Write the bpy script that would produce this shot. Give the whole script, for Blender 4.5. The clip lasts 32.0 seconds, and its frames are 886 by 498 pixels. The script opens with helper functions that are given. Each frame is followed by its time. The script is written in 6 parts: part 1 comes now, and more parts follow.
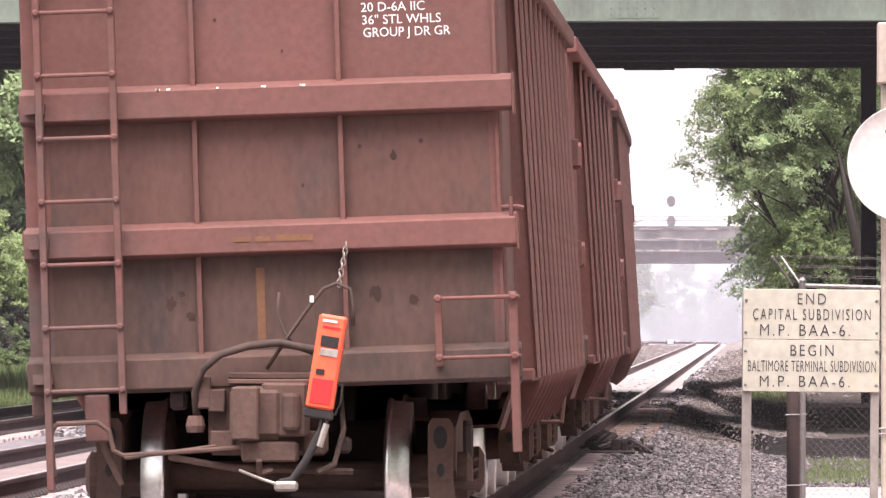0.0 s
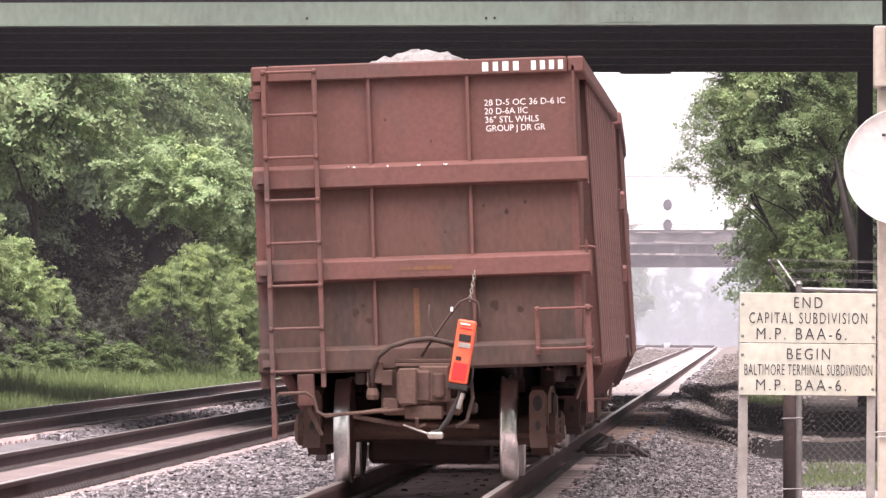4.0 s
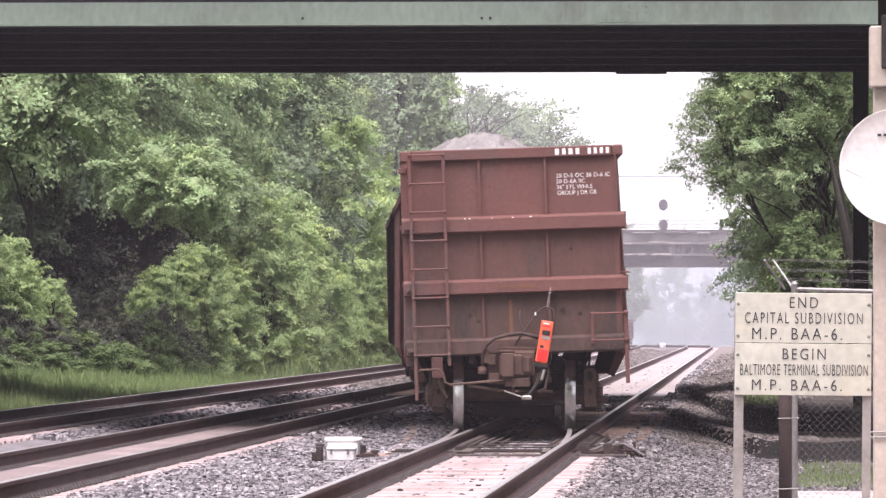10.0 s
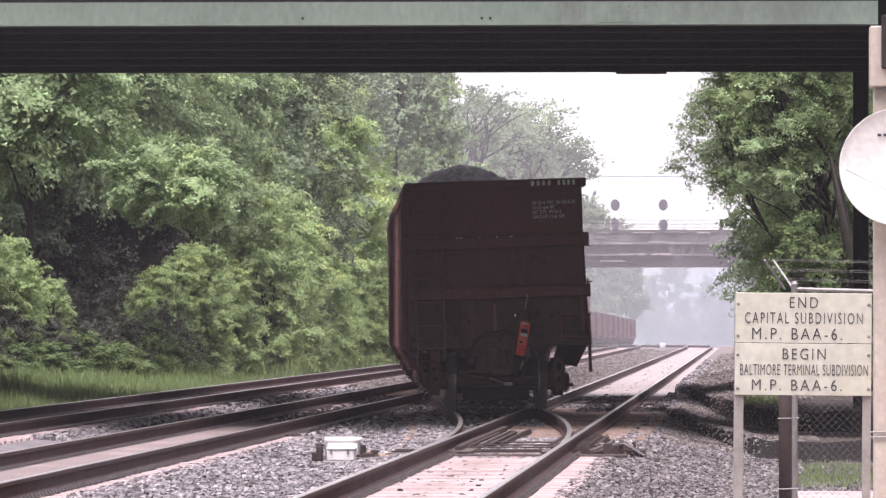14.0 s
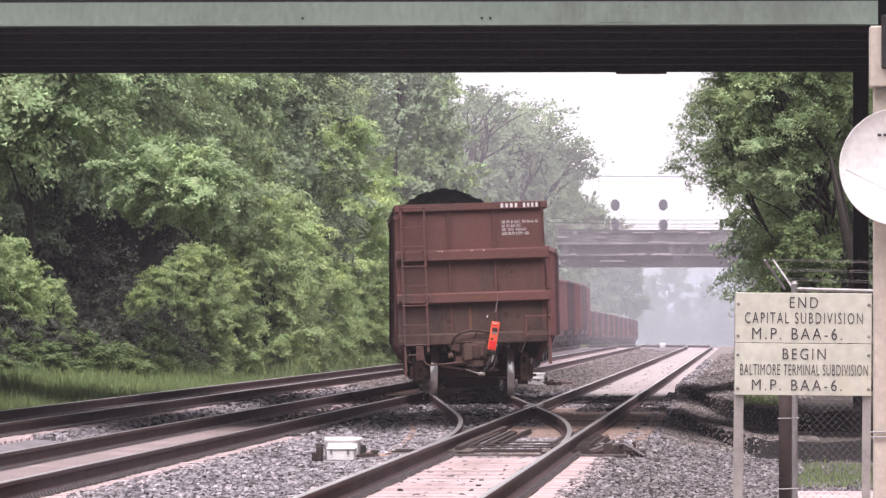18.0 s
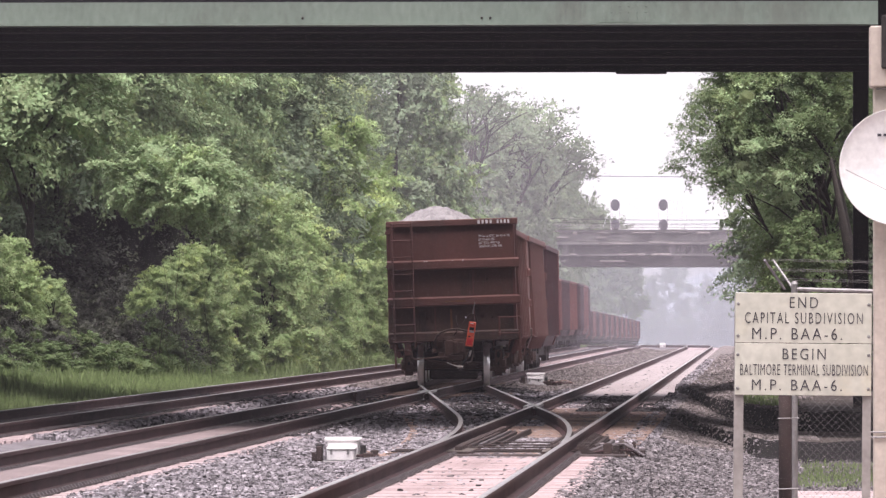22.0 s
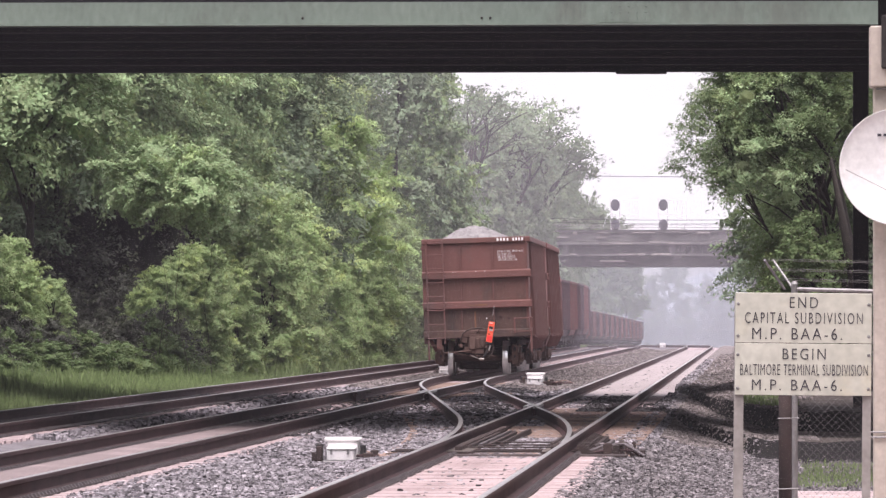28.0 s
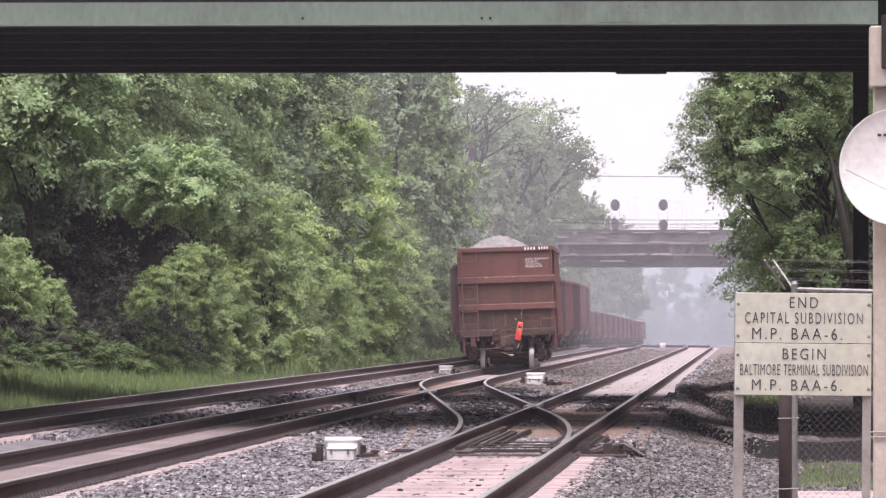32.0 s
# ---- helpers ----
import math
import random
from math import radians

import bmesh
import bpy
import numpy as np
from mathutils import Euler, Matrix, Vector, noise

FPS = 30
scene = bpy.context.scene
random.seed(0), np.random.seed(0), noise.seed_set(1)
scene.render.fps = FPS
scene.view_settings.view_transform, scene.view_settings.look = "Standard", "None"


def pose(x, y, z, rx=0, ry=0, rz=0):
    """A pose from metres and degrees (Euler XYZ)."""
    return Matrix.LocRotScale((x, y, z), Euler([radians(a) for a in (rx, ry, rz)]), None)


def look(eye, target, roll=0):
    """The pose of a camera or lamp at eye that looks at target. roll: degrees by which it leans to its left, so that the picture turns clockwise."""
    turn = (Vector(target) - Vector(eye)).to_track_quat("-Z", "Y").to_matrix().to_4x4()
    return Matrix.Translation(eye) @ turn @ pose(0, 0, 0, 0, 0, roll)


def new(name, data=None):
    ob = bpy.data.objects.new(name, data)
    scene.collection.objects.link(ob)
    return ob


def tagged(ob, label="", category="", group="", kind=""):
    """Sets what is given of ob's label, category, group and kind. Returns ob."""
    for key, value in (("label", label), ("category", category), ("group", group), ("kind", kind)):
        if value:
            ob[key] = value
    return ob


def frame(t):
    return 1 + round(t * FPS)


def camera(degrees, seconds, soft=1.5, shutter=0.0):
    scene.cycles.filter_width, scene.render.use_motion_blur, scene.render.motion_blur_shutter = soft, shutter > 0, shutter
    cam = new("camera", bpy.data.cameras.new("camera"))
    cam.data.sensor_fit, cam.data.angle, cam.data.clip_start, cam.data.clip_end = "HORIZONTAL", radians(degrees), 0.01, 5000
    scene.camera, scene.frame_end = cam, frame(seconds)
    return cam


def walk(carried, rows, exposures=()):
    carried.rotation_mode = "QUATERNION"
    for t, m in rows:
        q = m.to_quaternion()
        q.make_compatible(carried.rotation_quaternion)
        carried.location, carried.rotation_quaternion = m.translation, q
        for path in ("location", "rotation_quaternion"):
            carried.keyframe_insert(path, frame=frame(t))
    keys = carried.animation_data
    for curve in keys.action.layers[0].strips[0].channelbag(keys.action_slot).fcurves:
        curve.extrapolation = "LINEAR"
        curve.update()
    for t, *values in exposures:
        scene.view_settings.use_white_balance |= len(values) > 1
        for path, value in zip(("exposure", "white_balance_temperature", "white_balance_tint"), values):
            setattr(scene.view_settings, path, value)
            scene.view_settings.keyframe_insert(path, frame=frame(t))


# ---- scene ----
cam = camera(7.478, 32.0, soft=1.42)

EYE = Vector((0, 0, 1.42))


def view(dx, dy):
    """The pose turned so that the track's vanishing point shifts a little to the right and down."""
    yaw = math.atan((540 + dx) / 12000)
    tilt = math.atan((130.5 + dy) / 12000)
    d = Vector((-math.sin(yaw) * math.cos(tilt), math.cos(yaw) * math.cos(tilt), math.sin(tilt)))
    return look(EYE, EYE + d * 50)


# the camera stands on its tripod; it is turned a little in the first five seconds
SWAY = [(0, 14, -6.5), (0.5, 19.3, -2), (1, 24.5, 2.6), (1.5, 27.5, 1), (2, 26.5, 1), (2.5, 23.3, 1), (3, 18.7, 1.2),
        (3.5, 12.8, 0), (4.2, 6, 0), (5, 1, 0), (5.5, 0, 0), (7, 0, 0), (32, 0, 0)]
walk(cam, [(t, view(a, b)) for t, a, b in SWAY], exposures=[(t, e, k, 22) for t, e, k in ((0, 0.32, 6650), (3, 0.24, 6650), (6, 0.13, 6500), (13, -0.08, 6300), (21, -0.25, 6350), (32, -0.38, 6300))])

# ---- light: a bright overcast sky and a wide soft sun ----
SUN_UP, SUN_ROUND = radians(68), radians(188)
world = bpy.data.worlds.new("overcast_sky")
scene.world = world
world.use_nodes = True
nt = world.node_tree
nt.nodes.clear()
w_out = nt.nodes.new("ShaderNodeOutputWorld")
w_sky = nt.nodes.new("ShaderNodeTexSky")
w_sky.sky_type, w_sky.sun_disc = "NISHITA", False
w_sky.sun_elevation, w_sky.sun_rotation = SUN_UP, SUN_ROUND
w_sky.air_density, w_sky.dust_density = 1.6, 5.0
w_a = nt.nodes.new("ShaderNodeBackground")
w_a.inputs[1].default_value = 0.06
w_b = nt.nodes.new("ShaderNodeBackground")
w_b.inputs[0].default_value = (1.0, 0.985, 0.99, 1)
w_b.inputs[1].default_value = 1.4
w_add = nt.nodes.new("ShaderNodeAddShader")
nt.links.new(w_sky.outputs[0], w_a.inputs[0])
nt.links.new(w_a.outputs[0], w_add.inputs[0])
nt.links.new(w_b.outputs[0], w_add.inputs[1])
nt.links.new(w_add.outputs[0], w_out.inputs[0])

sun_data = bpy.data.lights.new("sun", "SUN")
sun_data.energy, sun_data.angle, sun_data.color = 7.0, radians(60), (1.0, 0.95, 0.9)
sun = new("sun", sun_data)
sun.matrix_world = look((0, 0, 60), (0 - 60 * math.sin(SUN_ROUND) / math.tan(SUN_UP), -60 * math.cos(SUN_ROUND) / math.tan(SUN_UP), 0))


# ---- materials ----
def surface(name, base, second, rough=0.8, metal=0.0, scale=1.0, fine=18.0, bump=0.15, blotch=0.55, vary=0.12, spec=0.4,
            third=None, third_scale=0.4, stretch=(1, 1, 1), through_light=0.0, island=0.0, hue=0.0):
    """A weathered surface: broad stains between two colours, fine grain, a little relief, each piece a shade of its own."""
    m = bpy.data.materials.new(name)
    m.use_nodes = True
    t = m.node_tree
    n, l = t.nodes, t.links
    p = n["Principled BSDF"]
    p.inputs["Roughness"].default_value, p.inputs["Metallic"].default_value = rough, metal
    p.inputs["Specular IOR Level"].default_value = spec
    co = n.new("ShaderNodeTexCoord")
    mp = n.new("ShaderNodeMapping")
    mp.inputs["Scale"].default_value = stretch
    l.new(co.outputs["Object"], mp.inputs[0])
    broad, grain = n.new("ShaderNodeTexNoise"), n.new("ShaderNodeTexNoise")
    broad.inputs["Scale"].default_value, broad.inputs["Detail"].default_value = scale, 6
    broad.inputs["Roughness"].default_value = 0.65
    grain.inputs["Scale"].default_value, grain.inputs["Detail"].default_value = fine, 3
    l.new(mp.outputs[0], broad.inputs["Vector"])
    l.new(mp.outputs[0], grain.inputs["Vector"])
    ramp = n.new("ShaderNodeMapRange")
    ramp.inputs[1].default_value, ramp.inputs[2].default_value = 0.5 - blotch * 0.35, 0.5 + blotch * 0.35
    l.new(broad.outputs[0], ramp.inputs[0])
    mix = n.new("ShaderNodeMixRGB")
    mix.inputs[1].default_value, mix.inputs[2].default_value = (*base, 1), (*second, 1)
    l.new(ramp.outputs[0], mix.inputs[0])
    last = mix
    if third:
        extra = n.new("ShaderNodeTexNoise")
        extra.inputs["Scale"].default_value, extra.inputs["Detail"].default_value = third_scale, 8
        extra.inputs["Roughness"].default_value = 0.7
        l.new(mp.outputs[0], extra.inputs["Vector"])
        r2 = n.new("ShaderNodeMapRange")
        r2.inputs[1].default_value, r2.inputs[2].default_value = 0.52, 0.68
        l.new(extra.outputs[0], r2.inputs[0])
        m2 = n.new("ShaderNodeMixRGB")
        m2.inputs[2].default_value = (*third, 1)
        l.new(r2.outputs[0], m2.inputs[0])
        l.new(last.outputs[0], m2.inputs[1])
        last = m2
    hsv = n.new("ShaderNodeHueSaturation")
    val = n.new("ShaderNodeMath")
    val.operation = "MULTIPLY_ADD"
    val.inputs[1].default_value, val.inputs[2].default_value = 0.5, 0.75
    l.new(grain.outputs[0], val.inputs[0])
    info = n.new("ShaderNodeObjectInfo")
    r3 = n.new("ShaderNodeMapRange")
    r3.inputs[3].default_value, r3.inputs[4].default_value = 1 - vary, 1 + vary
    l.new(info.outputs["Random"], r3.inputs[0])
    mul = n.new("ShaderNodeMath")
    mul.operation = "MULTIPLY"
    l.new(val.outputs[0], mul.inputs[0])
    l.new(r3.outputs[0], mul.inputs[1])
    if island:
        geo = n.new("ShaderNodeNewGeometry")
        r4 = n.new("ShaderNodeMapRange")
        r4.inputs[3].default_value, r4.inputs[4].default_value = 1 - island, 1 + island
        l.new(geo.outputs["Random Per Island"], r4.inputs[0])
        mul2 = n.new("ShaderNodeMath")
        mul2.operation = "MULTIPLY"
        l.new(mul.outputs[0], mul2.inputs[0])
        l.new(r4.outputs[0], mul2.inputs[1])
        mul = mul2
        if hue:
            r5 = n.new("ShaderNodeMapRange")
            r5.inputs[3].default_value, r5.inputs[4].default_value = 0.5 - hue, 0.5 + hue
            l.new(geo.outputs["Random Per Island"], r5.inputs[0])
            l.new(r5.outputs[0], hsv.inputs["Hue"])
    l.new(mul.outputs[0], hsv.inputs["Value"])
    l.new(last.outputs[0], hsv.inputs["Color"])
    l.new(hsv.outputs[0], p.inputs["Base Color"])
    if bump:
        b = n.new("ShaderNodeBump")
        b.inputs["Strength"].default_value, b.inputs["Distance"].default_value = bump, 0.02
        l.new(grain.outputs[0], b.inputs["Height"])
        l.new(b.outputs[0], p.inputs["Normal"])
    if through_light:
        tr = n.new("ShaderNodeBsdfTranslucent")
        l.new(hsv.outputs[0], tr.inputs[0])
        ms = n.new("ShaderNodeMixShader")
        ms.inputs[0].default_value = through_light
        l.new(p.outputs[0], ms.inputs[1])
        l.new(tr.outputs[0], ms.inputs[2])
        l.new(ms.outputs[0], n["Material Output"].inputs[0])
    return m


M_RUST = surface("oxide_red_paint", (0.158, 0.0695, 0.0609), (0.122, 0.0618, 0.0538), 0.72, 0, 0.9, 22, 0.06, 0.7, 0.05, 0.25, third=(0.0922, 0.0671, 0.0619), third_scale=0.55)
M_RUST2 = surface("faded_red_paint", (0.181, 0.0703, 0.0639), (0.141, 0.0651, 0.0586), 0.75, 0, 0.7, 22, 0.1, 0.7, 0.10, 0.25, third=(0.11, 0.0685, 0.0586), third_scale=0.6)
M_RUST3 = surface("dark_red_paint", (0.0905, 0.0436, 0.0479), (0.0705, 0.0404, 0.044), 0.75, 0, 0.7, 22, 0.1, 0.7, 0.10, 0.25, third=(0.055, 0.0425, 0.044), third_scale=0.6)
# paler red standing in for light caught on the rib edges
M_LITEDGE = surface("lit_rib_edges", (0.214, 0.118, 0.107), (0.157, 0.0847, 0.0764), 0.7, 0, 2.0, 24, 0.05, 0.7, 0.05, 0.3)
M_RUSTDIRTY = surface("grimy_red_paint", (0.107, 0.0641, 0.054), (0.0777, 0.0527, 0.045), 0.8, 0, 1.6, 24, 0.1, 0.75, 0.05, 0.2, third=(0.0507, 0.0412, 0.039), third_scale=1.3, stretch=(1, 1, 0.45))
M_RUSTMID = surface("stained_red_paint", (0.13, 0.0658, 0.0565), (0.0986, 0.0568, 0.048), 0.76, 0, 1.2, 24, 0.08, 0.75, 0.05, 0.22, third=(0.0739, 0.0554, 0.048), third_scale=0.8, stretch=(1, 1, 0.5))
M_HOSE = surface("dusty_brown_rubber", (0.085, 0.055, 0.047), (0.05, 0.036, 0.032), 0.8, 0, 6, 30, 0.1, 0.5, 0.05, 0.3)
M_SOOTSTONE = surface("oily_black_stones", (0.035, 0.03, 0.031), (0.02, 0.018, 0.019), 0.7, 0, 0.6, 20, 0.2, 0.6, 0.02, 0.3, island=0.7)
M_DARKRUST = surface("brown_rusty_steel", (0.123, 0.073, 0.0592), (0.0612, 0.0414, 0.0355), 0.85, 0, 2.5, 30, 0.25, 0.7, 0.1, 0.25)
M_BLACKIRON = surface("oily_black_iron", (0.03, 0.024, 0.023), (0.055, 0.036, 0.032), 0.8, 0, 3, 30, 0.25, 0.6, 0.1, 0.3)
M_TREAD = surface("polished_wheel_tread", (0.85, 0.84, 0.83), (0.74, 0.72, 0.7), 0.3, 1.0, 6, 40, 0.0, 0.4, 0.02)
M_RAILTOP = surface("worn_rail_head", (0.55, 0.53, 0.51), (0.40, 0.37, 0.35), 0.4, 1.0, 1.5, 30, 0.03, 0.5, 0.03)
M_RAILSIDE = surface("rusty_rail_web", (0.088, 0.050, 0.049), (0.044, 0.027, 0.028), 0.85, 0, 1.2, 25, 0.25, 0.6, 0.05, 0.25)
M_CONCRETE = surface("pale_tie_concrete", (0.488, 0.388, 0.383), (0.383, 0.305, 0.3), 0.9, 0, 1.3, 25, 0.25, 0.6, 0.08, 0.2, third=(0.271, 0.213, 0.205), third_scale=0.9)
M_TIMBER = surface("tie_timber", (0.37, 0.265, 0.22), (0.22, 0.155, 0.125), 0.9, 0, 2.5, 25, 0.3, 0.6, 0.2, 0.2, stretch=(0.4, 3, 3))
M_BALLAST = surface("crushed_stone", (0.19, 0.175, 0.185), (0.114, 0.105, 0.11), 0.95, 0, 0.8, 14, 0.9, 0.7, 0.02, 0.2, third=(0.127, 0.108, 0.101), third_scale=0.25)
M_STONES = surface("loose_stones", (0.268, 0.247, 0.259), (0.141, 0.13, 0.138), 0.85, 0, 0.6, 20, 0.2, 0.6, 0.02, 0.3, island=0.85)
M_STONESDULL = surface("dull_dusty_stones", (0.225, 0.205, 0.208), (0.115, 0.104, 0.107), 0.9, 0, 0.6, 20, 0.2, 0.6, 0.02, 0.25, island=0.8)
M_GRAVEL = surface("pale_gravel_load", (0.29, 0.275, 0.27), (0.16, 0.15, 0.15), 0.95, 0, 3, 30, 0.9, 0.6, 0.05, 0.15)
# brown earth, its colour darkened further for the shade below the trees
M_EARTH = surface("shade_dark_earth", (0.075, 0.0638, 0.0562), (0.045, 0.0375, 0.0345), 0.95, 0, 0.6, 12, 0.7, 0.6, 0.02, 0.15, third=(0.12, 0.109, 0.105), third_scale=0.8)
M_DIRT = surface("grey_brown_dirt", (0.213, 0.186, 0.178), (0.127, 0.11, 0.103), 0.95, 0, 0.9, 16, 0.8, 0.7, 0.02, 0.15, third=(0.0805, 0.069, 0.0655), third_scale=0.5)
# near-black soil colour that carries shade on the scarps and in the hollow
M_SHADESOIL = surface("shade_dark_soil", (0.021, 0.0189, 0.0189), (0.0126, 0.0118, 0.0118), 0.95, 0, 1.2, 14, 0.8, 0.7, 0.02, 0.1, third=(0.0147, 0.0189, 0.0109), third_scale=0.9)
# black lightened to grey-purple in place of haze before the signals
M_SIGNAL = surface("haze_pale_signal_black", (0.10, 0.095, 0.115), (0.07, 0.066, 0.08), 0.8, 0, 3, 20, 0.0, 0.5, 0.02, 0.2)
M_FINES = surface("packed_pale_fines", (0.448, 0.357, 0.353), (0.349, 0.278, 0.274), 0.95, 0, 1.6, 22, 0.4, 0.7, 0.02, 0.15, third=(0.257, 0.207, 0.199), third_scale=1.2)
M_FARFINES = surface("pale_grey_fines", (0.36, 0.315, 0.31), (0.27, 0.235, 0.23), 0.95, 0, 0.9, 22, 0.5, 0.8, 0.02, 0.15, third=(0.20, 0.17, 0.165), third_scale=1.1)
M_GRITFINES = surface("dull_dirty_fines", (0.23, 0.187, 0.183), (0.153, 0.123, 0.119), 0.95, 0, 1.2, 22, 0.5, 0.8, 0.02, 0.15, third=(0.306, 0.246, 0.242), third_scale=0.7)
M_GRIT = surface("brown_grit", (0.23, 0.202, 0.193), (0.138, 0.121, 0.115), 0.95, 0, 0.8, 20, 0.3, 0.7, 0.02, 0.15, third=(0.0805, 0.069, 0.0655), third_scale=0.5, island=0.5)
M_GREENPAINT = surface("pale_green_girder_paint", (0.225, 0.275, 0.229), (0.175, 0.221, 0.183), 0.6, 0, 0.7, 14, 0.1, 0.7, 0.03, 0.35, third=(0.15, 0.166, 0.141), third_scale=0.5, stretch=(1, 1, 0.4))
# near-black, so the bridge's underside holds its shade in the colour
M_SOFFIT = surface("shade_dark_bridge_steel", (0.032, 0.029, 0.034), (0.024, 0.022, 0.026), 0.95, 0, 0.4, 10, 0.1, 0.6, 0.03, 0.15)
M_CONC_OLD = surface("weathered_concrete", (0.20, 0.19, 0.185), (0.10, 0.097, 0.094), 0.9, 0, 0.35, 12, 0.3, 0.7, 0.05, 0.2, third=(0.13, 0.125, 0.12), third_scale=0.2, stretch=(1, 1, 0.5))
M_BEIGE = surface("beige_enamel", (0.453, 0.399, 0.345), (0.378, 0.324, 0.281), 0.5, 0, 1.5, 20, 0.05, 0.5, 0.03, 0.4)
M_SIGN = surface("sign_white_paint", (0.512, 0.503, 0.435), (0.43, 0.42, 0.353), 0.6, 0, 2.2, 14, 0.05, 0.7, 0.04, 0.35, third=(0.512, 0.462, 0.338), third_scale=1.2)
M_LETTER = surface("sign_black_paint", (0.045, 0.04, 0.05), (0.08, 0.075, 0.085), 0.7, 0, 9, 40, 0.0, 0.6, 0.02, 0.3)
M_WHITEPAINT = surface("white_stencil_paint", (0.80, 0.77, 0.76), (0.66, 0.62, 0.61), 0.7, 0, 8, 40, 0.0, 0.6, 0.02, 0.3)
M_GALV = surface("galvanised_steel", (0.27, 0.26, 0.26), (0.19, 0.185, 0.18), 0.5, 0.6, 3, 25, 0.08, 0.5, 0.06, 0.4)
M_POSTGREY = surface("weathered_post", (0.299, 0.274, 0.257), (0.216, 0.195, 0.183), 0.8, 0, 2.5, 25, 0.1, 0.5, 0.05, 0.3)
M_DISH = surface("white_dish_enamel", (0.762, 0.751, 0.741), (0.698, 0.687, 0.677), 0.4, 0, 1.5, 20, 0.0, 0.5, 0.02, 0.4)
M_ORANGE = surface("orange_plastic_housing", (0.85, 0.14, 0.06), (0.72, 0.10, 0.05), 0.5, 0, 4, 30, 0.05, 0.6, 0.02, 0.4)
M_REDTAPE = surface("red_reflector", (0.75, 0.03, 0.03), (0.6, 0.02, 0.02), 0.4, 0, 8, 40, 0.0, 0.5, 0.02, 0.5)
M_BLACK = surface("black_rubber", (0.02, 0.018, 0.018), (0.036, 0.032, 0.031), 0.9, 0, 6, 30, 0.1, 0.5, 0.05, 0.4)
M_SILVER = surface("bare_steel", (0.45, 0.42, 0.39), (0.24, 0.20, 0.17), 0.45, 0.8, 6, 30, 0.05, 0.5, 0.05)
M_WHITEBOX = surface("white_cabinet_paint", (0.78, 0.76, 0.76), (0.66, 0.63, 0.62), 0.5, 0, 3, 25, 0.05, 0.6, 0.03, 0.4)
M_BARK = surface("tree_bark", (0.04, 0.035, 0.03), (0.025, 0.022, 0.02), 0.95, 0, 3, 20, 0.5, 0.6, 0.1, 0.15, stretch=(1, 1, 0.3))
M_LEAF = surface("mid_green_leaves", (0.288, 0.382, 0.19), (0.194, 0.257, 0.144), 0.65, 0, 0.45, 8, 0.0, 0.9, 0.2, 0.12, third=(0.398, 0.484, 0.201), third_scale=0.34, through_light=0.3, island=0.3, hue=0.02)
M_LEAF2 = surface("light_green_leaves", (0.369, 0.465, 0.21), (0.246, 0.327, 0.159), 0.65, 0, 0.5, 8, 0.0, 0.9, 0.15, 0.12, third=(0.45, 0.52, 0.173), third_scale=0.38, through_light=0.35, island=0.3, hue=0.02)
M_LEAF3 = surface("deep_green_leaves", (0.211, 0.271, 0.163), (0.135, 0.18, 0.116), 0.65, 0, 0.45, 8, 0.0, 0.9, 0.2, 0.12, third=(0.28, 0.356, 0.182), third_scale=0.4, through_light=0.22, island=0.28, hue=0.02)
M_LEAF4 = surface("dense_green_leaves", (0.149, 0.206, 0.0847), (0.0953, 0.136, 0.061), 0.65, 0, 0.5, 8, 0.0, 0.9, 0.15, 0.12, third=(0.185, 0.239, 0.0748), third_scale=0.38, through_light=0.25, island=0.3, hue=0.02)
# leaf colour darkened to carry the shade of the hollow
M_SHADELEAF = surface("shade_dark_leaves", (0.0766, 0.0832, 0.0587), (0.0445, 0.0468, 0.0408), 0.6, 0, 0.5, 8, 0.0, 0.9, 0.2, 0.25, third=(0.105, 0.124, 0.0638), third_scale=0.5, through_light=0.1, island=0.35, hue=0.02)
M_GRASS = surface("meadow_grass", (0.203, 0.266, 0.113), (0.141, 0.193, 0.0791), 0.8, 0, 0.4, 10, 0.0, 0.8, 0.02, 0.2, through_light=0.3, island=0.3)
M_TURF = surface("grassy_soil", (0.11, 0.15, 0.055), (0.075, 0.095, 0.042), 0.95, 0, 0.3, 10, 0.5, 0.8, 0.02, 0.15)


def veil(name, share, tone=(0.72, 0.72, 0.77)):
    """Thin mist: mostly clear, the rest pale droplets that scatter the light; thinner and thicker in slow drifts."""
    m = bpy.data.materials.new(name)
    m.use_nodes = True
    n, l = m.node_tree.nodes, m.node_tree.links
    n.remove(n["Principled BSDF"])
    clear, a, b = n.new("ShaderNodeBsdfTransparent"), n.new("ShaderNodeBsdfDiffuse"), n.new("ShaderNodeBsdfTranslucent")
    a.inputs[0].default_value = b.inputs[0].default_value = (*tone, 1)
    both = n.new("ShaderNodeMixShader")
    l.new(a.outputs[0], both.inputs[1])
    l.new(b.outputs[0], both.inputs[2])
    co, tex, rng = n.new("ShaderNodeTexCoord"), n.new("ShaderNodeTexNoise"), n.new("ShaderNodeMapRange")
    tex.inputs["Scale"].default_value, tex.inputs["Detail"].default_value = 0.06, 2
    rng.inputs[3].default_value, rng.inputs[4].default_value = share * 0.6, share * 1.4
    l.new(co.outputs["Object"], tex.inputs["Vector"])
    l.new(tex.outputs[0], rng.inputs[0])
    mix = n.new("ShaderNodeMixShader")
    l.new(rng.outputs[0], mix.inputs[0])
    l.new(clear.outputs[0], mix.inputs[1])
    l.new(both.outputs[0], mix.inputs[2])
    l.new(mix.outputs[0], n["Material Output"].inputs[0])
    return m


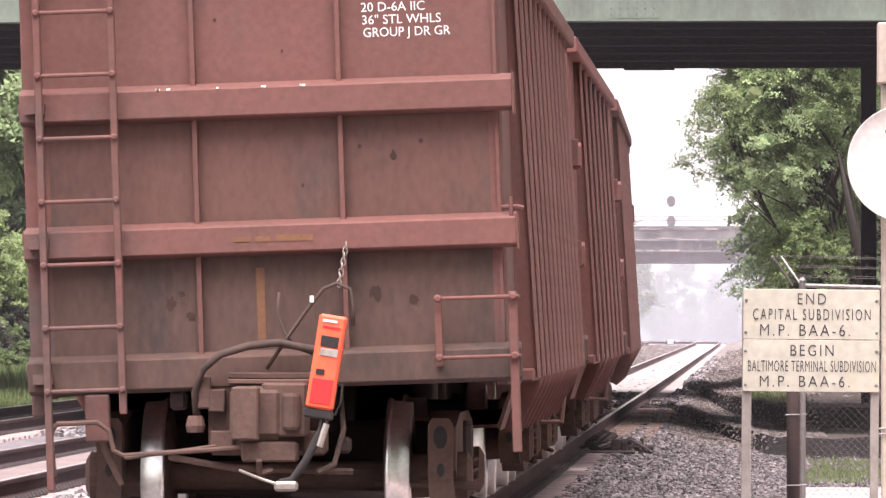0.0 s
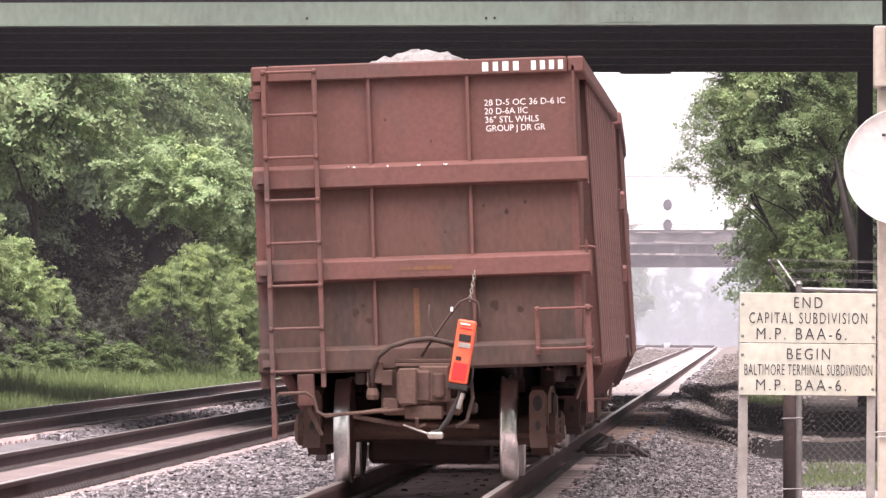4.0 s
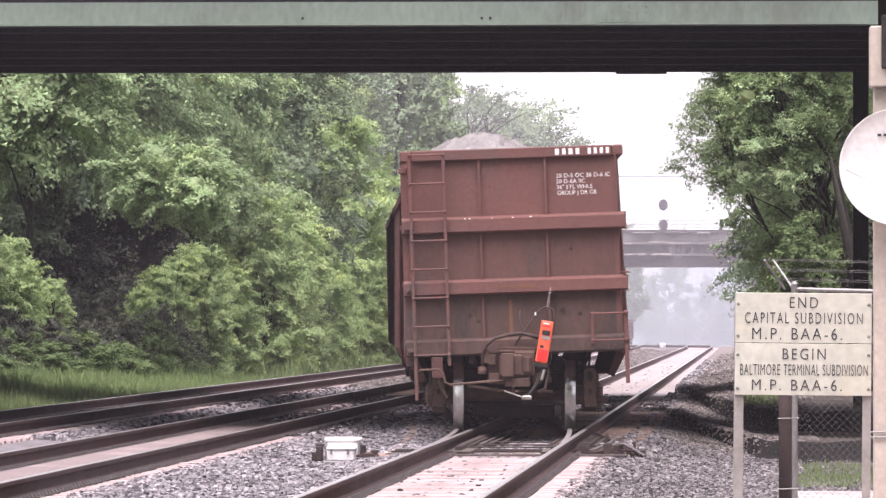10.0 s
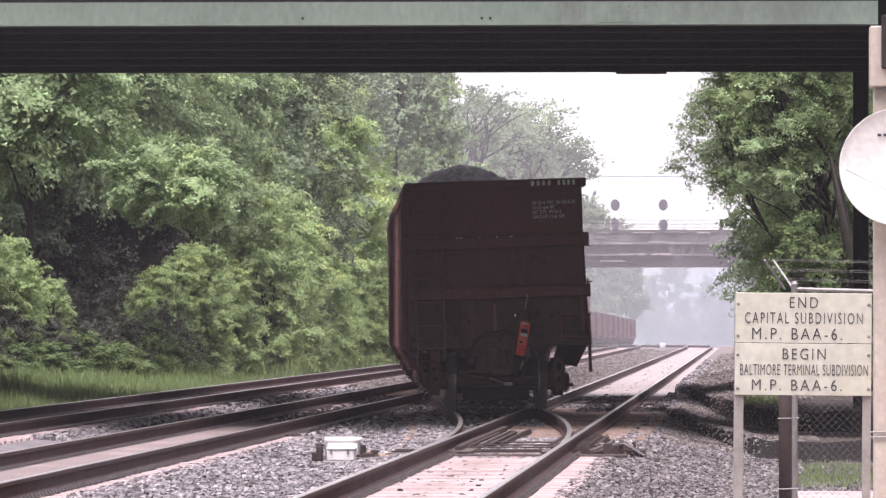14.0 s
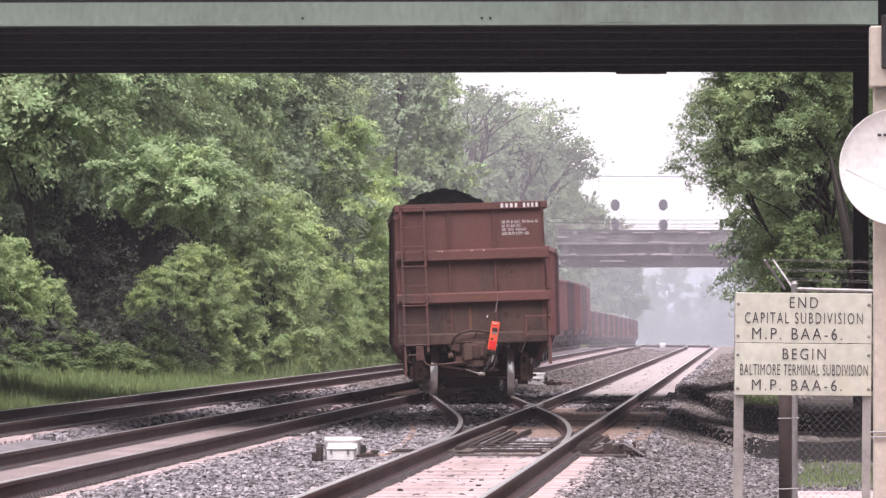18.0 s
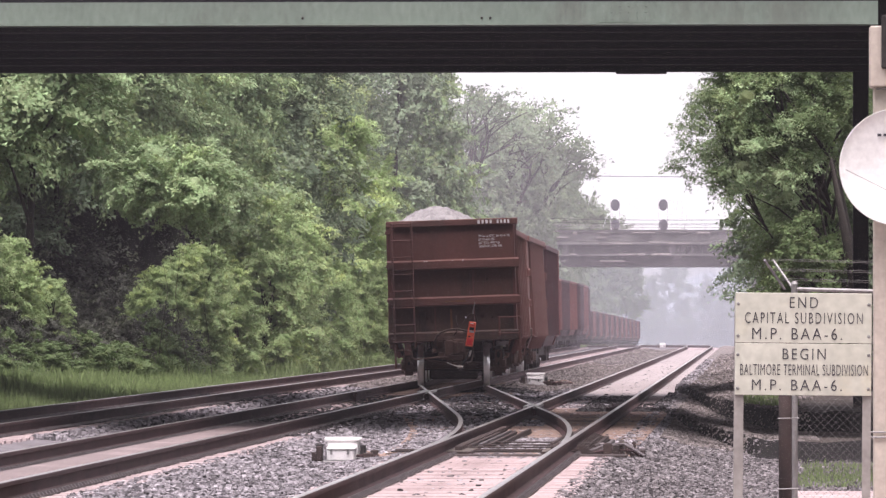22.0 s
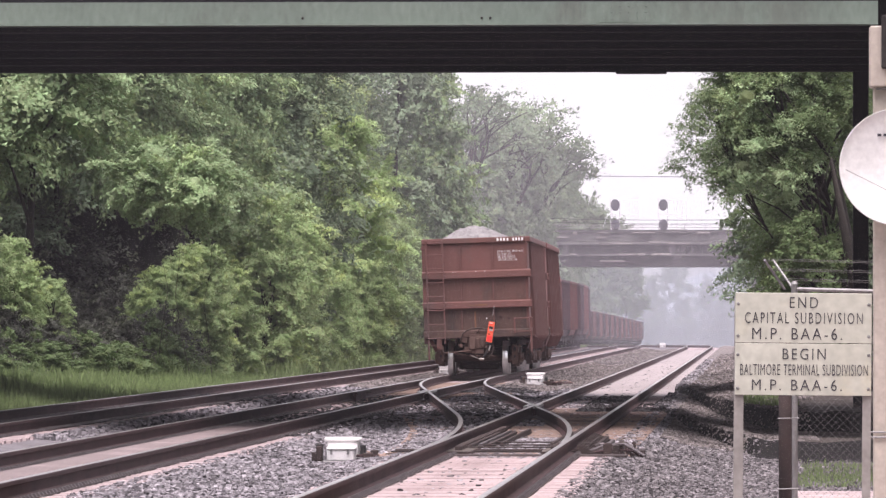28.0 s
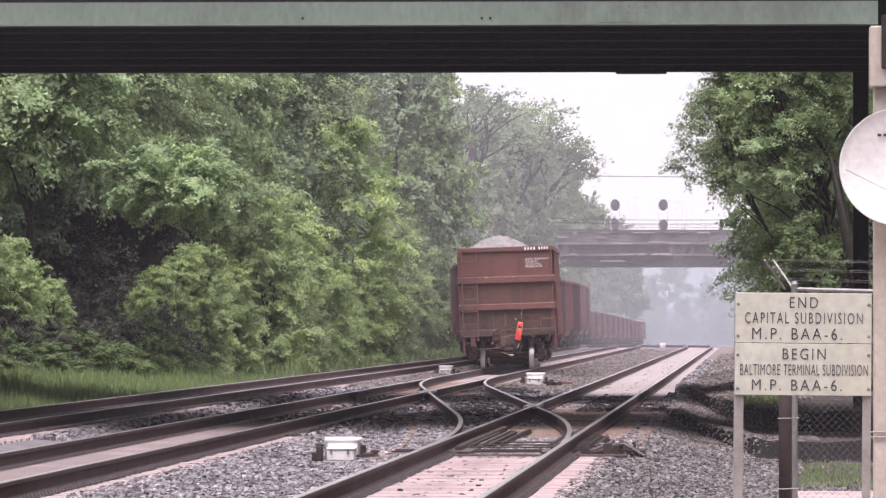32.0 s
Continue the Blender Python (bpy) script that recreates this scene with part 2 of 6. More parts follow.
# the haze of the distance is mixed into this wood's colour
M_FARWOOD = surface("haze_tinted_far_wood", (0.40, 0.44, 0.50), (0.34, 0.38, 0.44), 1.0, 0, 0.03, 0.3, 0.0, 0.6, 0.0, 0.0)
M_CLIP = surface("dull_clip_steel", (0.16, 0.14, 0.145), (0.10, 0.085, 0.085), 0.5, 0.5, 6, 30, 0.05, 0.5, 0.05, 0.3)
M_WIRE = surface("dull_fence_wire", (0.16, 0.155, 0.15), (0.10, 0.095, 0.09), 0.6, 0.3, 6, 30, 0.0, 0.5, 0.02, 0.3)
M_OCHRE = surface("faded_ochre_paint", (0.19, 0.095, 0.05), (0.14, 0.075, 0.052), 0.8, 0, 6, 30, 0.0, 0.8, 0.02, 0.2)
M_SMUDGE = surface("sooty_smudge", (0.0489, 0.0316, 0.0276), (0.0635, 0.0379, 0.0316), 0.85, 0, 5, 30, 0.0, 0.8, 0.02, 0.2)
M_CONC_DARK = surface("dark_concrete", (0.085, 0.08, 0.078), (0.05, 0.048, 0.047), 0.9, 0, 0.3, 8, 0.2, 0.8, 0.05, 0.2, third=(0.16, 0.15, 0.145), third_scale=0.25, stretch=(1, 1, 0.5))


# ---- mesh helpers ----
def mesh_of(name, bm, material, smooth=False):
    me = bpy.data.meshes.new(name)
    bm.to_mesh(me)
    bm.free()
    me.materials.append(material)
    if smooth:
        me.polygons.foreach_set("use_smooth", [True] * len(me.polygons))
    return me


def part(name, bm, material, parent, label="", smooth=False, at=None):
    ob = new(name, mesh_of(name, bm, material, smooth))
    ob.parent = parent
    if at is not None:
        ob.matrix_basis = at
    if label:
        tagged(ob, label)
    return ob


def shared(name, me, parent, at, label=""):
    ob = new(name, me)
    ob.parent = parent
    ob.matrix_basis = at
    if label:
        tagged(ob, label)
    return ob


def thing(name, label, category, group="", at=None):
    ob = tagged(new(name), label, category, group)
    ob.empty_display_size = 0.2
    if at is not None:
        ob.matrix_basis = at
    return ob


def setting(name, bm, material, label, category="", smooth=False):
    return tagged(new(name, mesh_of(name, bm, material, smooth)), label, category or name, kind="structure")


def box(bm, x0, x1, y0, y1, z0, z1, m=None, bevel=0.0):
    v = [bm.verts.new((x, y, z)) for x in (x0, x1) for y in (y0, y1) for z in (z0, z1)]
    f = [bm.faces.new([v[i] for i in q]) for q in ((0, 1, 3, 2), (4, 6, 7, 5), (0, 4, 5, 1), (2, 3, 7, 6), (0, 2, 6, 4), (1, 5, 7, 3))]
    if bevel:
        edges = list({e for q in f for e in q.edges})
        made = bmesh.ops.bevel(bm, geom=edges, offset=bevel, segments=1, affect="EDGES", profile=0.5)
        v = list({w for q in made["faces"] for w in q.verts})
    if m is not None:
        for w in v:
            w.co = m @ w.co
    return v


def tube(bm, pts, r, n=8, close=True):
    """A round bar through the points, r a radius or one for each."""
    pts = [Vector(p) for p in pts]
    rings = []
    for i, p in enumerate(pts):
        d = (pts[min(i + 1, len(pts) - 1)] - pts[max(i - 1, 0)]).normalized()
        u = d.cross(Vector((0.31, 0.17, 0.94)))
        if u.length < 0.1:
            u = d.cross(Vector((1, 0, 0)))
        u.normalize()
        w = d.cross(u)
        rr = r[i] if isinstance(r, (list, tuple)) else r
        rings.append([bm.verts.new(p + (u * math.cos(a) + w * math.sin(a)) * rr) for a in (2 * math.pi * k / n for k in range(n))])
    for a, b in zip(rings, rings[1:]):
        for k in range(n):
            bm.faces.new((a[k], a[(k + 1) % n], b[(k + 1) % n], b[k]))
    if close:
        bm.faces.new(rings[0][::-1])
        bm.faces.new(rings[-1])


def lathe(bm, profile, n=24, axis="x", centre=(0, 0, 0)):
    """Turns a profile of (along, radius) round an axis."""
    c = Vector(centre)
    rings = []
    for a, r in profile:
        ring = []
        for k in range(n):
            t = 2 * math.pi * k / n
            u, w = math.cos(t) * r, math.sin(t) * r
            ring.append(bm.verts.new(c + Vector({"x": (a, u, w), "y": (u, a, w), "z": (u, w, a)}[axis])))
        rings.append(ring)
    for a, b in zip(rings, rings[1:]):
        for k in range(n):
            bm.faces.new((a[k], a[(k + 1) % n], b[(k + 1) % n], b[k]))
    bm.faces.new(rings[0][::-1])
    bm.faces.new(rings[-1])


def prism(bm, outline, y0, y1, axis="y", m=None):
    """An outline pushed along an axis. axis y: outline in (x, z); axis x: outline in (y, z)."""
    def at(p, d):
        return Vector((p[0], d, p[1])) if axis == "y" else Vector((d, p[0], p[1]))
    a = [bm.verts.new(at(p, y0)) for p in outline]
    b = [bm.verts.new(at(p, y1)) for p in outline]
    n = len(outline)
    for k in range(n):
        bm.faces.new((a[k], a[(k + 1) % n], b[(k + 1) % n], b[k]))
    bm.faces.new(a[::-1])
    bm.faces.new(b)
    if m is not None:
        for w in a + b:
            w.co = m @ w.co


def letters(name, body, size, width, material, parent, at, label="", depth=0.002, track=1.0, thin=0.0):
    """A line of writing, centred, that wide, in the plane x, z; each word is a mesh of its own."""
    cu = bpy.data.curves.new(name, "FONT")
    cu.body, cu.size, cu.align_x, cu.align_y, cu.extrude, cu.space_character = body, size, "CENTER", "CENTER", depth, track
    cu.resolution_u, cu.offset = 3, thin
    tmp = bpy.data.objects.new("tmp", cu)
    scene.collection.objects.link(tmp)
    bpy.context.view_layer.update()
    line = bpy.data.meshes.new_from_object(tmp.evaluated_get(bpy.context.evaluated_depsgraph_get()))
    bpy.data.objects.remove(tmp)
    xs = sorted(v.co.x for v in line.vertices)
    k, mid = width / (xs[-1] - xs[0]), (xs[0] + xs[-1]) / 2
    spans = sorted((min(line.vertices[i].co.x for i in p.vertices), max(line.vertices[i].co.x for i in p.vertices)) for p in line.polygons)
    gaps, reach = [], spans[0][1]
    for a, b in spans:
        if a > reach:
            gaps.append((a - reach, (a + reach) / 2))
        reach = max(reach, b)
    gaps = sorted(gaps, reverse=True)[:body.count(" ")]
    cuts = sorted(g[1] for g in gaps)
    for w in range(len(cuts) + 1):
        b = bmesh.new()
        b.from_mesh(line)
        bmesh.ops.delete(b, geom=[v for v in b.verts if sum(v.co.x > c for c in cuts) != w], context="VERTS")
        for v in b.verts:
            v.co.x = (v.co.x - mid) * k
        me = mesh_of(name, b, material)
        ob = new(name, me)
        ob.parent = parent
        ob.matrix_basis = at @ pose(0, 0, 0, 90, 0, 0)
        if label:
            tagged(ob, label)


# ---- plan of the tracks: y runs along them, rail heads at z = 0 ----
TRACK_A, TRACK_B, TRACK_C = -2.93, -7.40, -11.30
TURN = 1 / 16.6   # slope of the crossovers
GAUGE = 1.505


def drop(y):
    """Fall of the ground past the brow of the grade."""
    if y < 400:
        return 0.0
    if y < 460:
        return 0.00338 * (y - 400) ** 2 / 120
    return 0.00338 * (y - 430)


def shift(y, y0, width, m=TURN, c=31.0):
    """Sideways way made y0 onwards by a crossover of that width."""
    lin = (width - c * m) / m
    d = y - y0
    if d <= 0:
        return 0.0
    if d <= c:
        return d * d * m / (2 * c)
    if d <= c + lin:
        return c * m / 2 + (d - c) * m
    if d <= 2 * c + lin:
        e = 2 * c + lin - d
        return width - e * e * m / (2 * c)
    return width


CROSS_1, CROSS_2 = 76.0, 207.0


def bend(y):
    """All three tracks bear a little to the left past the brow."""
    if y < 405:
        return 0.0
    if y < 650:
        u = (y - 405) / 245
        return -6.8 * u * u * (3 - 2 * u)
    return -6.8


def lane(y):
    """The train's way: from track A over to B and on to C."""
    return Vector((TRACK_A - shift(y, CROSS_1, TRACK_A - TRACK_B) - shift(y, CROSS_2, TRACK_B - TRACK_C) + bend(y), y, -drop(y)))


# ---- ground ----
LOW_EDGE = ((-1.75, 124.5), (-1.39, 119), (-0.86, 108), (-0.44, 102), (-0.21, 99), (0.13, 95), (0.75, 94.4), (3.0, 94.0))
UP_EDGE = ((-1.85, 157), (-1.13, 143), (-0.54, 125), (-0.26, 120), (0.48, 111), (3.0, 107.5))


def edge_y(edge, x):
    """Where a scarp of the cut bank runs at that x."""
    xs, ys = zip(*edge)
    return float(np.interp(x, xs, ys)) + 0.8 * noise.noise((x * 1.5, 2.0, 5.0))


def rise(x, y):
    """Height gained over the two scarps of the bank beside the line."""
    if x < -1.75 or y < 90 or x > 30:
        return 0.0
    x = min(x, 3.0)
    tall = 0.06 + 0.17 * min(1.0, (x + 1.75) / 1.6)
    a = min(1.0, max(0.0, (y - edge_y(LOW_EDGE, x)) / 0.7))
    b = min(1.0, max(0.0, (y - edge_y(UP_EDGE, x)) / 0.9))
    dip = 0.12 * min(1.0, max(0.0, (y - edge_y(LOW_EDGE, x) - 1.0) / 12)) * (1 - b)
    return tall * a - dip * min(1.0, (x + 1.75) / 1.2) + (0.10 + 0.10 * min(1.0, (x + 1.75) / 1.5)) * b


def ground_z(x, y):
    z = -0.30
    for c in (TRACK_A, TRACK_B, TRACK_C):
        d = abs(x - c - bend(y))
        if d < 2.1:
            z = max(z, -0.205 - 0.095 * max(0, (d - 1.35)) / 0.75)
    if 84 < y < 180 and x < TRACK_A:
        d = abs(x - lane(y).x)
        if d < 2.1:
            z = max(z, -0.205 - 0.095 * max(0, (d - 1.35)) / 0.75)
    if x < -13.2:
        z += min(1.0, (-13.2 - x) / 4) * 0.25
    if x > -1.3:
        z -= min(1.0, (x + 1.3) / 1.6) * 0.20
    if x > -0.8 and y > 120:
        z += min(1.2, (y - 120) * 0.008) * min(1, (x + 0.8) / 2.2)
    return z + rise(x, y) - drop(y)


def grid_mesh(name, xs, ys, height, material, label, category):
    vs = [(x, y, height(x, y)) for y in ys for x in xs]
    n = len(xs)
    fs = [(j * n + i, j * n + i + 1, (j + 1) * n + i + 1, (j + 1) * n + i) for j in range(len(ys) - 1) for i in range(n - 1)]
    me = bpy.data.meshes.new(name)
    me.from_pydata(vs, [], fs)
    me.polygons.foreach_set("use_smooth", [True] * len(fs))
    me.materials.append(material)
    return tagged(new(name, me), label, category, kind="structure")


def steps(*spans):
    out = []
    for a, b, d in spans:
        k = max(1, round((b - a) / d))
        out += [a + (b - a) * i / k for i in range(k)]
    return out + [spans[-1][1]]


def rough_ground(x, y):
    z = ground_z(x, y) - rise(x, y) - 0.05 * (rise(x, y) > 0)
    if -14 < x < 4 and 40 < y < 180:
        z += 0.025 * noise.noise((x * 1.6, y * 1.2, 0)) + 0.012 * noise.noise((x * 5, y * 4, 3)) - 0.012
    return z


ground = grid_mesh("ground", steps((-2500, -200, 400), (-200, -30, 20), (-30, -13, 1.2), (-13, 4, 0.22), (4, 30, 3), (30, 200, 30), (200, 2500, 400)),
                   steps((-400, 30, 60), (30, 180, 0.5), (180, 480, 5), (480, 1300, 40), (1300, 4500, 400)), rough_ground, M_BALLAST,
                   "grey crushed-stone trackbed and earth beside the tracks", "ground")
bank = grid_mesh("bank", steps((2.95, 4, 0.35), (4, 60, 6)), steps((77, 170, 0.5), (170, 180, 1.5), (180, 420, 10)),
                 lambda x, y: ground_z(x, y) + 0.02 + 0.06 * noise.noise((x * 0.9, y * 0.35, 4)) , M_EARTH, "earth and leaf litter below the trees, coloured darker for their shade", "ground")


def dirt_slope():
    """The cut bank: grey-brown dirt in two shelves, each ending in a steep face coloured near-black as shade."""
    xs = steps((-1.66, -1.0, 0.06), (-1.0, 3.0, 0.1))
    vs, fs, mi = [], [], []
    for x in xs:
        low, up = edge_y(LOW_EDGE, x), edge_y(UP_EDGE, x)
        rows = [low - 1.2, low - 0.5, low - 0.1] + [low + 0.14 * k for k in range(6)] + [low + 1.0]
        rows += [low + 1.0 + (up - low - 1.1) * k / 15 for k in range(1, 16)]
        rows += [up + 0.18 * k for k in range(6)] + [up + 1.3]
        rows += [up + 1.3 + (180 - up - 1.3) * k / 30 for k in range(1, 31)] + [180 + 10 * k for k in range(1, 25)]
        for k, y in enumerate(rows):
            z = ground_z(x, y) + 0.03 + 0.025 * noise.noise((x * 1.3, y * 0.25, 9)) + 0.02 * noise.noise((x * 5, y * 1.5, 4))
            z -= 0.10 * max(0, -1.3 - x) + (0.10 if k == 0 else 0.05 if k == 1 else 0)
            vs.append((x, y, z))
    n = len(rows)
    for i in range(len(xs) - 1):
        for k in range(n - 1):
            fs.append((i * n + k, (i + 1) * n + k, (i + 1) * n + k + 1, i * n + k + 1))
            # scarp rows get the near-black colour: the shade bands painted in
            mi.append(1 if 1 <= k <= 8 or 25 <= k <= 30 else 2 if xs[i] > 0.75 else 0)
    me = bpy.data.meshes.new("dirt_slope")
    me.from_pydata(vs, [], fs)
    me.polygons.foreach_set("use_smooth", [True] * len(fs))
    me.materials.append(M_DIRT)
    me.materials.append(M_SHADESOIL)
    # past x 0.75 the darker earth brings in the tree shade as colour
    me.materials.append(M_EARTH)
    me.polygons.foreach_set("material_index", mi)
    tagged(new("dirt_slope", me), "grey-brown dirt bank with two faces coloured near-black as shade", "ground", kind="structure")


dirt_slope()
verge = grid_mesh("verge", steps((-60, -13.9, 1.5)), steps((-40, 60, 10), (60, 420, 3), (420, 1200, 20)),
                  lambda x, y: ground_z(x, y) + 0.03 + 0.05 * noise.noise((x * 0.5, y * 0.3, 7)), M_TURF, "green grassy verge below the wood", "verge")


# ---- tracks ----
def rail_mesh(name, ys, centre, offset, parent, label=""):
    """One rail: a head with a worn top over a web and a foot, along the line centre(y)."""
    top = [(-0.032, -0.004), (-0.026, -0.0005), (-0.014, 0.0008), (0.0, 0.0016), (0.016, 0.0006), (0.027, -0.0005), (0.032, -0.004)]
    low = [(0.032, -0.004), (0.036, -0.012), (0.034, -0.045), (0.010, -0.055), (0.010, -0.145), (0.070, -0.165), (0.070, -0.18),
           (-0.070, -0.18), (-0.070, -0.165), (-0.010, -0.145), (-0.010, -0.055), (-0.034, -0.045), (-0.036, -0.012), (-0.032, -0.004)]
    me = bpy.data.meshes.new(name)
    vs, fs, mi = [], [], []
    for prof, k in ((top, 0), (low, 1)):
        base, n = len(vs), len(prof)
        for y in ys:
            c = centre(y)
            d = centre(y + 0.5) - centre(y - 0.5)
            side = Vector((d.y, -d.x, 0)).normalized()
            for a, z in prof:
                p = c + side * (offset + a)
                vs.append((p.x, p.y, p.z + z))
        for j in range(len(ys) - 1):
            for i in range(n - 1):
                fs.append((base + j * n + i, base + j * n + i + 1, base + (j + 1) * n + i + 1, base + (j + 1) * n + i))
                mi.append(k)
    me.from_pydata(vs, [], fs)
    me.materials.append(M_RAILTOP)
    me.materials.append(M_RAILSIDE)
    me.polygons.foreach_set("material_index", mi)
    ob = new(name, me)
    ob.parent = parent
    if label:
        tagged(ob, label)
    return ob


def straight(x):
    return lambda y: Vector((x + bend(y), y, -drop(y)))


FAR_YS = steps((30, 400, 10), (400, 1300, 15))
tracks = {}
for nm, x, words in (("railway_track", TRACK_A, "straight track with worn steel rails on pale concrete ties"),
                     ("railway_track", TRACK_B, "middle track with worn steel rails on pale concrete ties"),
                     ("railway_track", TRACK_C, "outer track with rusty rails beside the grassy verge")):
    tr = tagged(new(nm), words, "railway track", "parallel tracks", "structure")
    tracks[x] = tr
    for o in (-GAUGE / 2, GAUGE / 2):
        rail_mesh("rail", FAR_YS, straight(x), o, tr)


def crossover(words, x0, y0, width):
    tr = tagged(new("crossover_track"), words, "railway track", "crossovers", "structure")
    end = y0 + 62 + (width - 31 * TURN) / TURN

    def line(y):
        return Vector((x0 - shift(y, y0, width), y, 0.002))
    for o in (-GAUGE / 2, GAUGE / 2):
        a, b = (y0 + 4, end) if o > 0 else (y0, end - 4)
        rail_mesh("closure_rail", steps((a, b, 1.5)), line, o, tr, "curved closure rail with a bright running edge")
    return tr, line, end


cross_a, line_a, end_a = crossover("turnout rails curving from one track over to the next", TRACK_A, CROSS_1, TRACK_A - TRACK_B)
cross_b, line_b, end_b = crossover("farther turnout rails leading on to the outer track", TRACK_B, CROSS_2, TRACK_B - TRACK_C)


# ---- bridge overhead ----
def overpass():
    z0 = 5.925
    br = tagged(new("overpass_bridge"), "pale green steel girder road bridge with a dark underside", "bridge", kind="structure")
    b = bmesh.new()
    box(b, -60, 1.95, 101.75, 102.25, z0 - 0.03, z0)
    part("bottom_flange", b, M_GREENPAINT, br)
    b = bmesh.new()
    box(b, -60, 1.95, 101.86, 102.0, z0, z0 + 0.325)
    part("fascia_plate", b, M_GREENPAINT, br, "pale green plate girder streaked with rust")
    # web above the plate takes the near-black as shade of the deck
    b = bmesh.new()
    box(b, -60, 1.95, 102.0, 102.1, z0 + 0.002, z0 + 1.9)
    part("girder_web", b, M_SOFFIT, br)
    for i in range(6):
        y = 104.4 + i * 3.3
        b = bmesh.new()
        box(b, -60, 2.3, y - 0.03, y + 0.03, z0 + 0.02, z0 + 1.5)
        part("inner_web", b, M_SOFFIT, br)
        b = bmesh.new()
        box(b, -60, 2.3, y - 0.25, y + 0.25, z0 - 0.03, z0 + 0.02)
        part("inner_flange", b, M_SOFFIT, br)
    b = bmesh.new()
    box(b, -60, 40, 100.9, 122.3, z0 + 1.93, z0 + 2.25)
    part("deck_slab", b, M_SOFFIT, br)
    b = bmesh.new()
    box(b, -60, 40, 100.9, 101.2, z0 + 2.25, z0 + 3.2)
    part("parapet", b, M_CONC_OLD, br)
    # unseen far parapet, added to cut the sky light behind the bridge
    b = bmesh.new()
    box(b, -60, 40, 122.0, 122.3, z0 + 2.25, z0 + 3.2)
    part("parapet", b, M_CONC_OLD, br)
    # unseen abutments, added to keep side light from under the deck
    for a, c in ((-60, -14.2), (2.6, 40)):
        b = bmesh.new()
        box(b, a, c, 102.4, 121.6, -0.8, z0 + 1.93)
        part("abutment", b, M_CONC_OLD, br, "unseen weathered concrete abutment closing off side light")
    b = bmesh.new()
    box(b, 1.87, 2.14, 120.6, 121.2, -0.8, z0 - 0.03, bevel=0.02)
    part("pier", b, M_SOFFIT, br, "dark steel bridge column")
    # bolted splice plates with their rows of bolts
    b = bmesh.new()
    box(b, -2.25, -1.45, 101.84, 101.86, z0 + 0.02, z0 + 0.30)
    sp = part("splice_plate", b, M_GREENPAINT, br)
    for i in range(6):
        for j in range(3):
            b = bmesh.new()
            lathe(b, [(101.825, 0.008), (101.84, 0.014)], 6, "y", (-2.17 + i * 0.128, 0, z0 + 0.07 + j * 0.09))
            part("bolt", b, M_GREENPAINT, sp)
    for x in (-4.0, -3.87, -6.7):
        b = bmesh.new()
        lathe(b, [(101.83, 0.012), (101.86, 0.02)], 10, "y", (x, 0, z0 + 0.08))
        part("drain_plug", b, M_BLACKIRON, br)
    b = bmesh.new()
    box(b, -2.35, -1.45, 120.6, 121.25, z0 - 0.06, z0 - 0.032)
    part("splice_plate", b, M_SOFFIT, br)
    br.matrix_basis = Matrix.Translation(EYE) @ Matrix.Scale(0.975, 4) @ Matrix.Translation(-EYE)
    return br


overpass()


def second_overpass():
    z0 = 7.15
    br = tagged(new("second_overpass"), "parallel road bridge hidden close behind the green one", "bridge", kind="structure")
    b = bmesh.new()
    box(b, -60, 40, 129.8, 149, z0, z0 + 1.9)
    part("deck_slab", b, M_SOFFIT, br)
    # both abutments stand out of view, put there to darken below the deck
    b = bmesh.new()
    box(b, 3.6, 40, 131, 149, -0.6, z0)
    part("abutment", b, M_CONC_OLD, br)
    b = bmesh.new()
    box(b, -60, -17.2, 131, 146, -0.6, z0)
    part("abutment", b, M_CONC_OLD, br)
    return br


second_overpass()


def far_bridge():
    y, zb, = 640, 6.9
    def at(mark, level):
        return (mark - 1324) * y / 12000, 1.42 - (level - 571.5) * y / 12000
    br = tagged(new("distant_road_bridge"), "weathered concrete road bridge across the cutting in haze", "bridge", kind="structure")
    x0, x1 = -30.0, 26.0
    for nm, a, c, dy, mt in (("coping", 407, 411, -0.25, M_CONC_DARK), ("parapet", 411, 428, 0.0, M_CONC_OLD), ("deck_edge", 429, 433, -0.5, M_CONC_OLD), ("fascia_beam", 433, 450, 0.1, M_CONC_DARK),
                             ("lower_flange", 450, 453, -0.4, M_CONC_OLD), ("girder", 453, 472, 0.5, M_CONC_DARK)):
        b = bmesh.new()
        box(b, x0, x1, y + dy, y + 11, at(0, c)[1], at(0, a)[1])
        part(nm, b, mt, br)
    # pale spalled patches along the ledges
    rp = random.Random(14)
    for k in range(34):
        row = rp.choice((411, 412, 429, 431, 450, 452, 420, 462))
        b = bmesh.new()
        x = rp.uniform(-19, 0)
        l, h = rp.uniform(0.3, 2.2), rp.uniform(0.05, 0.14)
        z = at(0, row)[1]
        box(b, x, x + l, y - 0.56, y + 0.6, z - h, z + h * 0.4, bevel=0.03)
        part("spalled_patch", b, M_POSTGREY if k % 3 else M_CONC_DARK, br)
    for mark in (930, 1348):
        b = bmesh.new()
        x = at(mark, 0)[0]
        box(b, x - 0.9, x + 0.9, y + 2, y + 9, -6, at(0, 472)[1])
        part("pier", b, M_CONC_OLD, br)
    b = bmesh.new()
    for z in (0.25, 0.5):
        tube(b, [(x0, y + 0.3, at(0, 408)[1] + z), (x1, y + 0.3, at(0, 408)[1] + z)], 0.025, 5)
    for i in range(28):
        x = x0 + i * 2
        tube(b, [(x, y + 0.3, at(0, 408)[1] - 0.05), (x, y + 0.3, at(0, 408)[1] + 0.5)], 0.03, 5)
    part("railing", b, M_GALV, br, "thin steel parapet railing")
    return at


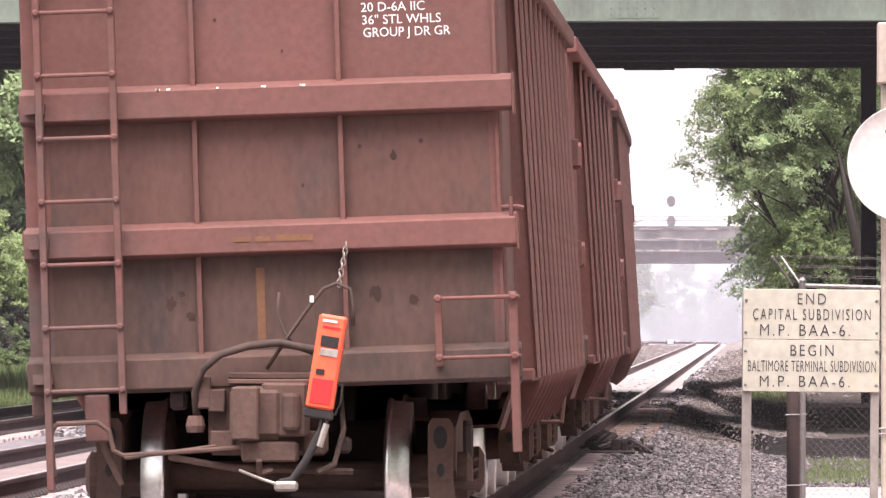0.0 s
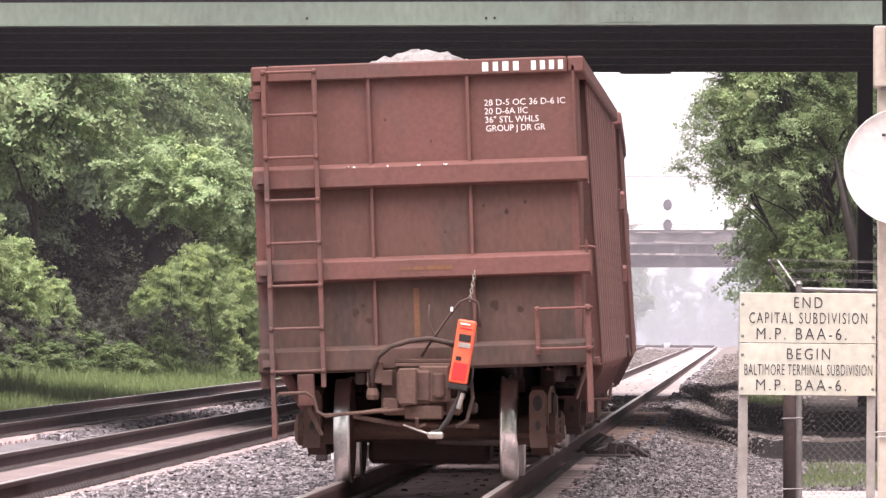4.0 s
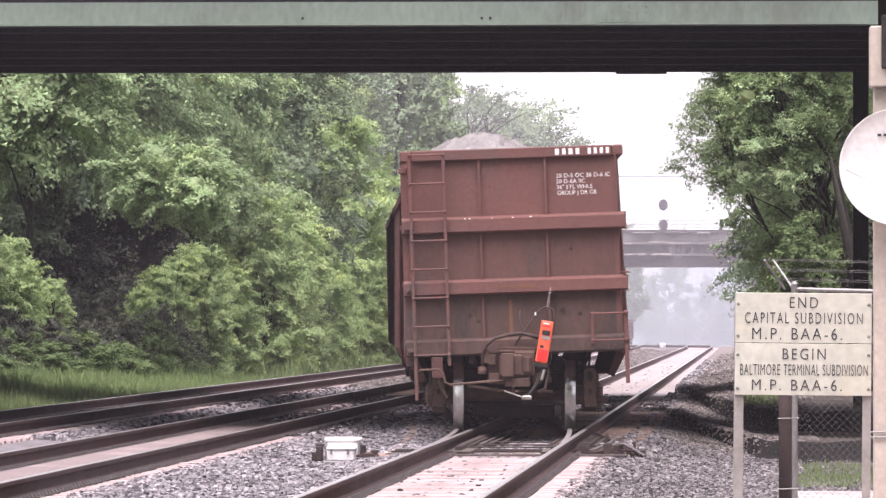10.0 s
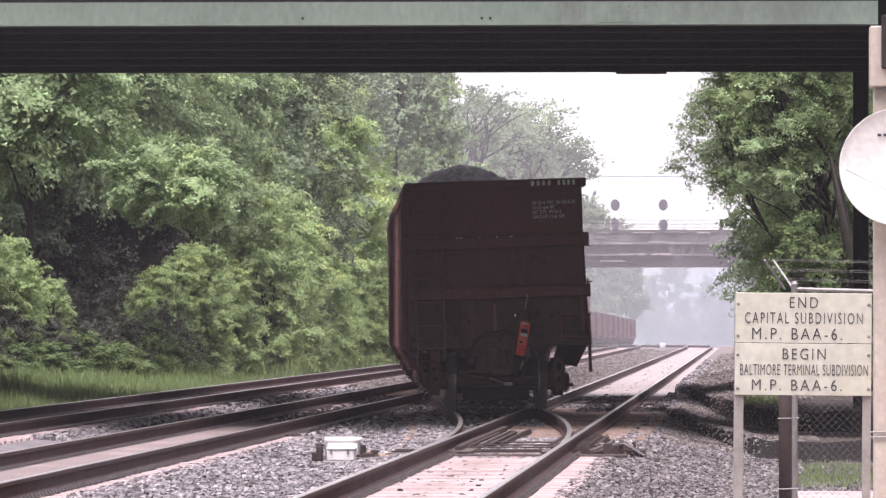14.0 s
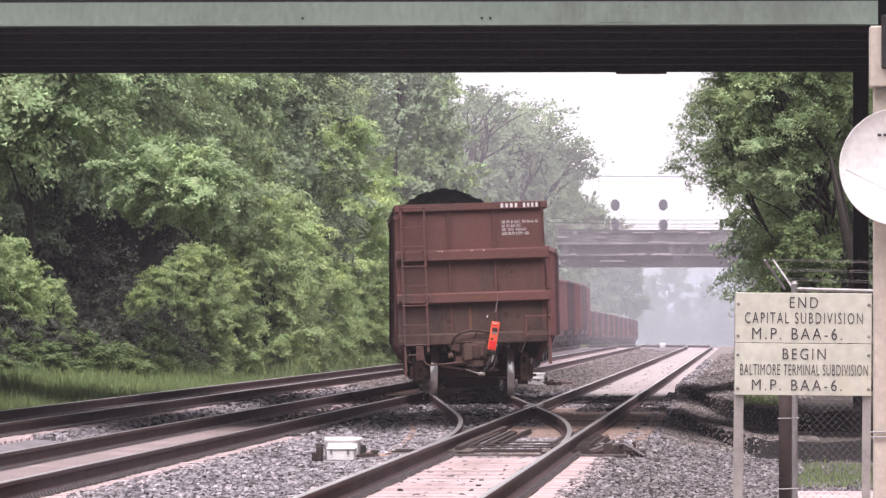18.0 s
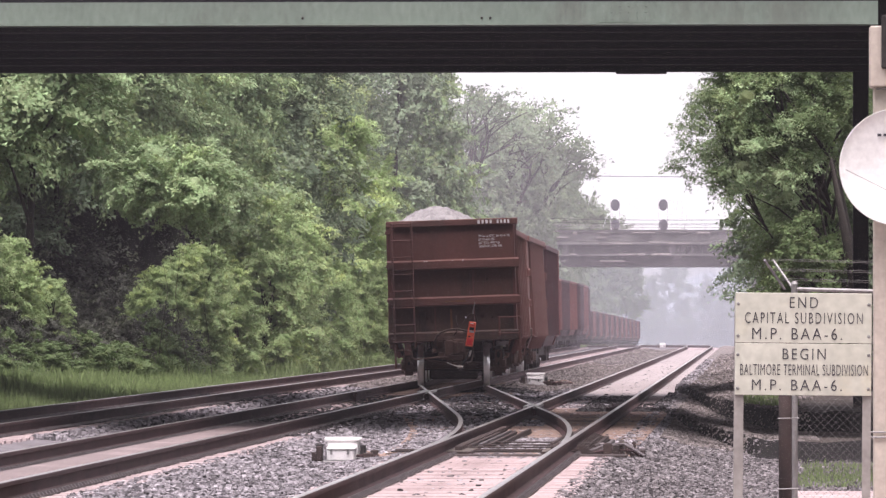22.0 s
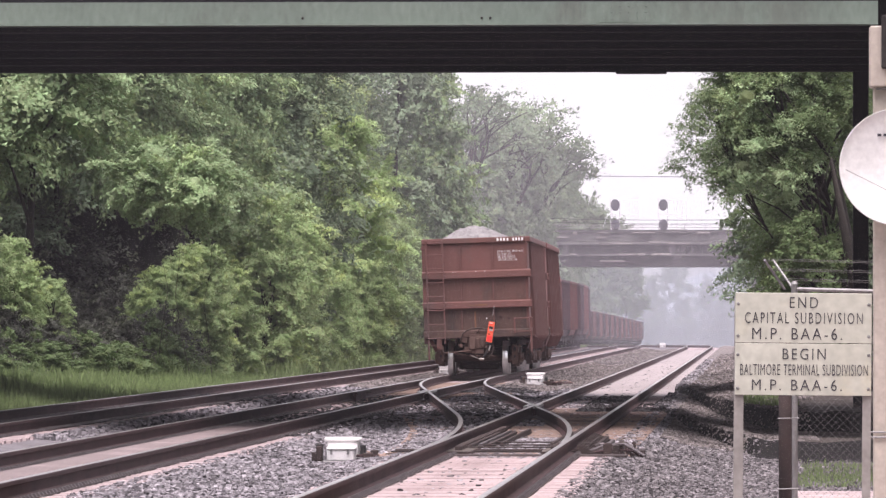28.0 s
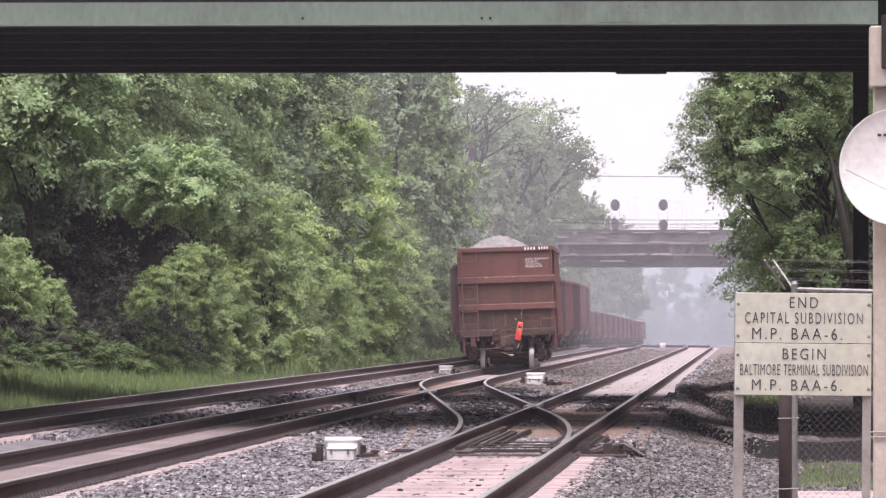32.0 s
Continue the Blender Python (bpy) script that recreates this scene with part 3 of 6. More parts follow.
at_far = far_bridge()


# ---- signals over the tracks ----
def signal_mast(mark):
    x, z = at_far(mark, 408)
    y = 640.6
    s = thing("signal_mast", "black colour-light signal heads on a steel frame", "railway signal", "signals over the tracks", pose(x, y, z))
    # frame and ladder are coloured white to look washed out by the sky
    for dx in (-0.42, 0.42, 1.3):
        b = bmesh.new()
        tube(b, [(dx, 0, -0.01), (dx, 0, 3.0)], 0.03, 6)
        part("post", b, M_WHITEBOX, s)
    for zz in (0.1, 1.5, 2.9):
        b = bmesh.new()
        tube(b, [(-0.45, 0, zz), (2.2, 0, zz)], 0.03, 6)
        part("crossbar", b, M_WHITEBOX, s)
    b = bmesh.new()
    for i in range(8):
        tube(b, [(1.75, 0, 0.2 + i * 0.38), (2.2, 0, 0.2 + i * 0.38)], 0.02, 5)
    for dx in (1.75, 2.2):
        tube(b, [(dx, 0, -0.01), (dx, 0, 3.2)], 0.02, 5)
    part("ladder", b, M_WHITEBOX, s)
    for zz in (0.5, 2.4):
        b = bmesh.new()
        pts = [(0.42 * math.cos(a), zz + 0.56 * math.sin(a)) for a in (2 * math.pi * k / 20 for k in range(20))]
        prism(b, pts, -0.16, -0.08)
        h = part("signal_head", b, M_SIGNAL, s, "oval black backing plate")
        for k in range(2):
            b = bmesh.new()
            lathe(b, [(-0.42, 0.13), (-0.16, 0.13)], 14, "y", (0, 0, zz - 0.22 + k * 0.44))
            part("lens_hood", b, M_SIGNAL, h)


for mark in (1089, 1174):
    signal_mast(mark)


# ---- the board by the track ----
def sign_board():
    Z = 45.0
    k = Z / 12000
    def at(mark, level):
        return (mark - 1324) * k, 1.42 - (level - 571.5) * k
    cx, cz = at(1418.5, 609)
    s = thing("milepost_sign", "white two-panel board with black lettering on two posts", "sign", at=pose(cx, Z, 0, 0, 0.5, 2.6))
    half = 120.5 * k
    for a, c in ((519, 607.5), (608.5, 700)):
        b = bmesh.new()
        box(b, -half, half, -0.008, 0.008, at(0, c)[1], at(0, a)[1], bevel=0.003)
        p = part("panel", b, M_SIGN, s, "white painted sheet panel")
        for mark in (1303, 1534):
            for level in (a + 20, c - 12):
                bb = bmesh.new()
                x, z = at(mark, level)
                lathe(bb, [(-0.016, 0.005), (-0.013, 0.011), (-0.008, 0.011)], 10, "y", (x - cx, 0, z))
                part("bolt", bb, M_GALV, p)
    for mark, w in ((1305.5, 17), (1532, 15)):
        x = at(mark, 0)[0] - cx
        b = bmesh.new()
        box(b, x - w * k / 2, x + w * k / 2, 0.012, 0.05, -0.55, at(0, 520)[1] - 0.02, bevel=0.004)
        part("post", b, M_POSTGREY, s, "weathered grey post")
    for body, level, h, x0, x1 in (("END", 537, 20, 1394, 1444), ("CAPITAL SUBDIVISION", 564.5, 20, 1315, 1523),
                                ("M.P. BAA-6.", 592.5, 21, 1328, 1487), ("BEGIN", 628, 20, 1382, 1458),
                                ("BALTIMORE TERMINAL SUBDIVISION", 656, 20, 1307, 1533), ("M.P. BAA-6.", 683, 20, 1328, 1487)):
        x, z = at((x0 + x1) / 2, level)
        letters("lettering", body, h * k / 0.70, (x1 - x0) * k, M_LETTER, s, pose(x - cx, -0.0105, z), "black painted letters", track=1.12 if len(body) > 20 else 1.3, thin=-0.0008)


sign_board()


# ---- gondola cars ----
HALF = 7.5      # half the body's length
PITCH = 16.05   # from car to car


def wheelset_mesh():
    b = bmesh.new()
    lathe(b, [(-0.66, 0.09), (0.66, 0.09)], 14)
    for s in (-1, 1):
        prof = [(0.655, 0.10), (0.66, 0.40), (0.668, 0.465), (0.695, 0.468), (0.708, 0.45), (0.712, 0.445)]
        lathe(b, [(s * a, r) for a, r in prof], 36)
    for s in (-1, 1):
        lathe(b, [(s * 0.80, 0.452), (s * 0.815, 0.44), (s * 0.812, 0.38), (s * 0.80, 0.33), (s * 0.79, 0.14), (s * 1.12, 0.12)], 36)
    me = mesh_of("wheelset", b, M_DARKRUST)
    tread = []
    for s in (-1, 1):
        b = bmesh.new()
        lathe(b, [(s * 0.672, 0.474), (s * 0.68, 0.481), (s * 0.69, 0.482), (s * 0.700, 0.474), (s * 0.712, 0.4625), (s * 0.818, 0.4545)], 40)
        tread.append(mesh_of("tread", b, M_TREAD, True))
    return me, tread


ME_WHEEL, ME_TREAD = wheelset_mesh()


def side_frame_mesh():
    b = bmesh.new()
    y = 0.89
    out = [(-1.22, 0.50), (-1.22, 0.76), (-0.62, 0.84), (0.62, 0.84), (1.22, 0.76), (1.22, 0.50), (0.98, 0.40), (0.45, 0.22), (-0.45, 0.22), (-0.98, 0.40)]
    prism(b, out, 0.93, 1.10, "x")
    for s in (-1, 1):
        lathe(b, [(1.04, 0.15), (1.16, 0.15), (1.19, 0.10)], 14, "x", (0, s * y, 0.457))
        # narrow pedestal end with a rounded head
        head = [(0.935, 0.44), (1.085, 0.44), (1.085, 0.78), (1.06, 0.815), (0.96, 0.815), (0.935, 0.78)]
        prism(b, head, s * 1.26 - 0.05, s * 1.26 + 0.05)
        prism(b, [(0.945, 0.30), (1.10, 0.30), (1.085, 0.44), (0.935, 0.44)], s * 1.24 - 0.06, s * 1.24 + 0.06)
    return mesh_of("side_frame", b, M_DARKRUST)


def spring_mesh():
    b = bmesh.new()
    for dx, dy in ((0.98, -0.18), (0.98, 0.02), (0.98, 0.22), (1.12, -0.1), (1.12, 0.1)):
        pts = [(dx + 0.055 * math.cos(a), dy + 0.055 * math.sin(a), 0.28 + 0.26 * a / (8 * math.pi)) for a in (k * math.pi / 4 for k in range(33))]
        tube(b, pts, 0.014, 4)
    return mesh_of("coil_springs", b, M_DARKRUST)


def bolster_mesh():
    b = bmesh.new()
    box(b, -1.15, 1.15, -0.2, 0.2, 0.52, 0.78, bevel=0.03)
    box(b, -0.9, 0.9, -0.75, -0.62, 0.34, 0.46, bevel=0.02)
    box(b, -0.9, 0.9, 0.62, 0.75, 0.34, 0.46, bevel=0.02)
    tube(b, [(-0.9, -0.70, 0.4), (0, -0.52, 0.34), (0.9, -0.70, 0.4)], 0.04, 6)
    tube(b, [(0, -0.55, 0.4), (0, 0.6, 0.4)], 0.035, 6)
    # black block added to fill the space below the car with shade
    box(b, -0.55, 0.55, -0.5, 0.5, 0.14, 0.5, bevel=0.04)
    return mesh_of("bolster", b, M_BLACKIRON)


ME_FRAME, ME_SPRING, ME_BOLSTER = side_frame_mesh(), spring_mesh(), bolster_mesh()
# black oval plug painting the shade inside a hole of the side frame
slot = bmesh.new()
prism(slot, [(0.042 * math.cos(a), 0.07 * math.sin(a)) for a in (2 * math.pi * k / 14 for k in range(14))], -0.034, 0.034)
ME_SLOT = mesh_of("opening", slot, M_BLACK)


def truck_parts(car, y):
    """The frame, bolster and wheelsets of one truck, as parts of the car."""
    wheels = []
    shared("bolster", ME_BOLSTER, car, pose(0, y, 0))
    for turn in (0, 180):
        f = shared("side_frame", ME_FRAME, car, pose(0, y, 0, 0, 0, turn))
        shared("coil_spring", ME_SPRING, f, pose(0, 0, 0))
        for q in (-1, 1):
            shared("opening", ME_SLOT, f, pose(1.010, q * 1.285, 0.70))
            shared("opening", ME_SLOT, f, pose(1.012, q * 1.285, 0.50) @ Matrix.Diagonal((0.55, 1, 0.6, 1)))
    for dy in (-0.89, 0.89):
        w = shared("wheelset", ME_WHEEL, car, pose(0, y + dy, 0.457) @ pose(0, 0, 0))
        for me in ME_TREAD:
            shared("tread", me, w, pose(0, 0, 0), "bright polished wheel tread")
        wheels.append((w, y + dy))
    return wheels


def far_truck_mesh():
    b = bmesh.new()
    for s in (-1, 1):
        for dy in (-0.89, 0.89):
            lathe(b, [(s * 0.66, 0.1), (s * 0.67, 0.47), (s * 0.72, 0.457), (s * 0.81, 0.45), (s * 0.81, 0.1)], 16, "x", (0, dy, 0.457))
        out = [(-1.22, 0.45), (-1.22, 0.78), (1.22, 0.78), (1.22, 0.45), (0.45, 0.22), (-0.45, 0.22)]
        prism(b, out, s * 0.93, s * 1.10, "x")
    box(b, -1.15, 1.15, -0.2, 0.2, 0.5, 0.85)
    for dy in (-0.89, 0.89):
        tube(b, [(-0.7, dy, 0.457), (0.7, dy, 0.457)], 0.09, 8)
    return mesh_of("truck", b, M_BLACKIRON)


ME_FARTRUCK = far_truck_mesh()


def load_mesh(seed):
    """A long heap of broken stone, rising over the car's sides past the middle."""
    nx, ny = 40, 130
    vs, fs = [], []
    for j in range(ny):
        y = -7.2 + 14.4 * j / (ny - 1)
        for i in range(nx):
            x = -1.36 + 2.72 * i / (nx - 1)
            heap = math.exp(-((y - 1.5) / 3.3) ** 2)
            z = 3.38 + heap * 0.76 * max(0.0, 1 - (abs(x + 0.38) / 1.45) ** 1.7)
            z += 0.05 * noise.noise((x * 3 + seed, y * 3, 0)) + 0.07 * noise.noise((x * 11 + seed, y * 9, 2))
            vs.append((x, y, z))
    for j in range(ny - 1):
        for i in range(nx - 1):
            fs.append((j * nx + i, j * nx + i + 1, (j + 1) * nx + i + 1, (j + 1) * nx + i))
    me = bpy.data.meshes.new("stone_load")
    me.from_pydata(vs, [], fs)
    me.materials.append(M_GRAVEL)
    return me


ME_LOADS = [load_mesh(1), load_mesh(9)]
TOP = 3.70      # upper edge of the body
ROLL = radians(1.9)
LEAN = pose(0, 0, 2.3, 0, -1.9, 0) @ pose(0, 0, -2.3) @ pose(0, 0, 1.0) @ Matrix.Diagonal((1, 1, 1.016, 1)) @ pose(0, 0, -1.0)


def hull():
    """Sides, ends, floor and sloping belly of the body, each a plate with thickness: (name, bmesh)."""
    w = 1.39
    out = []
    for s in (-1, 1):
        b = bmesh.new()
        x0, x1 = sorted((s * (w - 0.02), s * w))
        box(b, x0, x1, -HALF, HALF, 1.03, TOP - 0.08)
        out.append(("side_plate", b))
        b = bmesh.new()
        q = [(s * w, 1.05), (s * (w - 0.02), 1.05), (s * (w - 0.15), 0.70), (s * (w - 0.13), 0.68)]
        prism(b, q if s > 0 else q[::-1], -HALF + 2.1, HALF - 2.1)
        out.append(("belly_plate", b))
        b = bmesh.new()
        y0, y1 = sorted((s * (HALF - 0.05), s * (HALF - 0.03)))
        box(b, -w + 0.02, w - 0.02, y0, y1, 2.70, TOP - 0.1)
        out.append(("end_plate", b))
        b = bmesh.new()
        box(b, -w + 0.02, w - 0.02, y0, y1, 1.0, 1.86)
        out.append(("lower_end_plate", b))
        b = bmesh.new()
        box(b, -w + 0.02, w - 0.02, y0, y1, 1.86, 2.70)
        out.append(("middle_end_plate", b))
    b = bmesh.new()
    box(b, -w + 0.14, w - 0.14, -HALF + 3.3, HALF - 3.3, 0.68, 0.70)
    out.append(("belly_floor", b))
    b = bmesh.new()
    box(b, -w + 0.02, w - 0.02, -HALF + 0.02, HALF - 0.02, 1.03, 1.08)
    out.append(("floor", b))
    return out


def rib_meshes():
    # a tee-section post, deeper towards the sill: an outer flange painted paler as a lit edge, on a recessed web
    b = bmesh.new()
    prism(b, [(1.515, 1.0), (1.535, 1.0), (1.455, TOP - 0.1), (1.435, TOP - 0.1)], -0.045, 0.045)
    ribm = mesh_of("side_rib", b, M_LITEDGE)
    b = bmesh.new()
    prism(b, [(1.39, 1.0), (1.515, 1.0), (1.435, TOP - 0.1), (1.39, TOP - 0.1)], -0.008, 0.008)
    web = mesh_of("rib_web", b, M_RUST)
    b = bmesh.new()
    prism(b, [(1.53, 1.0), (1.40, 1.03), (1.255, 0.68), (1.33, 0.64)], -0.04, 0.04)
    low = mesh_of("belly_rib", b, M_RUST)
    return ribm, low, web


ME_RIB, ME_LOWRIB, ME_WEB = rib_meshes()


def corner_rail(bm, y0, y1):
    for s in (-1, 1):
        x0, x1 = sorted((s * 1.33, s * 1.482))
        box(bm, x0, x1, y0, y1, TOP - 0.14, TOP, bevel=0.015)


def full_car(label, paint, ribs, first=False):
    car = thing("gondola_car", label, "freight car", "cars of the stone train")
    for nm, b in hull():
        part(nm, b, M_RUSTDIRTY if nm == "lower_end_plate" else M_RUSTMID if nm == "middle_end_plate" else paint, car, at=LEAN)
    b = bmesh.new()
    corner_rail(b, -HALF, HALF)
    part("top_chord", b, paint, car, at=LEAN)
    b = bmesh.new()
    for s in (-1, 1):
        x0, x1 = sorted((s * 1.39, s * 1.50))
        box(b, x0, x1, -HALF + 1.7, HALF - 1.7, 0.98, 1.06, bevel=0.012)
        x0, x1 = sorted((s * 1.39, s * 1.43))
        box(b, x0, x1, -HALF + 0.2, -HALF + 1.7, 0.98, 1.10, bevel=0.012)
        box(b, x0, x1, HALF - 1.7, HALF - 0.2, 0.98, 1.10, bevel=0.012)
    part("side_sill", b, paint, car, at=LEAN)
    for k in range(ribs):
        y = -HALF + 2.0 + (2 * HALF - 4.0) * k / (ribs - 1)
        for turn in (0, 180):
            rb = shared("side_rib", ME_RIB, car, LEAN @ pose(0, 0, 0, 0, 0, turn) @ pose(0, y if not turn else -y, 0), "side post with its flange coloured paler as a lit edge")
            shared("rib_web", ME_WEB, rb, pose(0, 0, 0))
            if abs(y) < HALF - 2.1:
                shared("belly_rib", ME_LOWRIB, car, LEAN @ pose(0, 0, 0, 0, 0, turn) @ pose(0, y if not turn else -y, 0))
    # ends: corner posts, three deep beams, two upright stiffeners
    for s in (-1, 1):
        e = s * HALF
        def yy(a, c):
            return sorted((e - s * a, e - s * c))
        for sx in (-1, 1):
            # a slanting corner plate from the end round to the side
            b = bmesh.new()
            plan = [(1.33, 0.028), (1.395, 0.028), (1.41, 0.09), (1.41, 0.16), (1.385, 0.19), (1.33, 0.10)]
            lo = [b.verts.new((sx * x, e - s * y, 0.98)) for x, y in plan]
            hi = [b.verts.new((sx * x, e - s * y, TOP - 0.02)) for x, y in plan]
            for k in range(6):
                b.faces.new((lo[k], lo[(k + 1) % 6], hi[(k + 1) % 6], hi[k]))
            b.faces.new(lo)
            b.faces.new(hi[::-1])
            bmesh.ops.recalc_face_normals(b, faces=list(b.faces))
            part("corner_post", b, paint, car, at=LEAN)
        for nm, z0, z1, d in (("end_beam", 2.62, 2.79, -0.11), ("end_beam", 1.81, 1.97, -0.11), ("end_sill", 1.02, 1.20, -0.11), ("end_top_rail", TOP - 0.14, TOP, -0.05)):
            b = bmesh.new()
            if nm == "end_top_rail":
                box(b, -1.33, 1.33, *yy(d, 0.12), z0, z1, bevel=0.012)
            else:
                # a pressed channel: sloping top and bottom lips round a flat face
                f0, f1 = e - s * d, e - s * 0.02
                prof = [(f1, z0 - 0.02), (f0, z0), (f0, z1), (f1, z1 + 0.035)]
                prism(b, prof, -1.487, 1.487, "x")
                bmesh.ops.bevel(b, geom=list(b.edges), offset=0.008, segments=1, affect="EDGES")
            part(nm, b, M_RUSTDIRTY if nm == "end_sill" else paint, car, at=LEAN)
        for x in (-0.44, 0.44):
            b = bmesh.new()
            for z0, z1 in ((1.20, 1.81), (1.98, 2.62), (2.81, TOP - 0.13)):
                prism(b, [(x - 0.014, z0), (x + 0.014, z0), (x + 0.014, z1), (x - 0.014, z1)], *yy(-0.035, 0.04))
            part("end_stiffener", b, paint, car, at=LEAN)
    shared("stone_load", ME_LOADS[0], car, LEAN, "heaped pale grey crushed stone")
    b = bmesh.new()
    box(b, -0.32, 0.32, -HALF + 0.1, HALF - 0.1, 0.72, 1.02, bevel=0.02)
    part("centre_sill", b, M_BLACKIRON, car)
    for s in (-1, 1):
        b = bmesh.new()
        box(b, -0.13, 0.13, *sorted((s * (HALF - 0.3), s * (HALF + 0.45))), 0.76, 0.98, bevel=0.02)
        box(b, -0.2, 0.12, *sorted((s * (HALF + 0.3), s * (HALF + 0.52))), 0.70, 1.02, bevel=0.04)
        part("coupler", b, M_DARKRUST, car)
        if first and s < 0:
            continue
        b = bmesh.new()
        tube(b, [(s * -1.3, s * (HALF - 0.02), 0.55), (s * -1.36, s * (HALF - 0.02), 1.1)], 0.02, 6)
        tube(b, [(s * -0.95, s * (HALF - 0.02), 0.55), (s * -0.95, s * (HALF - 0.02), 1.1)], 0.02, 6)
        tube(b, [(s * -1.3, s * (HALF - 0.02), 0.56), (s * -0.95, s * (HALF - 0.02), 0.56)], 0.02, 6)
        part("sill_step", b, M_RUST, car)
    wheels = truck_parts(car, -HALF + 1.80) + truck_parts(car, HALF - 1.80)
    return car, wheels


def roughen(b, amount, seed):
    """A cast, battered surface: faces split and pushed about a little."""
    bmesh.ops.subdivide_edges(b, edges=list(b.edges), cuts=1, use_grid_fill=True)
    for v in b.verts:
        v.co += Vector(noise.noise_vector(v.co * 9 + Vector((seed, 0, 0)))) * amount


def end_of_train(car):
    """All that shows on the trailing end: ladder, grab irons, hoses, lever, coupler, flashing marker, stencils."""
    e = -HALF
    # ladder in front of the beams
    ld = bmesh.new()
    for x in (-1.36, -0.91):
        box(ld, x - 0.022, x + 0.022, e - 0.20, e - 0.14, 0.88 if x > -1 else 0.44, TOP - 0.04, bevel=0.006)
    lad = part("ladder", ld, M_RUST, car, "brown steel end ladder", at=LEAN)
    for i in range(8):
        z = 3.64 - i * 0.3735
        b = bmesh.new()
        tube(b, [(-1.36, e - 0.185, z), (-0.91, e - 0.185, z)], 0.013, 8)
        part("rung", b, M_RUST, lad)
        for x in (-1.36, -0.91):
            bb = bmesh.new()
            lathe(bb, [(e - 0.225, 0.012), (e - 0.215, 0.022), (e - 0.20, 0.022)], 8, "y", (x, 0, z))
            part("rivet", bb, M_RUST, lad)
    for z in (3.5, 2.7, 1.9, 1.1):
        b = bmesh.new()
        box(b, -1.45, -1.33, e - 0.17, e - 0.05, z - 0.03, z + 0.03)
        part("bracket", b, M_RUST, lad)
    # solid angle down the side corner, with bolted lugs
    b = bmesh.new()
    box(b, -1.485, -1.395, e + 0.06, e + 0.15, 0.88, TOP - 0.05, bevel=0.006)
    ang = part("corner_angle", b, M_RUST, car, at=LEAN)
    for z in (3.45, 2.7, 1.95, 1.15):
        b = bmesh.new()
        box(b, -1.51, -1.40, e + 0.04, e + 0.10, z - 0.035, z + 0.035, bevel=0.006)
        part("lug", b, M_RUST, ang)
    # grab irons and the post of the step beside them
    for z in (1.50, 1.15):
        b = bmesh.new()
        tube(b, [(1.0, e - 0.10, z), (1.0, e - 0.19, z), (1.48, e - 0.19, z), (1.48, e - 0.08, z)], 0.012, 8)
        for x in (1.0, 1.45):
            lathe(b, [(e - 0.215, 0.015), (e - 0.205, 0.026), (e - 0.185, 0.026)], 8, "y", (x, 0, z))
        part("grab_iron", b, M_RUST, car, at=LEAN)
    b = bmesh.new()
    box(b, 0.975, 1.02, e - 0.14, e - 0.09, 1.1, 1.52, bevel=0.005)
    part("grab_post", b, M_RUST, car, at=LEAN)
    b = bmesh.new()
    box(b, 1.42, 1.475, e - 0.17, e - 0.11, 0.58, 1.53, bevel=0.006)
    part("step_post", b, M_RUST, car, at=LEAN)
    b = bmesh.new()
    box(b, -1.15, -1.0, e - 0.1, e - 0.04, 0.72, 1.0, bevel=0.01)
    part("bracket", b, M_RUST, car, at=LEAN)
    # handle on the corner and caps closing the beams
    b = bmesh.new()
    tube(b, [(1.40, e - 0.03, 2.03), (1.50, e - 0.10, 2.03), (1.53, e - 0.10, 2.02)], 0.013, 6)
    tube(b, [(1.455, e - 0.08, 1.98), (1.455, e - 0.08, 2.09)], 0.012, 6)
    part("release_handle", b, M_RUST, car, at=LEAN)
    for z0, z1 in ((2.58, 2.83), (1.78, 2.0)):
        b = bmesh.new()
        box(b, 1.482, 1.494, e - 0.12, e + 0.06, z0, z1, bevel=0.004)
        part("beam_cap", b, M_RUST, car, at=LEAN)
    # uncoupling lever
    b = bmesh.new()
    tube(b, [(-1.28, e - 0.16, 0.47), (-1.30, e - 0.18, 0.72), (-1.26, e - 0.18, 0.79), (-1.02, e - 0.18, 0.80), (-0.95, e - 0.18, 0.75),
             (-0.92, e - 0.18, 0.63), (-0.86, e - 0.19, 0.60), (-0.1, e - 0.30, 0.655)], 0.016, 8)
    part("uncoupling_lever", b, M_DARKRUST, car)
    b = bmesh.new()
    tube(b, [(-0.85, e - 0.2, 0.585), (-0.30, e - 0.26, 0.66)], 0.012, 6)
    part("lever_rod", b, M_DARKRUST, car)
    # coupler head
    b = bmesh.new()
    box(b, -0.36, 0.36, e - 0.10, e + 0.02, 0.60, 1.04, bevel=0.03)
    part("striker", b, M_DARKRUST, car)
    b = bmesh.new()
    box(b, -0.18, -0.02, e - 0.62, e - 0.2, 0.70, 1.02, bevel=0.012)
    box(b, -0.01, 0.26, e - 0.50, e - 0.2, 0.72, 1.04, bevel=0.014)
    box(b, -0.22, 0.27, e - 0.40, e - 0.2, 1.03, 1.06, bevel=0.006)
    box(b, -0.13, 0.20, e - 0.5, e - 0.25, 0.57, 0.69, bevel=0.012)
    roughen(b, 0.006, 3)
    cp = part("coupler_head", b, M_DARKRUST, car, "rusty cast knuckle coupler")
    b = bmesh.new()
    lathe(b, [(0.76, 0.045), (0.78, 0.055), (0.96, 0.055), (0.98, 0.045)], 14, "z", (0.17, e - 0.51, 0))
    part("knuckle", b, M_DARKRUST, cp)
    # a black oval for the shade inside the coupler's hole
    b = bmesh.new()
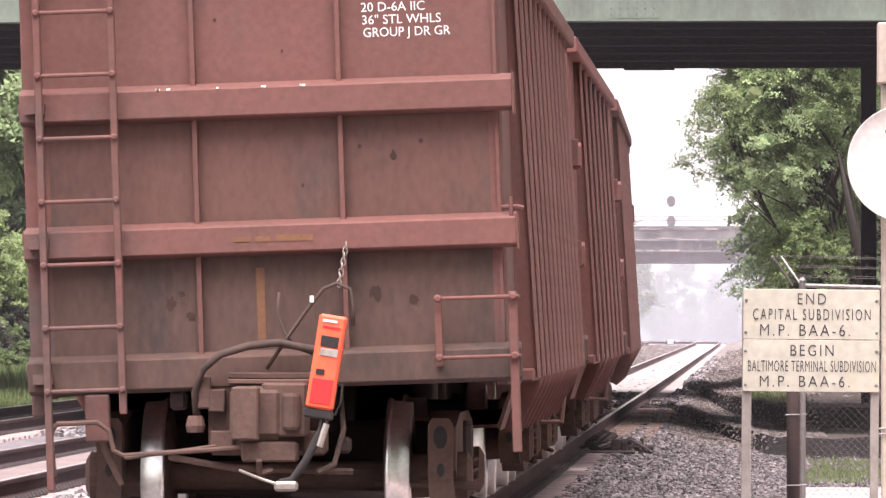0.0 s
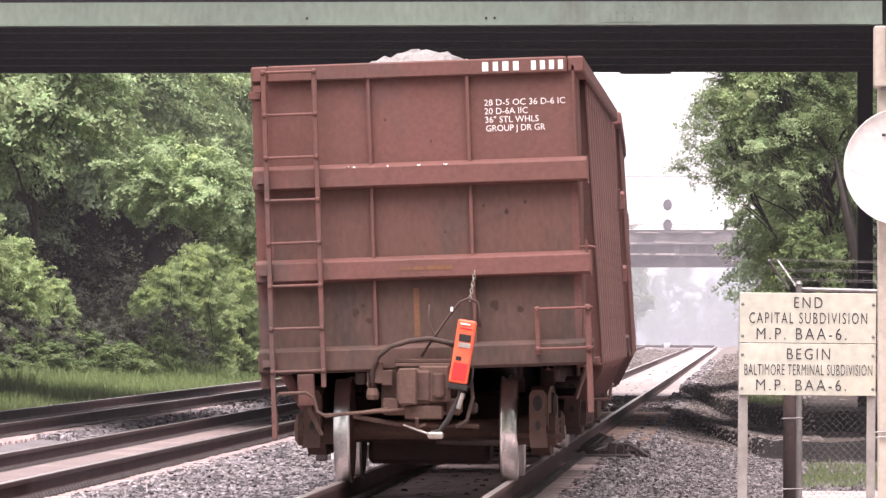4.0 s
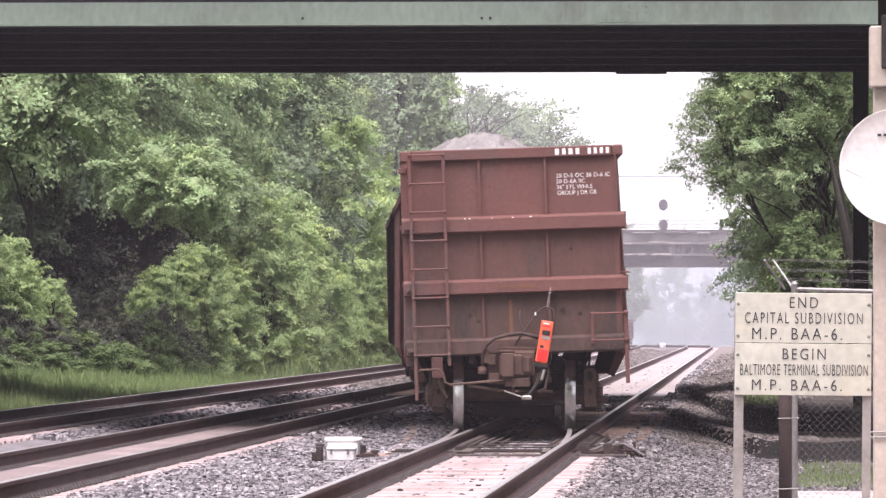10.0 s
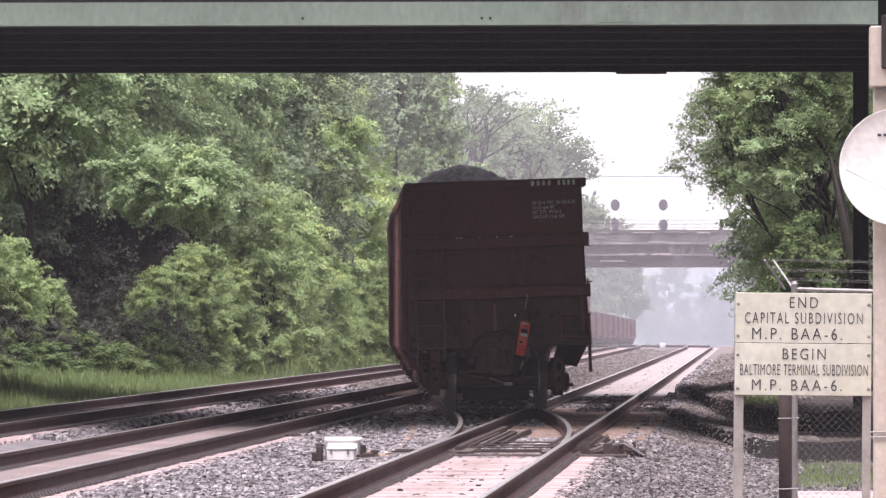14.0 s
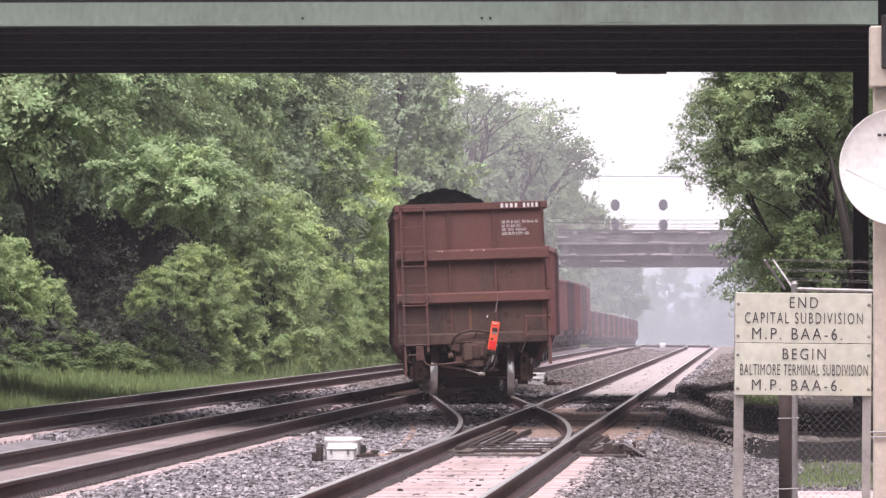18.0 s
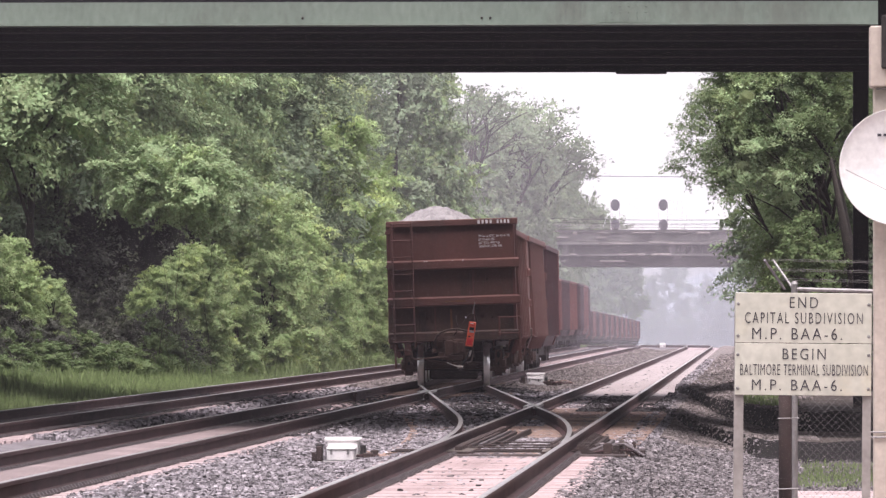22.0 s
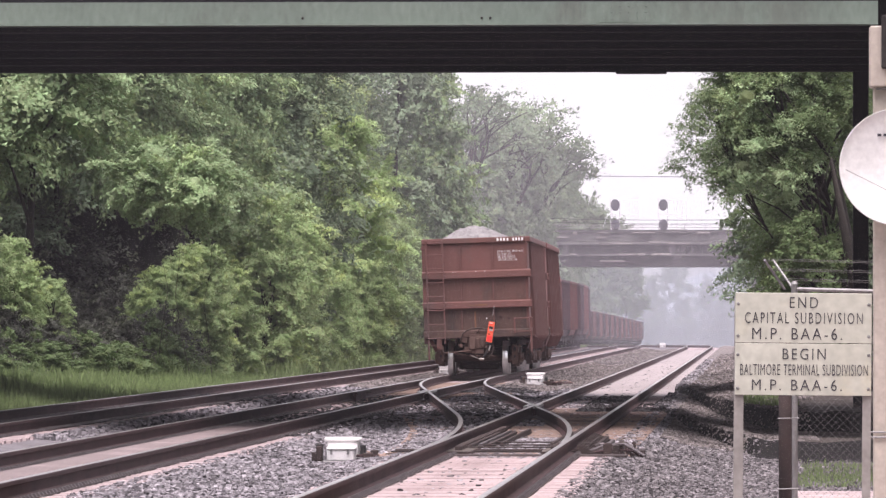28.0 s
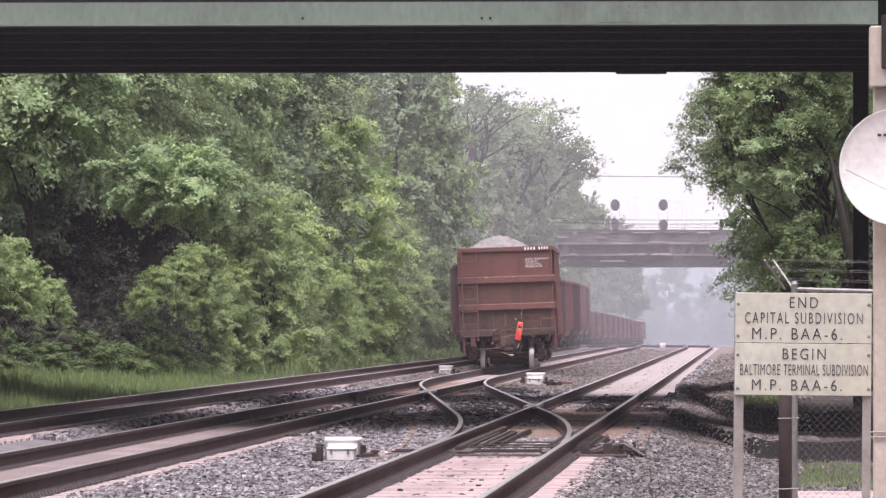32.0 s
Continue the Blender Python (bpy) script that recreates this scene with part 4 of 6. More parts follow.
    prism(b, [(0.035 + 0.035 * math.cos(a), 0.865 + 0.06 * math.sin(a)) for a in (2 * math.pi * k / 14 for k in range(14))], e - 0.508, e - 0.48)
    part("throat", b, M_BLACK, cp)
    for x, z, w, h in ((-0.30, 0.93, 0.1, 0.14), (0.31, 0.92, 0.12, 0.18), (-0.27, 0.70, 0.14, 0.1), (0.28, 0.68, 0.12, 0.14), (0.02, 1.08, 0.5, 0.04), (-0.38, 0.98, 0.08, 0.2)):
        b = bmesh.new()
        box(b, x - w / 2, x + w / 2, e - 0.2, e - 0.08, z - h / 2, z + h / 2, bevel=0.008)
        roughen(b, 0.004, x)
        part("draft_lug", b, M_DARKRUST, cp)
    b = bmesh.new()
    tube(b, [(-0.02, e - 0.55, 0.58), (-0.02, e - 0.50, 0.50), (0.05, e - 0.45, 0.52)], 0.02, 6)
    part("lock_lifter", b, M_DARKRUST, cp)
    # brake pipe hose bent over the coupler
    b = bmesh.new()
    tube(b, [(-0.42, e - 0.16, 0.80), (-0.43, e - 0.2, 0.98), (-0.38, e - 0.24, 1.12), (-0.27, e - 0.26, 1.21), (-0.1, e - 0.26, 1.26), (0.08, e - 0.25, 1.28), (0.22, e - 0.24, 1.25), (0.40, e - 0.22, 1.22)], 0.024, 8)
    part("air_hose", b, M_HOSE, car, "stiff brown rubber brake hose", smooth=True)
    b = bmesh.new()
    lathe(b, [(0.74, 0.05), (0.78, 0.06), (0.84, 0.045)], 10, "z", (-0.43, e - 0.17, 0))
    part("hose_fitting", b, M_DARKRUST, car)
    b = bmesh.new()
    tube(b, [(0.07, e - 0.13, 1.58), (0.06, e - 0.15, 1.45), (0.11, e - 0.18, 1.33), (0.20, e - 0.2, 1.24), (0.33, e - 0.2, 1.19)], 0.010, 6)
    tube(b, [(0.0, e - 0.2, 1.12), (0.12, e - 0.22, 1.3), (0.24, e - 0.22, 1.47), (0.34, e - 0.22, 1.60), (0.42, e - 0.2, 1.635), (0.50, e - 0.2, 1.60), (0.52, e - 0.2, 1.50), (0.52, e - 0.2, 1.38)], 0.012, 8)
    part("cable_loop", b, M_HOSE, car, "looped brown cable", smooth=True)
    b = bmesh.new()
    box(b, 0.262, 0.285, e - 0.24, e - 0.215, 1.52, 1.56)
    part("cable_tag", b, M_WHITEPAINT, car)
    # chain
    ch = bmesh.new()
    for i in range(8):
        c = Vector((0.475 - 0.006 * i, e - 0.16, 1.86 - i * 0.032))
        pts = [c + Vector(((0.013 * math.cos(a)) * (i % 2), (0.013 * math.cos(a)) * (1 - i % 2), 0.026 * math.sin(a))) for a in (k * math.pi / 5 for k in range(11))]
        tube(ch, pts, 0.005, 5)
    part("chain", ch, M_SILVER, car, "short steel chain")
    # flashing end marker: an orange housing clamped to the coupler, leaning
    P = pose(0.388, e - 0.62, 1.165, 0, 9.0, 0)
    b = bmesh.new()
    box(b, -0.082, 0.082, -0.07, 0.07, -0.28, 0.28, m=P, bevel=0.014)
    mk = part("end_marker", b, M_ORANGE, car, "orange end-of-train marker box")
    for nm, x0, x1, z0, z1, mt in (("lamp_panel", -0.05, 0.055, 0.09, 0.155, M_BLACK), ("data_plate", -0.045, 0.06, 0.035, 0.08, M_SILVER),
                                   ("reflector", -0.062, 0.062, -0.25, -0.10, M_REDTAPE), ("latch", -0.05, 0.0, -0.08, -0.045, M_BLACK),
                                   ("marking", -0.05, 0.055, 0.20, 0.215, M_REDTAPE), ("marking", -0.055, 0.03, 0.235, 0.25, M_WHITEPAINT)):
        b = bmesh.new()
        box(b, x0, x1, -0.078, -0.068, z0, z1, m=P, bevel=0.002)
        part(nm, b, mt, mk)
    b = bmesh.new()
    tube(b, [P @ Vector(p) for p in ((0.08, -0.02, -0.12), (0.115, -0.02, -0.12), (0.12, -0.02, -0.22), (0.10, -0.02, -0.30), (0.05, -0.02, -0.30))], 0.008, 6)
    part("handle", b, M_BLACK, mk)
    b = bmesh.new()
    box(b, -0.09, 0.09, -0.06, 0.06, -0.34, -0.28, m=P, bevel=0.012)
    part("clamp", b, M_BLACK, mk)
    b = bmesh.new()
    tube(b, [P @ Vector((0.03, -0.03, -0.33)), P @ Vector((0.02, -0.05, -0.44)), P @ Vector((-0.03, -0.05, -0.6)), P @ Vector((-0.09, -0.04, -0.72)), P @ Vector((-0.16, -0.04, -0.75))], 0.024, 8)
    part("air_hose", b, M_BLACK, car, "hanging brake hose", smooth=True)
    b = bmesh.new()
    tube(b, [P @ Vector((0.06, -0.07, -0.36)), P @ Vector((0.04, -0.08, -0.50))], 0.02, 8)
    part("hose_sleeve", b, M_SILVER, car)
    b = bmesh.new()
    box(b, 0.08, 0.22, e - 0.72, e - 0.62, 0.40, 0.46, bevel=0.015)
    tube(b, [(0.1, e - 0.66, 0.44), (0.0, e - 0.6, 0.47), (-0.14, e - 0.5, 0.52)], 0.01, 6)
    part("glad_hand", b, M_SILVER, car, "pale cast hose coupling")
    # old paint marks and smudges on the plates
    for x0, x1, z0, z1, dy, mt in ((-0.10, -0.05, 1.26, 1.72, 0.026, M_OCHRE), (-0.22, -0.12, 1.875, 1.905, -0.1125, M_OCHRE), (-0.09, 0.0, 1.872, 1.905, -0.1125, M_OCHRE), (0.03, 0.26, 1.872, 1.91, -0.1125, M_OCHRE)):
        b = bmesh.new()
        box(b, x0, x1, e + dy - 0.001, e + dy + 0.002, z0, z1)
        part("paint_mark", b, mt, car, "faded ochre paint mark", at=LEAN)
    rs = random.Random(3)
    for x, z, r in ((0.62, 1.55, 0.045), (0.85, 1.50, 0.03), (0.75, 2.36, 0.025), (0.92, 2.44, 0.016), (0.55, 2.42, 0.014), (-0.62, 1.52, 0.035), (-0.5, 1.44, 0.03), (-0.55, 1.58, 0.02), (0.2, 2.2, 0.012), (-0.3, 3.2, 0.012), (0.1, 3.0, 0.01)):
        b = bmesh.new()
        ring = [b.verts.new((x + r * rs.uniform(0.5, 1.2) * math.cos(a), e + 0.0255, z + r * rs.uniform(0.5, 1.4) * math.sin(a))) for a in (k * math.pi / 9 for k in range(18))]
        b.faces.new(ring)
        part("smudge", b, M_SMUDGE, car, "dark sooty smudge", at=LEAN)
    # bright chips on the lip of the upper beam
    for k in range(7):
        b = bmesh.new()
        x = rs.uniform(-0.9, 0.4)
        w = rs.uniform(0.008, 0.03)
        box(b, x, x + w, e - 0.113, e - 0.110, 2.785, 2.785 + 0.012)
        part("paint_chip", b, M_WHITEPAINT, car, at=LEAN)
    # brake rigging, pipes and lugs hanging at the end
    for pts, r, mt in (([(-0.62, e + 0.3, 0.58), (-0.2, e - 0.05, 0.52), (0.5, e + 0.1, 0.50)], 0.022, M_DARKRUST),
                       ([(0.1, e + 0.5, 0.36), (0.75, e + 0.5, 0.34)], 0.03, M_BLACKIRON), ([(0.42, e + 0.2, 0.98), (0.45, e, 0.75), (0.4, e - 0.1, 0.55), (0.3, e - 0.2, 0.5)], 0.018, M_HOSE),
                       ([(0.6, e + 0.7, 0.42), (1.25, e + 0.7, 0.40)], 0.028, M_DARKRUST), ([(-1.05, e + 0.1, 0.98), (-1.0, e + 0.1, 0.62), (-0.9, e + 0.1, 0.42)], 0.02, M_DARKRUST)):
        b = bmesh.new()
        tube(b, pts, r, 6)
        part("brake_rod", b, mt, car)
    for x, z, w, h in ((-0.55, 0.93, 0.10, 0.12), (0.45, 0.66, 0.08, 0.10)):
        b = bmesh.new()
        box(b, x - w / 2, x + w / 2, e + 0.02, e + 0.2, z - h / 2, z + h / 2, bevel=0.02)
        part("sill_lug", b, M_BLACKIRON, car)
    # stencils
    for body, z, x0, x1 in (("28 D-5 OC 36 D-6 IC", 3.315, 0.585, 1.305), ("20 D-6A IIC", 3.240, 0.585, 0.97), ("36\" STL WHLS", 3.165, 0.59, 1.065), ("GROUP J DR GR", 3.090, 0.595, 1.12)):
        letters("stencil", body, 0.078, x1 - x0, M_WHITEPAINT, car, LEAN @ pose((x0 + x1) / 2, e + 0.0285, z), "white stencilled lettering")
    widths = (0.075, 0.065, 0.075, 0.07, 0, 0.06, 0.06, 0.06, 0.06)
    x = 0.58
    for k, w in enumerate(widths):
        if w:
            b = bmesh.new()
            box(b, x, x + w * 0.72, e - 0.054, e - 0.05, TOP - 0.11, TOP - 0.03)
            part("stencil_bar", b, M_WHITEPAINT, car, "white stencilled mark on the top rail", at=LEAN)
            x += w + 0.02
        else:
            x += 0.07


def plain_meshes():
    out = {}
    for key, paint in (("a", M_RUST3), ("b", M_RUST2)):
        body = [(nm, mesh_of(nm, b, paint)) for nm, b in hull()]
        n = 12 if key == "a" else 9
        for s in (-1, 1):
            b = bmesh.new()
            for k in range(n):
                y = -HALF + 0.75 + (2 * HALF - 1.5) * k / (n - 1)
                x0, x1 = sorted((s * 1.39, s * 1.475))
                box(b, x0, x1, y - 0.05, y + 0.05, 1.0, TOP - 0.1)
            body.append(("side_ribs", mesh_of("side_ribs", b, paint)))
        b = bmesh.new()
        corner_rail(b, -HALF, HALF)
        for s in (-1, 1):
            box(b, -1.33, 1.33, *sorted((s * (HALF - 0.1), s * (HALF + 0.05))), TOP - 0.14, TOP)
        rail = mesh_of("top_chord", b, paint)
        beams = []
        for s in (-1, 1):
            b = bmesh.new()
            for z in (1.02, 1.81, 2.62):
                box(b, -1.45, 1.45, *sorted((s * (HALF - 0.03), s * (HALF + 0.11))), z, z + 0.17)
            box(b, -0.13, 0.13, *sorted((s * (HALF - 0.3), s * (HALF + 0.52))), 0.72, 1.0)
            beams.append(mesh_of("end_beam", b, paint))
        b = bmesh.new()
        box(b, -1.05, 1.05, -HALF + 0.35, HALF - 0.35, 0.40, 1.02)
        body.append(("underframe", mesh_of("underframe", b, M_BLACKIRON)))
        out[key] = (body, rail, beams)
    return out


ME_PLAIN = plain_meshes()


def plain_car(label, key, k):
    car = thing("gondola_car", label, "freight car", "cars of the stone train")
    body, rail, beams = ME_PLAIN[key]
    up = pose(0, 0, 0.75, 0, -1.2, 0) @ pose(0, 0, -0.75)
    for nm, me in body:
        shared(nm, me, car, up)
    shared("top_chord", rail, car, up)
    for m in beams:
        shared("end_beam", m, car, up)
    for y in (-HALF + 1.80, HALF - 1.80):
        shared("truck", ME_FARTRUCK, car, pose(0, y, 0))
    shared("stone_load", ME_LOADS[k % 2], car, up)
    return car


CARS = []
WHEELS = []
for n in range(56):
    if n == 0:
        c, WHEELS = full_car("oxide-red ribbed steel gondola car heaped with crushed stone", M_RUST, 12, True)
        end_of_train(c)
    elif n == 1:
        c, _ = full_car("faded red steel gondola car with few side posts, loaded", M_RUST2, 7)
    elif n == 2:
        c, _ = full_car("dark red ribbed steel gondola car with a stone load", M_RUST, 11)
    else:
        c = plain_car(("dark red steel gondola car coupled in the train" if n % 2 else "faded red steel gondola car coupled in the train"), "a" if n % 2 else "b", n)
    CARS.append(c)


# ---- trees ----
def blob(vs, fs, rnd, c, r, squash):
    """The leafy inside of a bough: an uneven closed lump."""
    k = len(vs)
    a, b = rnd.uniform(0, 6.28), rnd.uniform(0, 6.28)
    rings = 5
    for i in range(1, rings):
        v = math.pi * i / rings
        for j in range(8):
            u = 2 * math.pi * j / 8
            q = r * (1 + 0.16 * math.sin(3 * u + a) * math.sin(2 * v + b) + rnd.uniform(-0.1, 0.1))
            vs.append((c[0] + q * math.sin(v) * math.cos(u), c[1] + q * math.sin(v) * math.sin(u), c[2] + q * math.cos(v) * squash))
    vs += [(c[0], c[1], c[2] + r * squash), (c[0], c[1], c[2] - r * squash)]
    top, low = k + (rings - 1) * 8, k + (rings - 1) * 8 + 1
    for j in range(8):
        m = (j + 1) % 8
        fs.append((top, k + j, k + m))
        fs.append((low, k + (rings - 2) * 8 + m, k + (rings - 2) * 8 + j))
        for i in range(rings - 2):
            fs.append((k + i * 8 + j, k + (i + 1) * 8 + j, k + (i + 1) * 8 + m, k + i * 8 + m))


def sprays(vs, fs, rnd, c, r, count, size, squash=0.8, loose=0.16, out=Vector((0, 0, 0))):
    """One leafy bough tip: a flat fan of small leaves along a drooping twig, thinner at its edge, a few leaves straying out of it."""
    a = rnd.uniform(0, 6.28)
    d = (out * 1.0 + Vector((math.cos(a) * 0.7, math.sin(a) * 0.7, rnd.gauss(0.05, 0.3)))).normalized()
    side = d.cross(Vector((rnd.uniform(-0.35, 0.35), rnd.uniform(-0.35, 0.35), 1))).normalized()
    up = side.cross(d)
    long, wide, thick = r * rnd.uniform(1.2, 2.0), r * rnd.uniform(0.6, 1.0), r * rnd.uniform(0.3, 0.55) * squash
    centre = Vector(c)
    for _ in range(count):
        u, v, w = rnd.uniform(-0.8, 1.0), rnd.gauss(0, 0.5), rnd.gauss(0, 0.5)
        if rnd.random() < loose:
            u, v, w = u * 1.35, v * 1.5, w * 1.7
        taper = 1.0 - 0.45 * max(0, u) ** 2
        p = centre + d * (u * long) + side * (v * wide * taper) + up * (w * thick)
        p.z -= 0.22 * long * max(0, u + 0.2) ** 2 + 0.12 * wide * v * v
        n = (up * 0.75 + d * 0.4 + out * 0.35 + Vector((rnd.gauss(0, 0.42), rnd.gauss(0, 0.42), rnd.gauss(0.1, 0.42)))).normalized()
        q = n.cross(Vector((rnd.uniform(-1, 1), rnd.uniform(-1, 1), rnd.uniform(-1, 1)))).normalized()
        e = n.cross(q)
        z = size * rnd.uniform(0.65, 1.6)
        k = len(vs)
        vs += [tuple(p - q * z + e * z * 0.6), tuple(p - q * z * 0.6 - e * z * 0.6), tuple(p + q * z * 1.1 - Vector((0, 0, z * 0.25)))]
        fs.append((k, k + 1, k + 2))


def crown_mesh(name, seed, height, spread, low, lobes, lobe, per, size, material, loose=0.2, clumps_each=20):
    """Lobes stand out from the stem all the way up; each is an uneven bunch of small leafy clumps, fuller on top and outside."""
    rnd = random.Random(seed)
    vs, fs, clumps = [], [], []
    for i in range(lobes):
        u = (i + rnd.random()) / lobes
        z = low + (height - low) * u
        env = spread * (math.sin(math.pi * min(1.0, 0.2 + 0.8 * u) ** 0.9) ** 0.6)
        a = i * 2.4 + rnd.uniform(-0.5, 0.5)
        q = max(0.0, env - lobe * 0.6) * rnd.uniform(0.45, 1.0)
        L = lobe * rnd.uniform(0.65, 1.3)
        c = (q * math.cos(a), q * math.sin(a), max(L * 0.5, z))
        if loose < 0.6:
            blob(vs, fs, rnd, c, L * 0.34, 0.85)
        clumps.append((c, L))
        wide, tall = rnd.uniform(0.8, 1.2), rnd.uniform(0.6, 1.0)
        for j in range(clumps_each):
            d = Vector((rnd.gauss(0, 1) + 0.4 * math.cos(a), rnd.gauss(0, 1) + 0.4 * math.sin(a), rnd.gauss(0.25, 0.9))).normalized()
            r = L * rnd.uniform(0.18, 0.4)
            o = L * rnd.uniform(0.3, 1.05)
            e = (c[0] + d.x * o * wide, c[1] + d.y * o * wide, max(r * 0.6, c[2] + d.z * o * tall - 0.1 * o))
            sprays(vs, fs, rnd, e, r, int(per * r * r) + 3, size, 0.75, loose, d)
    me = bpy.data.meshes.new(name)
    me.from_pydata(vs, [], fs)
    me.materials.append(material)
    return me, clumps


def oak_mesh(seed, height, low, spread, size, material, keep):
    """A high open crown: limbs fork four times and only some of the twigs end in a bunch of leaves."""
    rnd = random.Random(seed)
    b = bmesh.new()
    vs, fs = [], []
    def fork(p, d, length, r, depth):
        q = p + d * length
        tube(b, [p, p.lerp(q, 0.5) + Vector((rnd.uniform(-1, 1), rnd.uniform(-1, 1), 0.5)) * length * 0.08, q], [r, r * 0.8, r * 0.62], 5 if depth < 2 else 4)
        if depth == 4:
            if rnd.random() < keep:
                s = rnd.uniform(0.5, 1.1)
                sprays(vs, fs, rnd, tuple(q), s, int(150 * s * s), size, 0.7, 0.4)
            return
        for i in range(3 if depth < 3 else 2):
            e = (d + Vector((rnd.gauss(0, 0.5), rnd.gauss(0, 0.5), rnd.gauss(0.08, 0.32))) * spread).normalized()
            fork(q, e, length * rnd.uniform(0.6, 0.85), r * 0.6, depth + 1)
    root = Vector((0, 0, -0.5))
    tube(b, [root, Vector((0.2, 0, low * 0.5)), Vector((0, 0.1, low))], [0.36, 0.28, 0.24], 8)
    for i in range(4):
        a = i * 1.7 + 0.3
        fork(Vector((0, 0.1, low)), Vector((math.cos(a) * 0.6, math.sin(a) * 0.6, 1)).normalized(), (height - low) * 0.3, 0.16, 1)
    me = bpy.data.meshes.new("crown")
    me.from_pydata(vs, [], fs)
    me.materials.append(material)
    return me, mesh_of("trunk", b, M_BARK, True)


def trunk_mesh(seed, height, r0, clumps):
    rnd = random.Random(seed)
    b = bmesh.new()
    pts, rr = [], []
    x = y = 0.0
    for i in range(7):
        pts.append((x, y, -0.5 + (height * 0.85 + 0.5) * i / 6))
        rr.append(r0 * (1 - i / 7.5))
        x += rnd.uniform(-0.25, 0.25)
        y += rnd.uniform(-0.25, 0.25)
    tube(b, pts, rr, 8)
    for c, r in rnd.sample(clumps, min(12, len(clumps))):
        c = Vector(c)
        z = max(1.0, c.z - rnd.uniform(0.8, 2.2))
        t = min(5.9, max(0, (z + 0.5) / (height * 0.85 + 0.5) * 6))
        i = int(t)
        a = Vector(pts[i]).lerp(Vector(pts[i + 1]), t - i)
        mid = a.lerp(c, 0.5) + Vector((0, 0, 0.25))
        tube(b, [a, mid, c], [r0 * 0.35, r0 * 0.22, r0 * 0.08], 5)
    return mesh_of("trunk", b, M_BARK, True)


TREES = {}
for i, (key, h, sp, low, cnt, lobe, per, size, mt) in enumerate((
        ("tall", 16, 4.0, 0.8, 34, 1.75, 620, 0.07, M_LEAF), ("dark", 17, 4.3, 0.8, 36, 1.8, 580, 0.075, M_LEAF3), ("light", 12, 3.6, 0.5, 28, 1.55, 740, 0.065, M_LEAF2),
        ("canopy", 9.6, 3.5, 5.6, 17, 1.4, 850, 0.062, M_LEAF), ("bush", 6.0, 1.9, 0.3, 20, 0.95, 1300, 0.05, M_LEAF2), ("thicket", 7.2, 1.9, 3.2, 16, 0.95, 1300, 0.05, M_LEAF2), ("undergrowth", 5.0, 2.6, 0.2, 18, 1.2, 800, 0.062, M_SHADELEAF), ("mound", 5.0, 3.0, 0.2, 18, 1.35, 800, 0.062, M_LEAF),
        ("vine", 6.6, 2.0, 5.0, 14, 0.72, 1700, 0.046, M_LEAF), ("scrub", 2.2, 1.3, 0.1, 10, 0.62, 1500, 0.045, M_LEAF4),
        ("far_high", 18, 4.2, 7.2, 26, 1.6, 170, 0.12, M_LEAF3), ("far_tall", 17, 4.2, 0.6, 34, 1.7, 170, 0.13, M_LEAF), ("far_dark", 18, 4.5, 0.6, 34, 1.8, 160, 0.13, M_LEAF3), ("far_bush", 7, 3.0, 0.2, 16, 1.4, 220, 0.11, M_LEAF2))):
    me, cl = crown_mesh("crown", 31 + i, h, sp, low, cnt, lobe, per, size, mt)
    TREES[key] = (me, trunk_mesh(77 + i, h, 0.012 if key == "vine" else 0.1 + h * 0.005, cl[:2] if key == "vine" else cl))
TREES["far_oak"] = oak_mesh(5, 19.0, 8.0, 1.25, 0.13, M_LEAF3, 0.8)
TREES["far_bare"] = oak_mesh(6, 19.5, 8.0, 1.15, 0.13, M_LEAF3, 0.42)


def tree(kind, x, y, k, turn, label, group="trees along the line", kz=None):
    t = thing("tree", label, "tree", group, pose(x, y, ground_z(x, y), 0, 0, turn) @ Matrix.Diagonal((k, k, kz or k, 1)))
    shared("crown", TREES[kind][0], t, pose(0, 0, 0))
    shared("trunk", TREES[kind][1], t, pose(0, 0, 0))
    return t


WORDS = {"tall": "tall leafy green tree in the wood edge", "dark": "big dark green tree in the wood edge", "light": "light green broadleaf tree in the wood edge",
         "canopy": "leafy tree spreading over a dark hollow", "bush": "bushy light green sapling at the wood edge", "undergrowth": "undergrowth coloured dark in place of the wood's shade", "thicket": "leafy green bush before the dark hollow", "mound": "vine-covered thicket at the wood edge",
         "vine": "low tree draped in bright green vines", "scrub": "low weedy scrub at the foot of the wood", "far_tall": "hazy tall green tree farther along the line",
         "far_dark": "hazy dark green tree farther along the line", "far_high": "tall tree with its crown spread high over the line", "far_bush": "hazy low scrub farther along the line",
         "far_oak": "tall spreading tree with a high open crown in haze", "far_bare": "tall half-bare tree with thin upright branches in haze"}


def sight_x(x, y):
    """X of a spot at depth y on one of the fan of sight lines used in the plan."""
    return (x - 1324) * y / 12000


rt = random.Random(5)
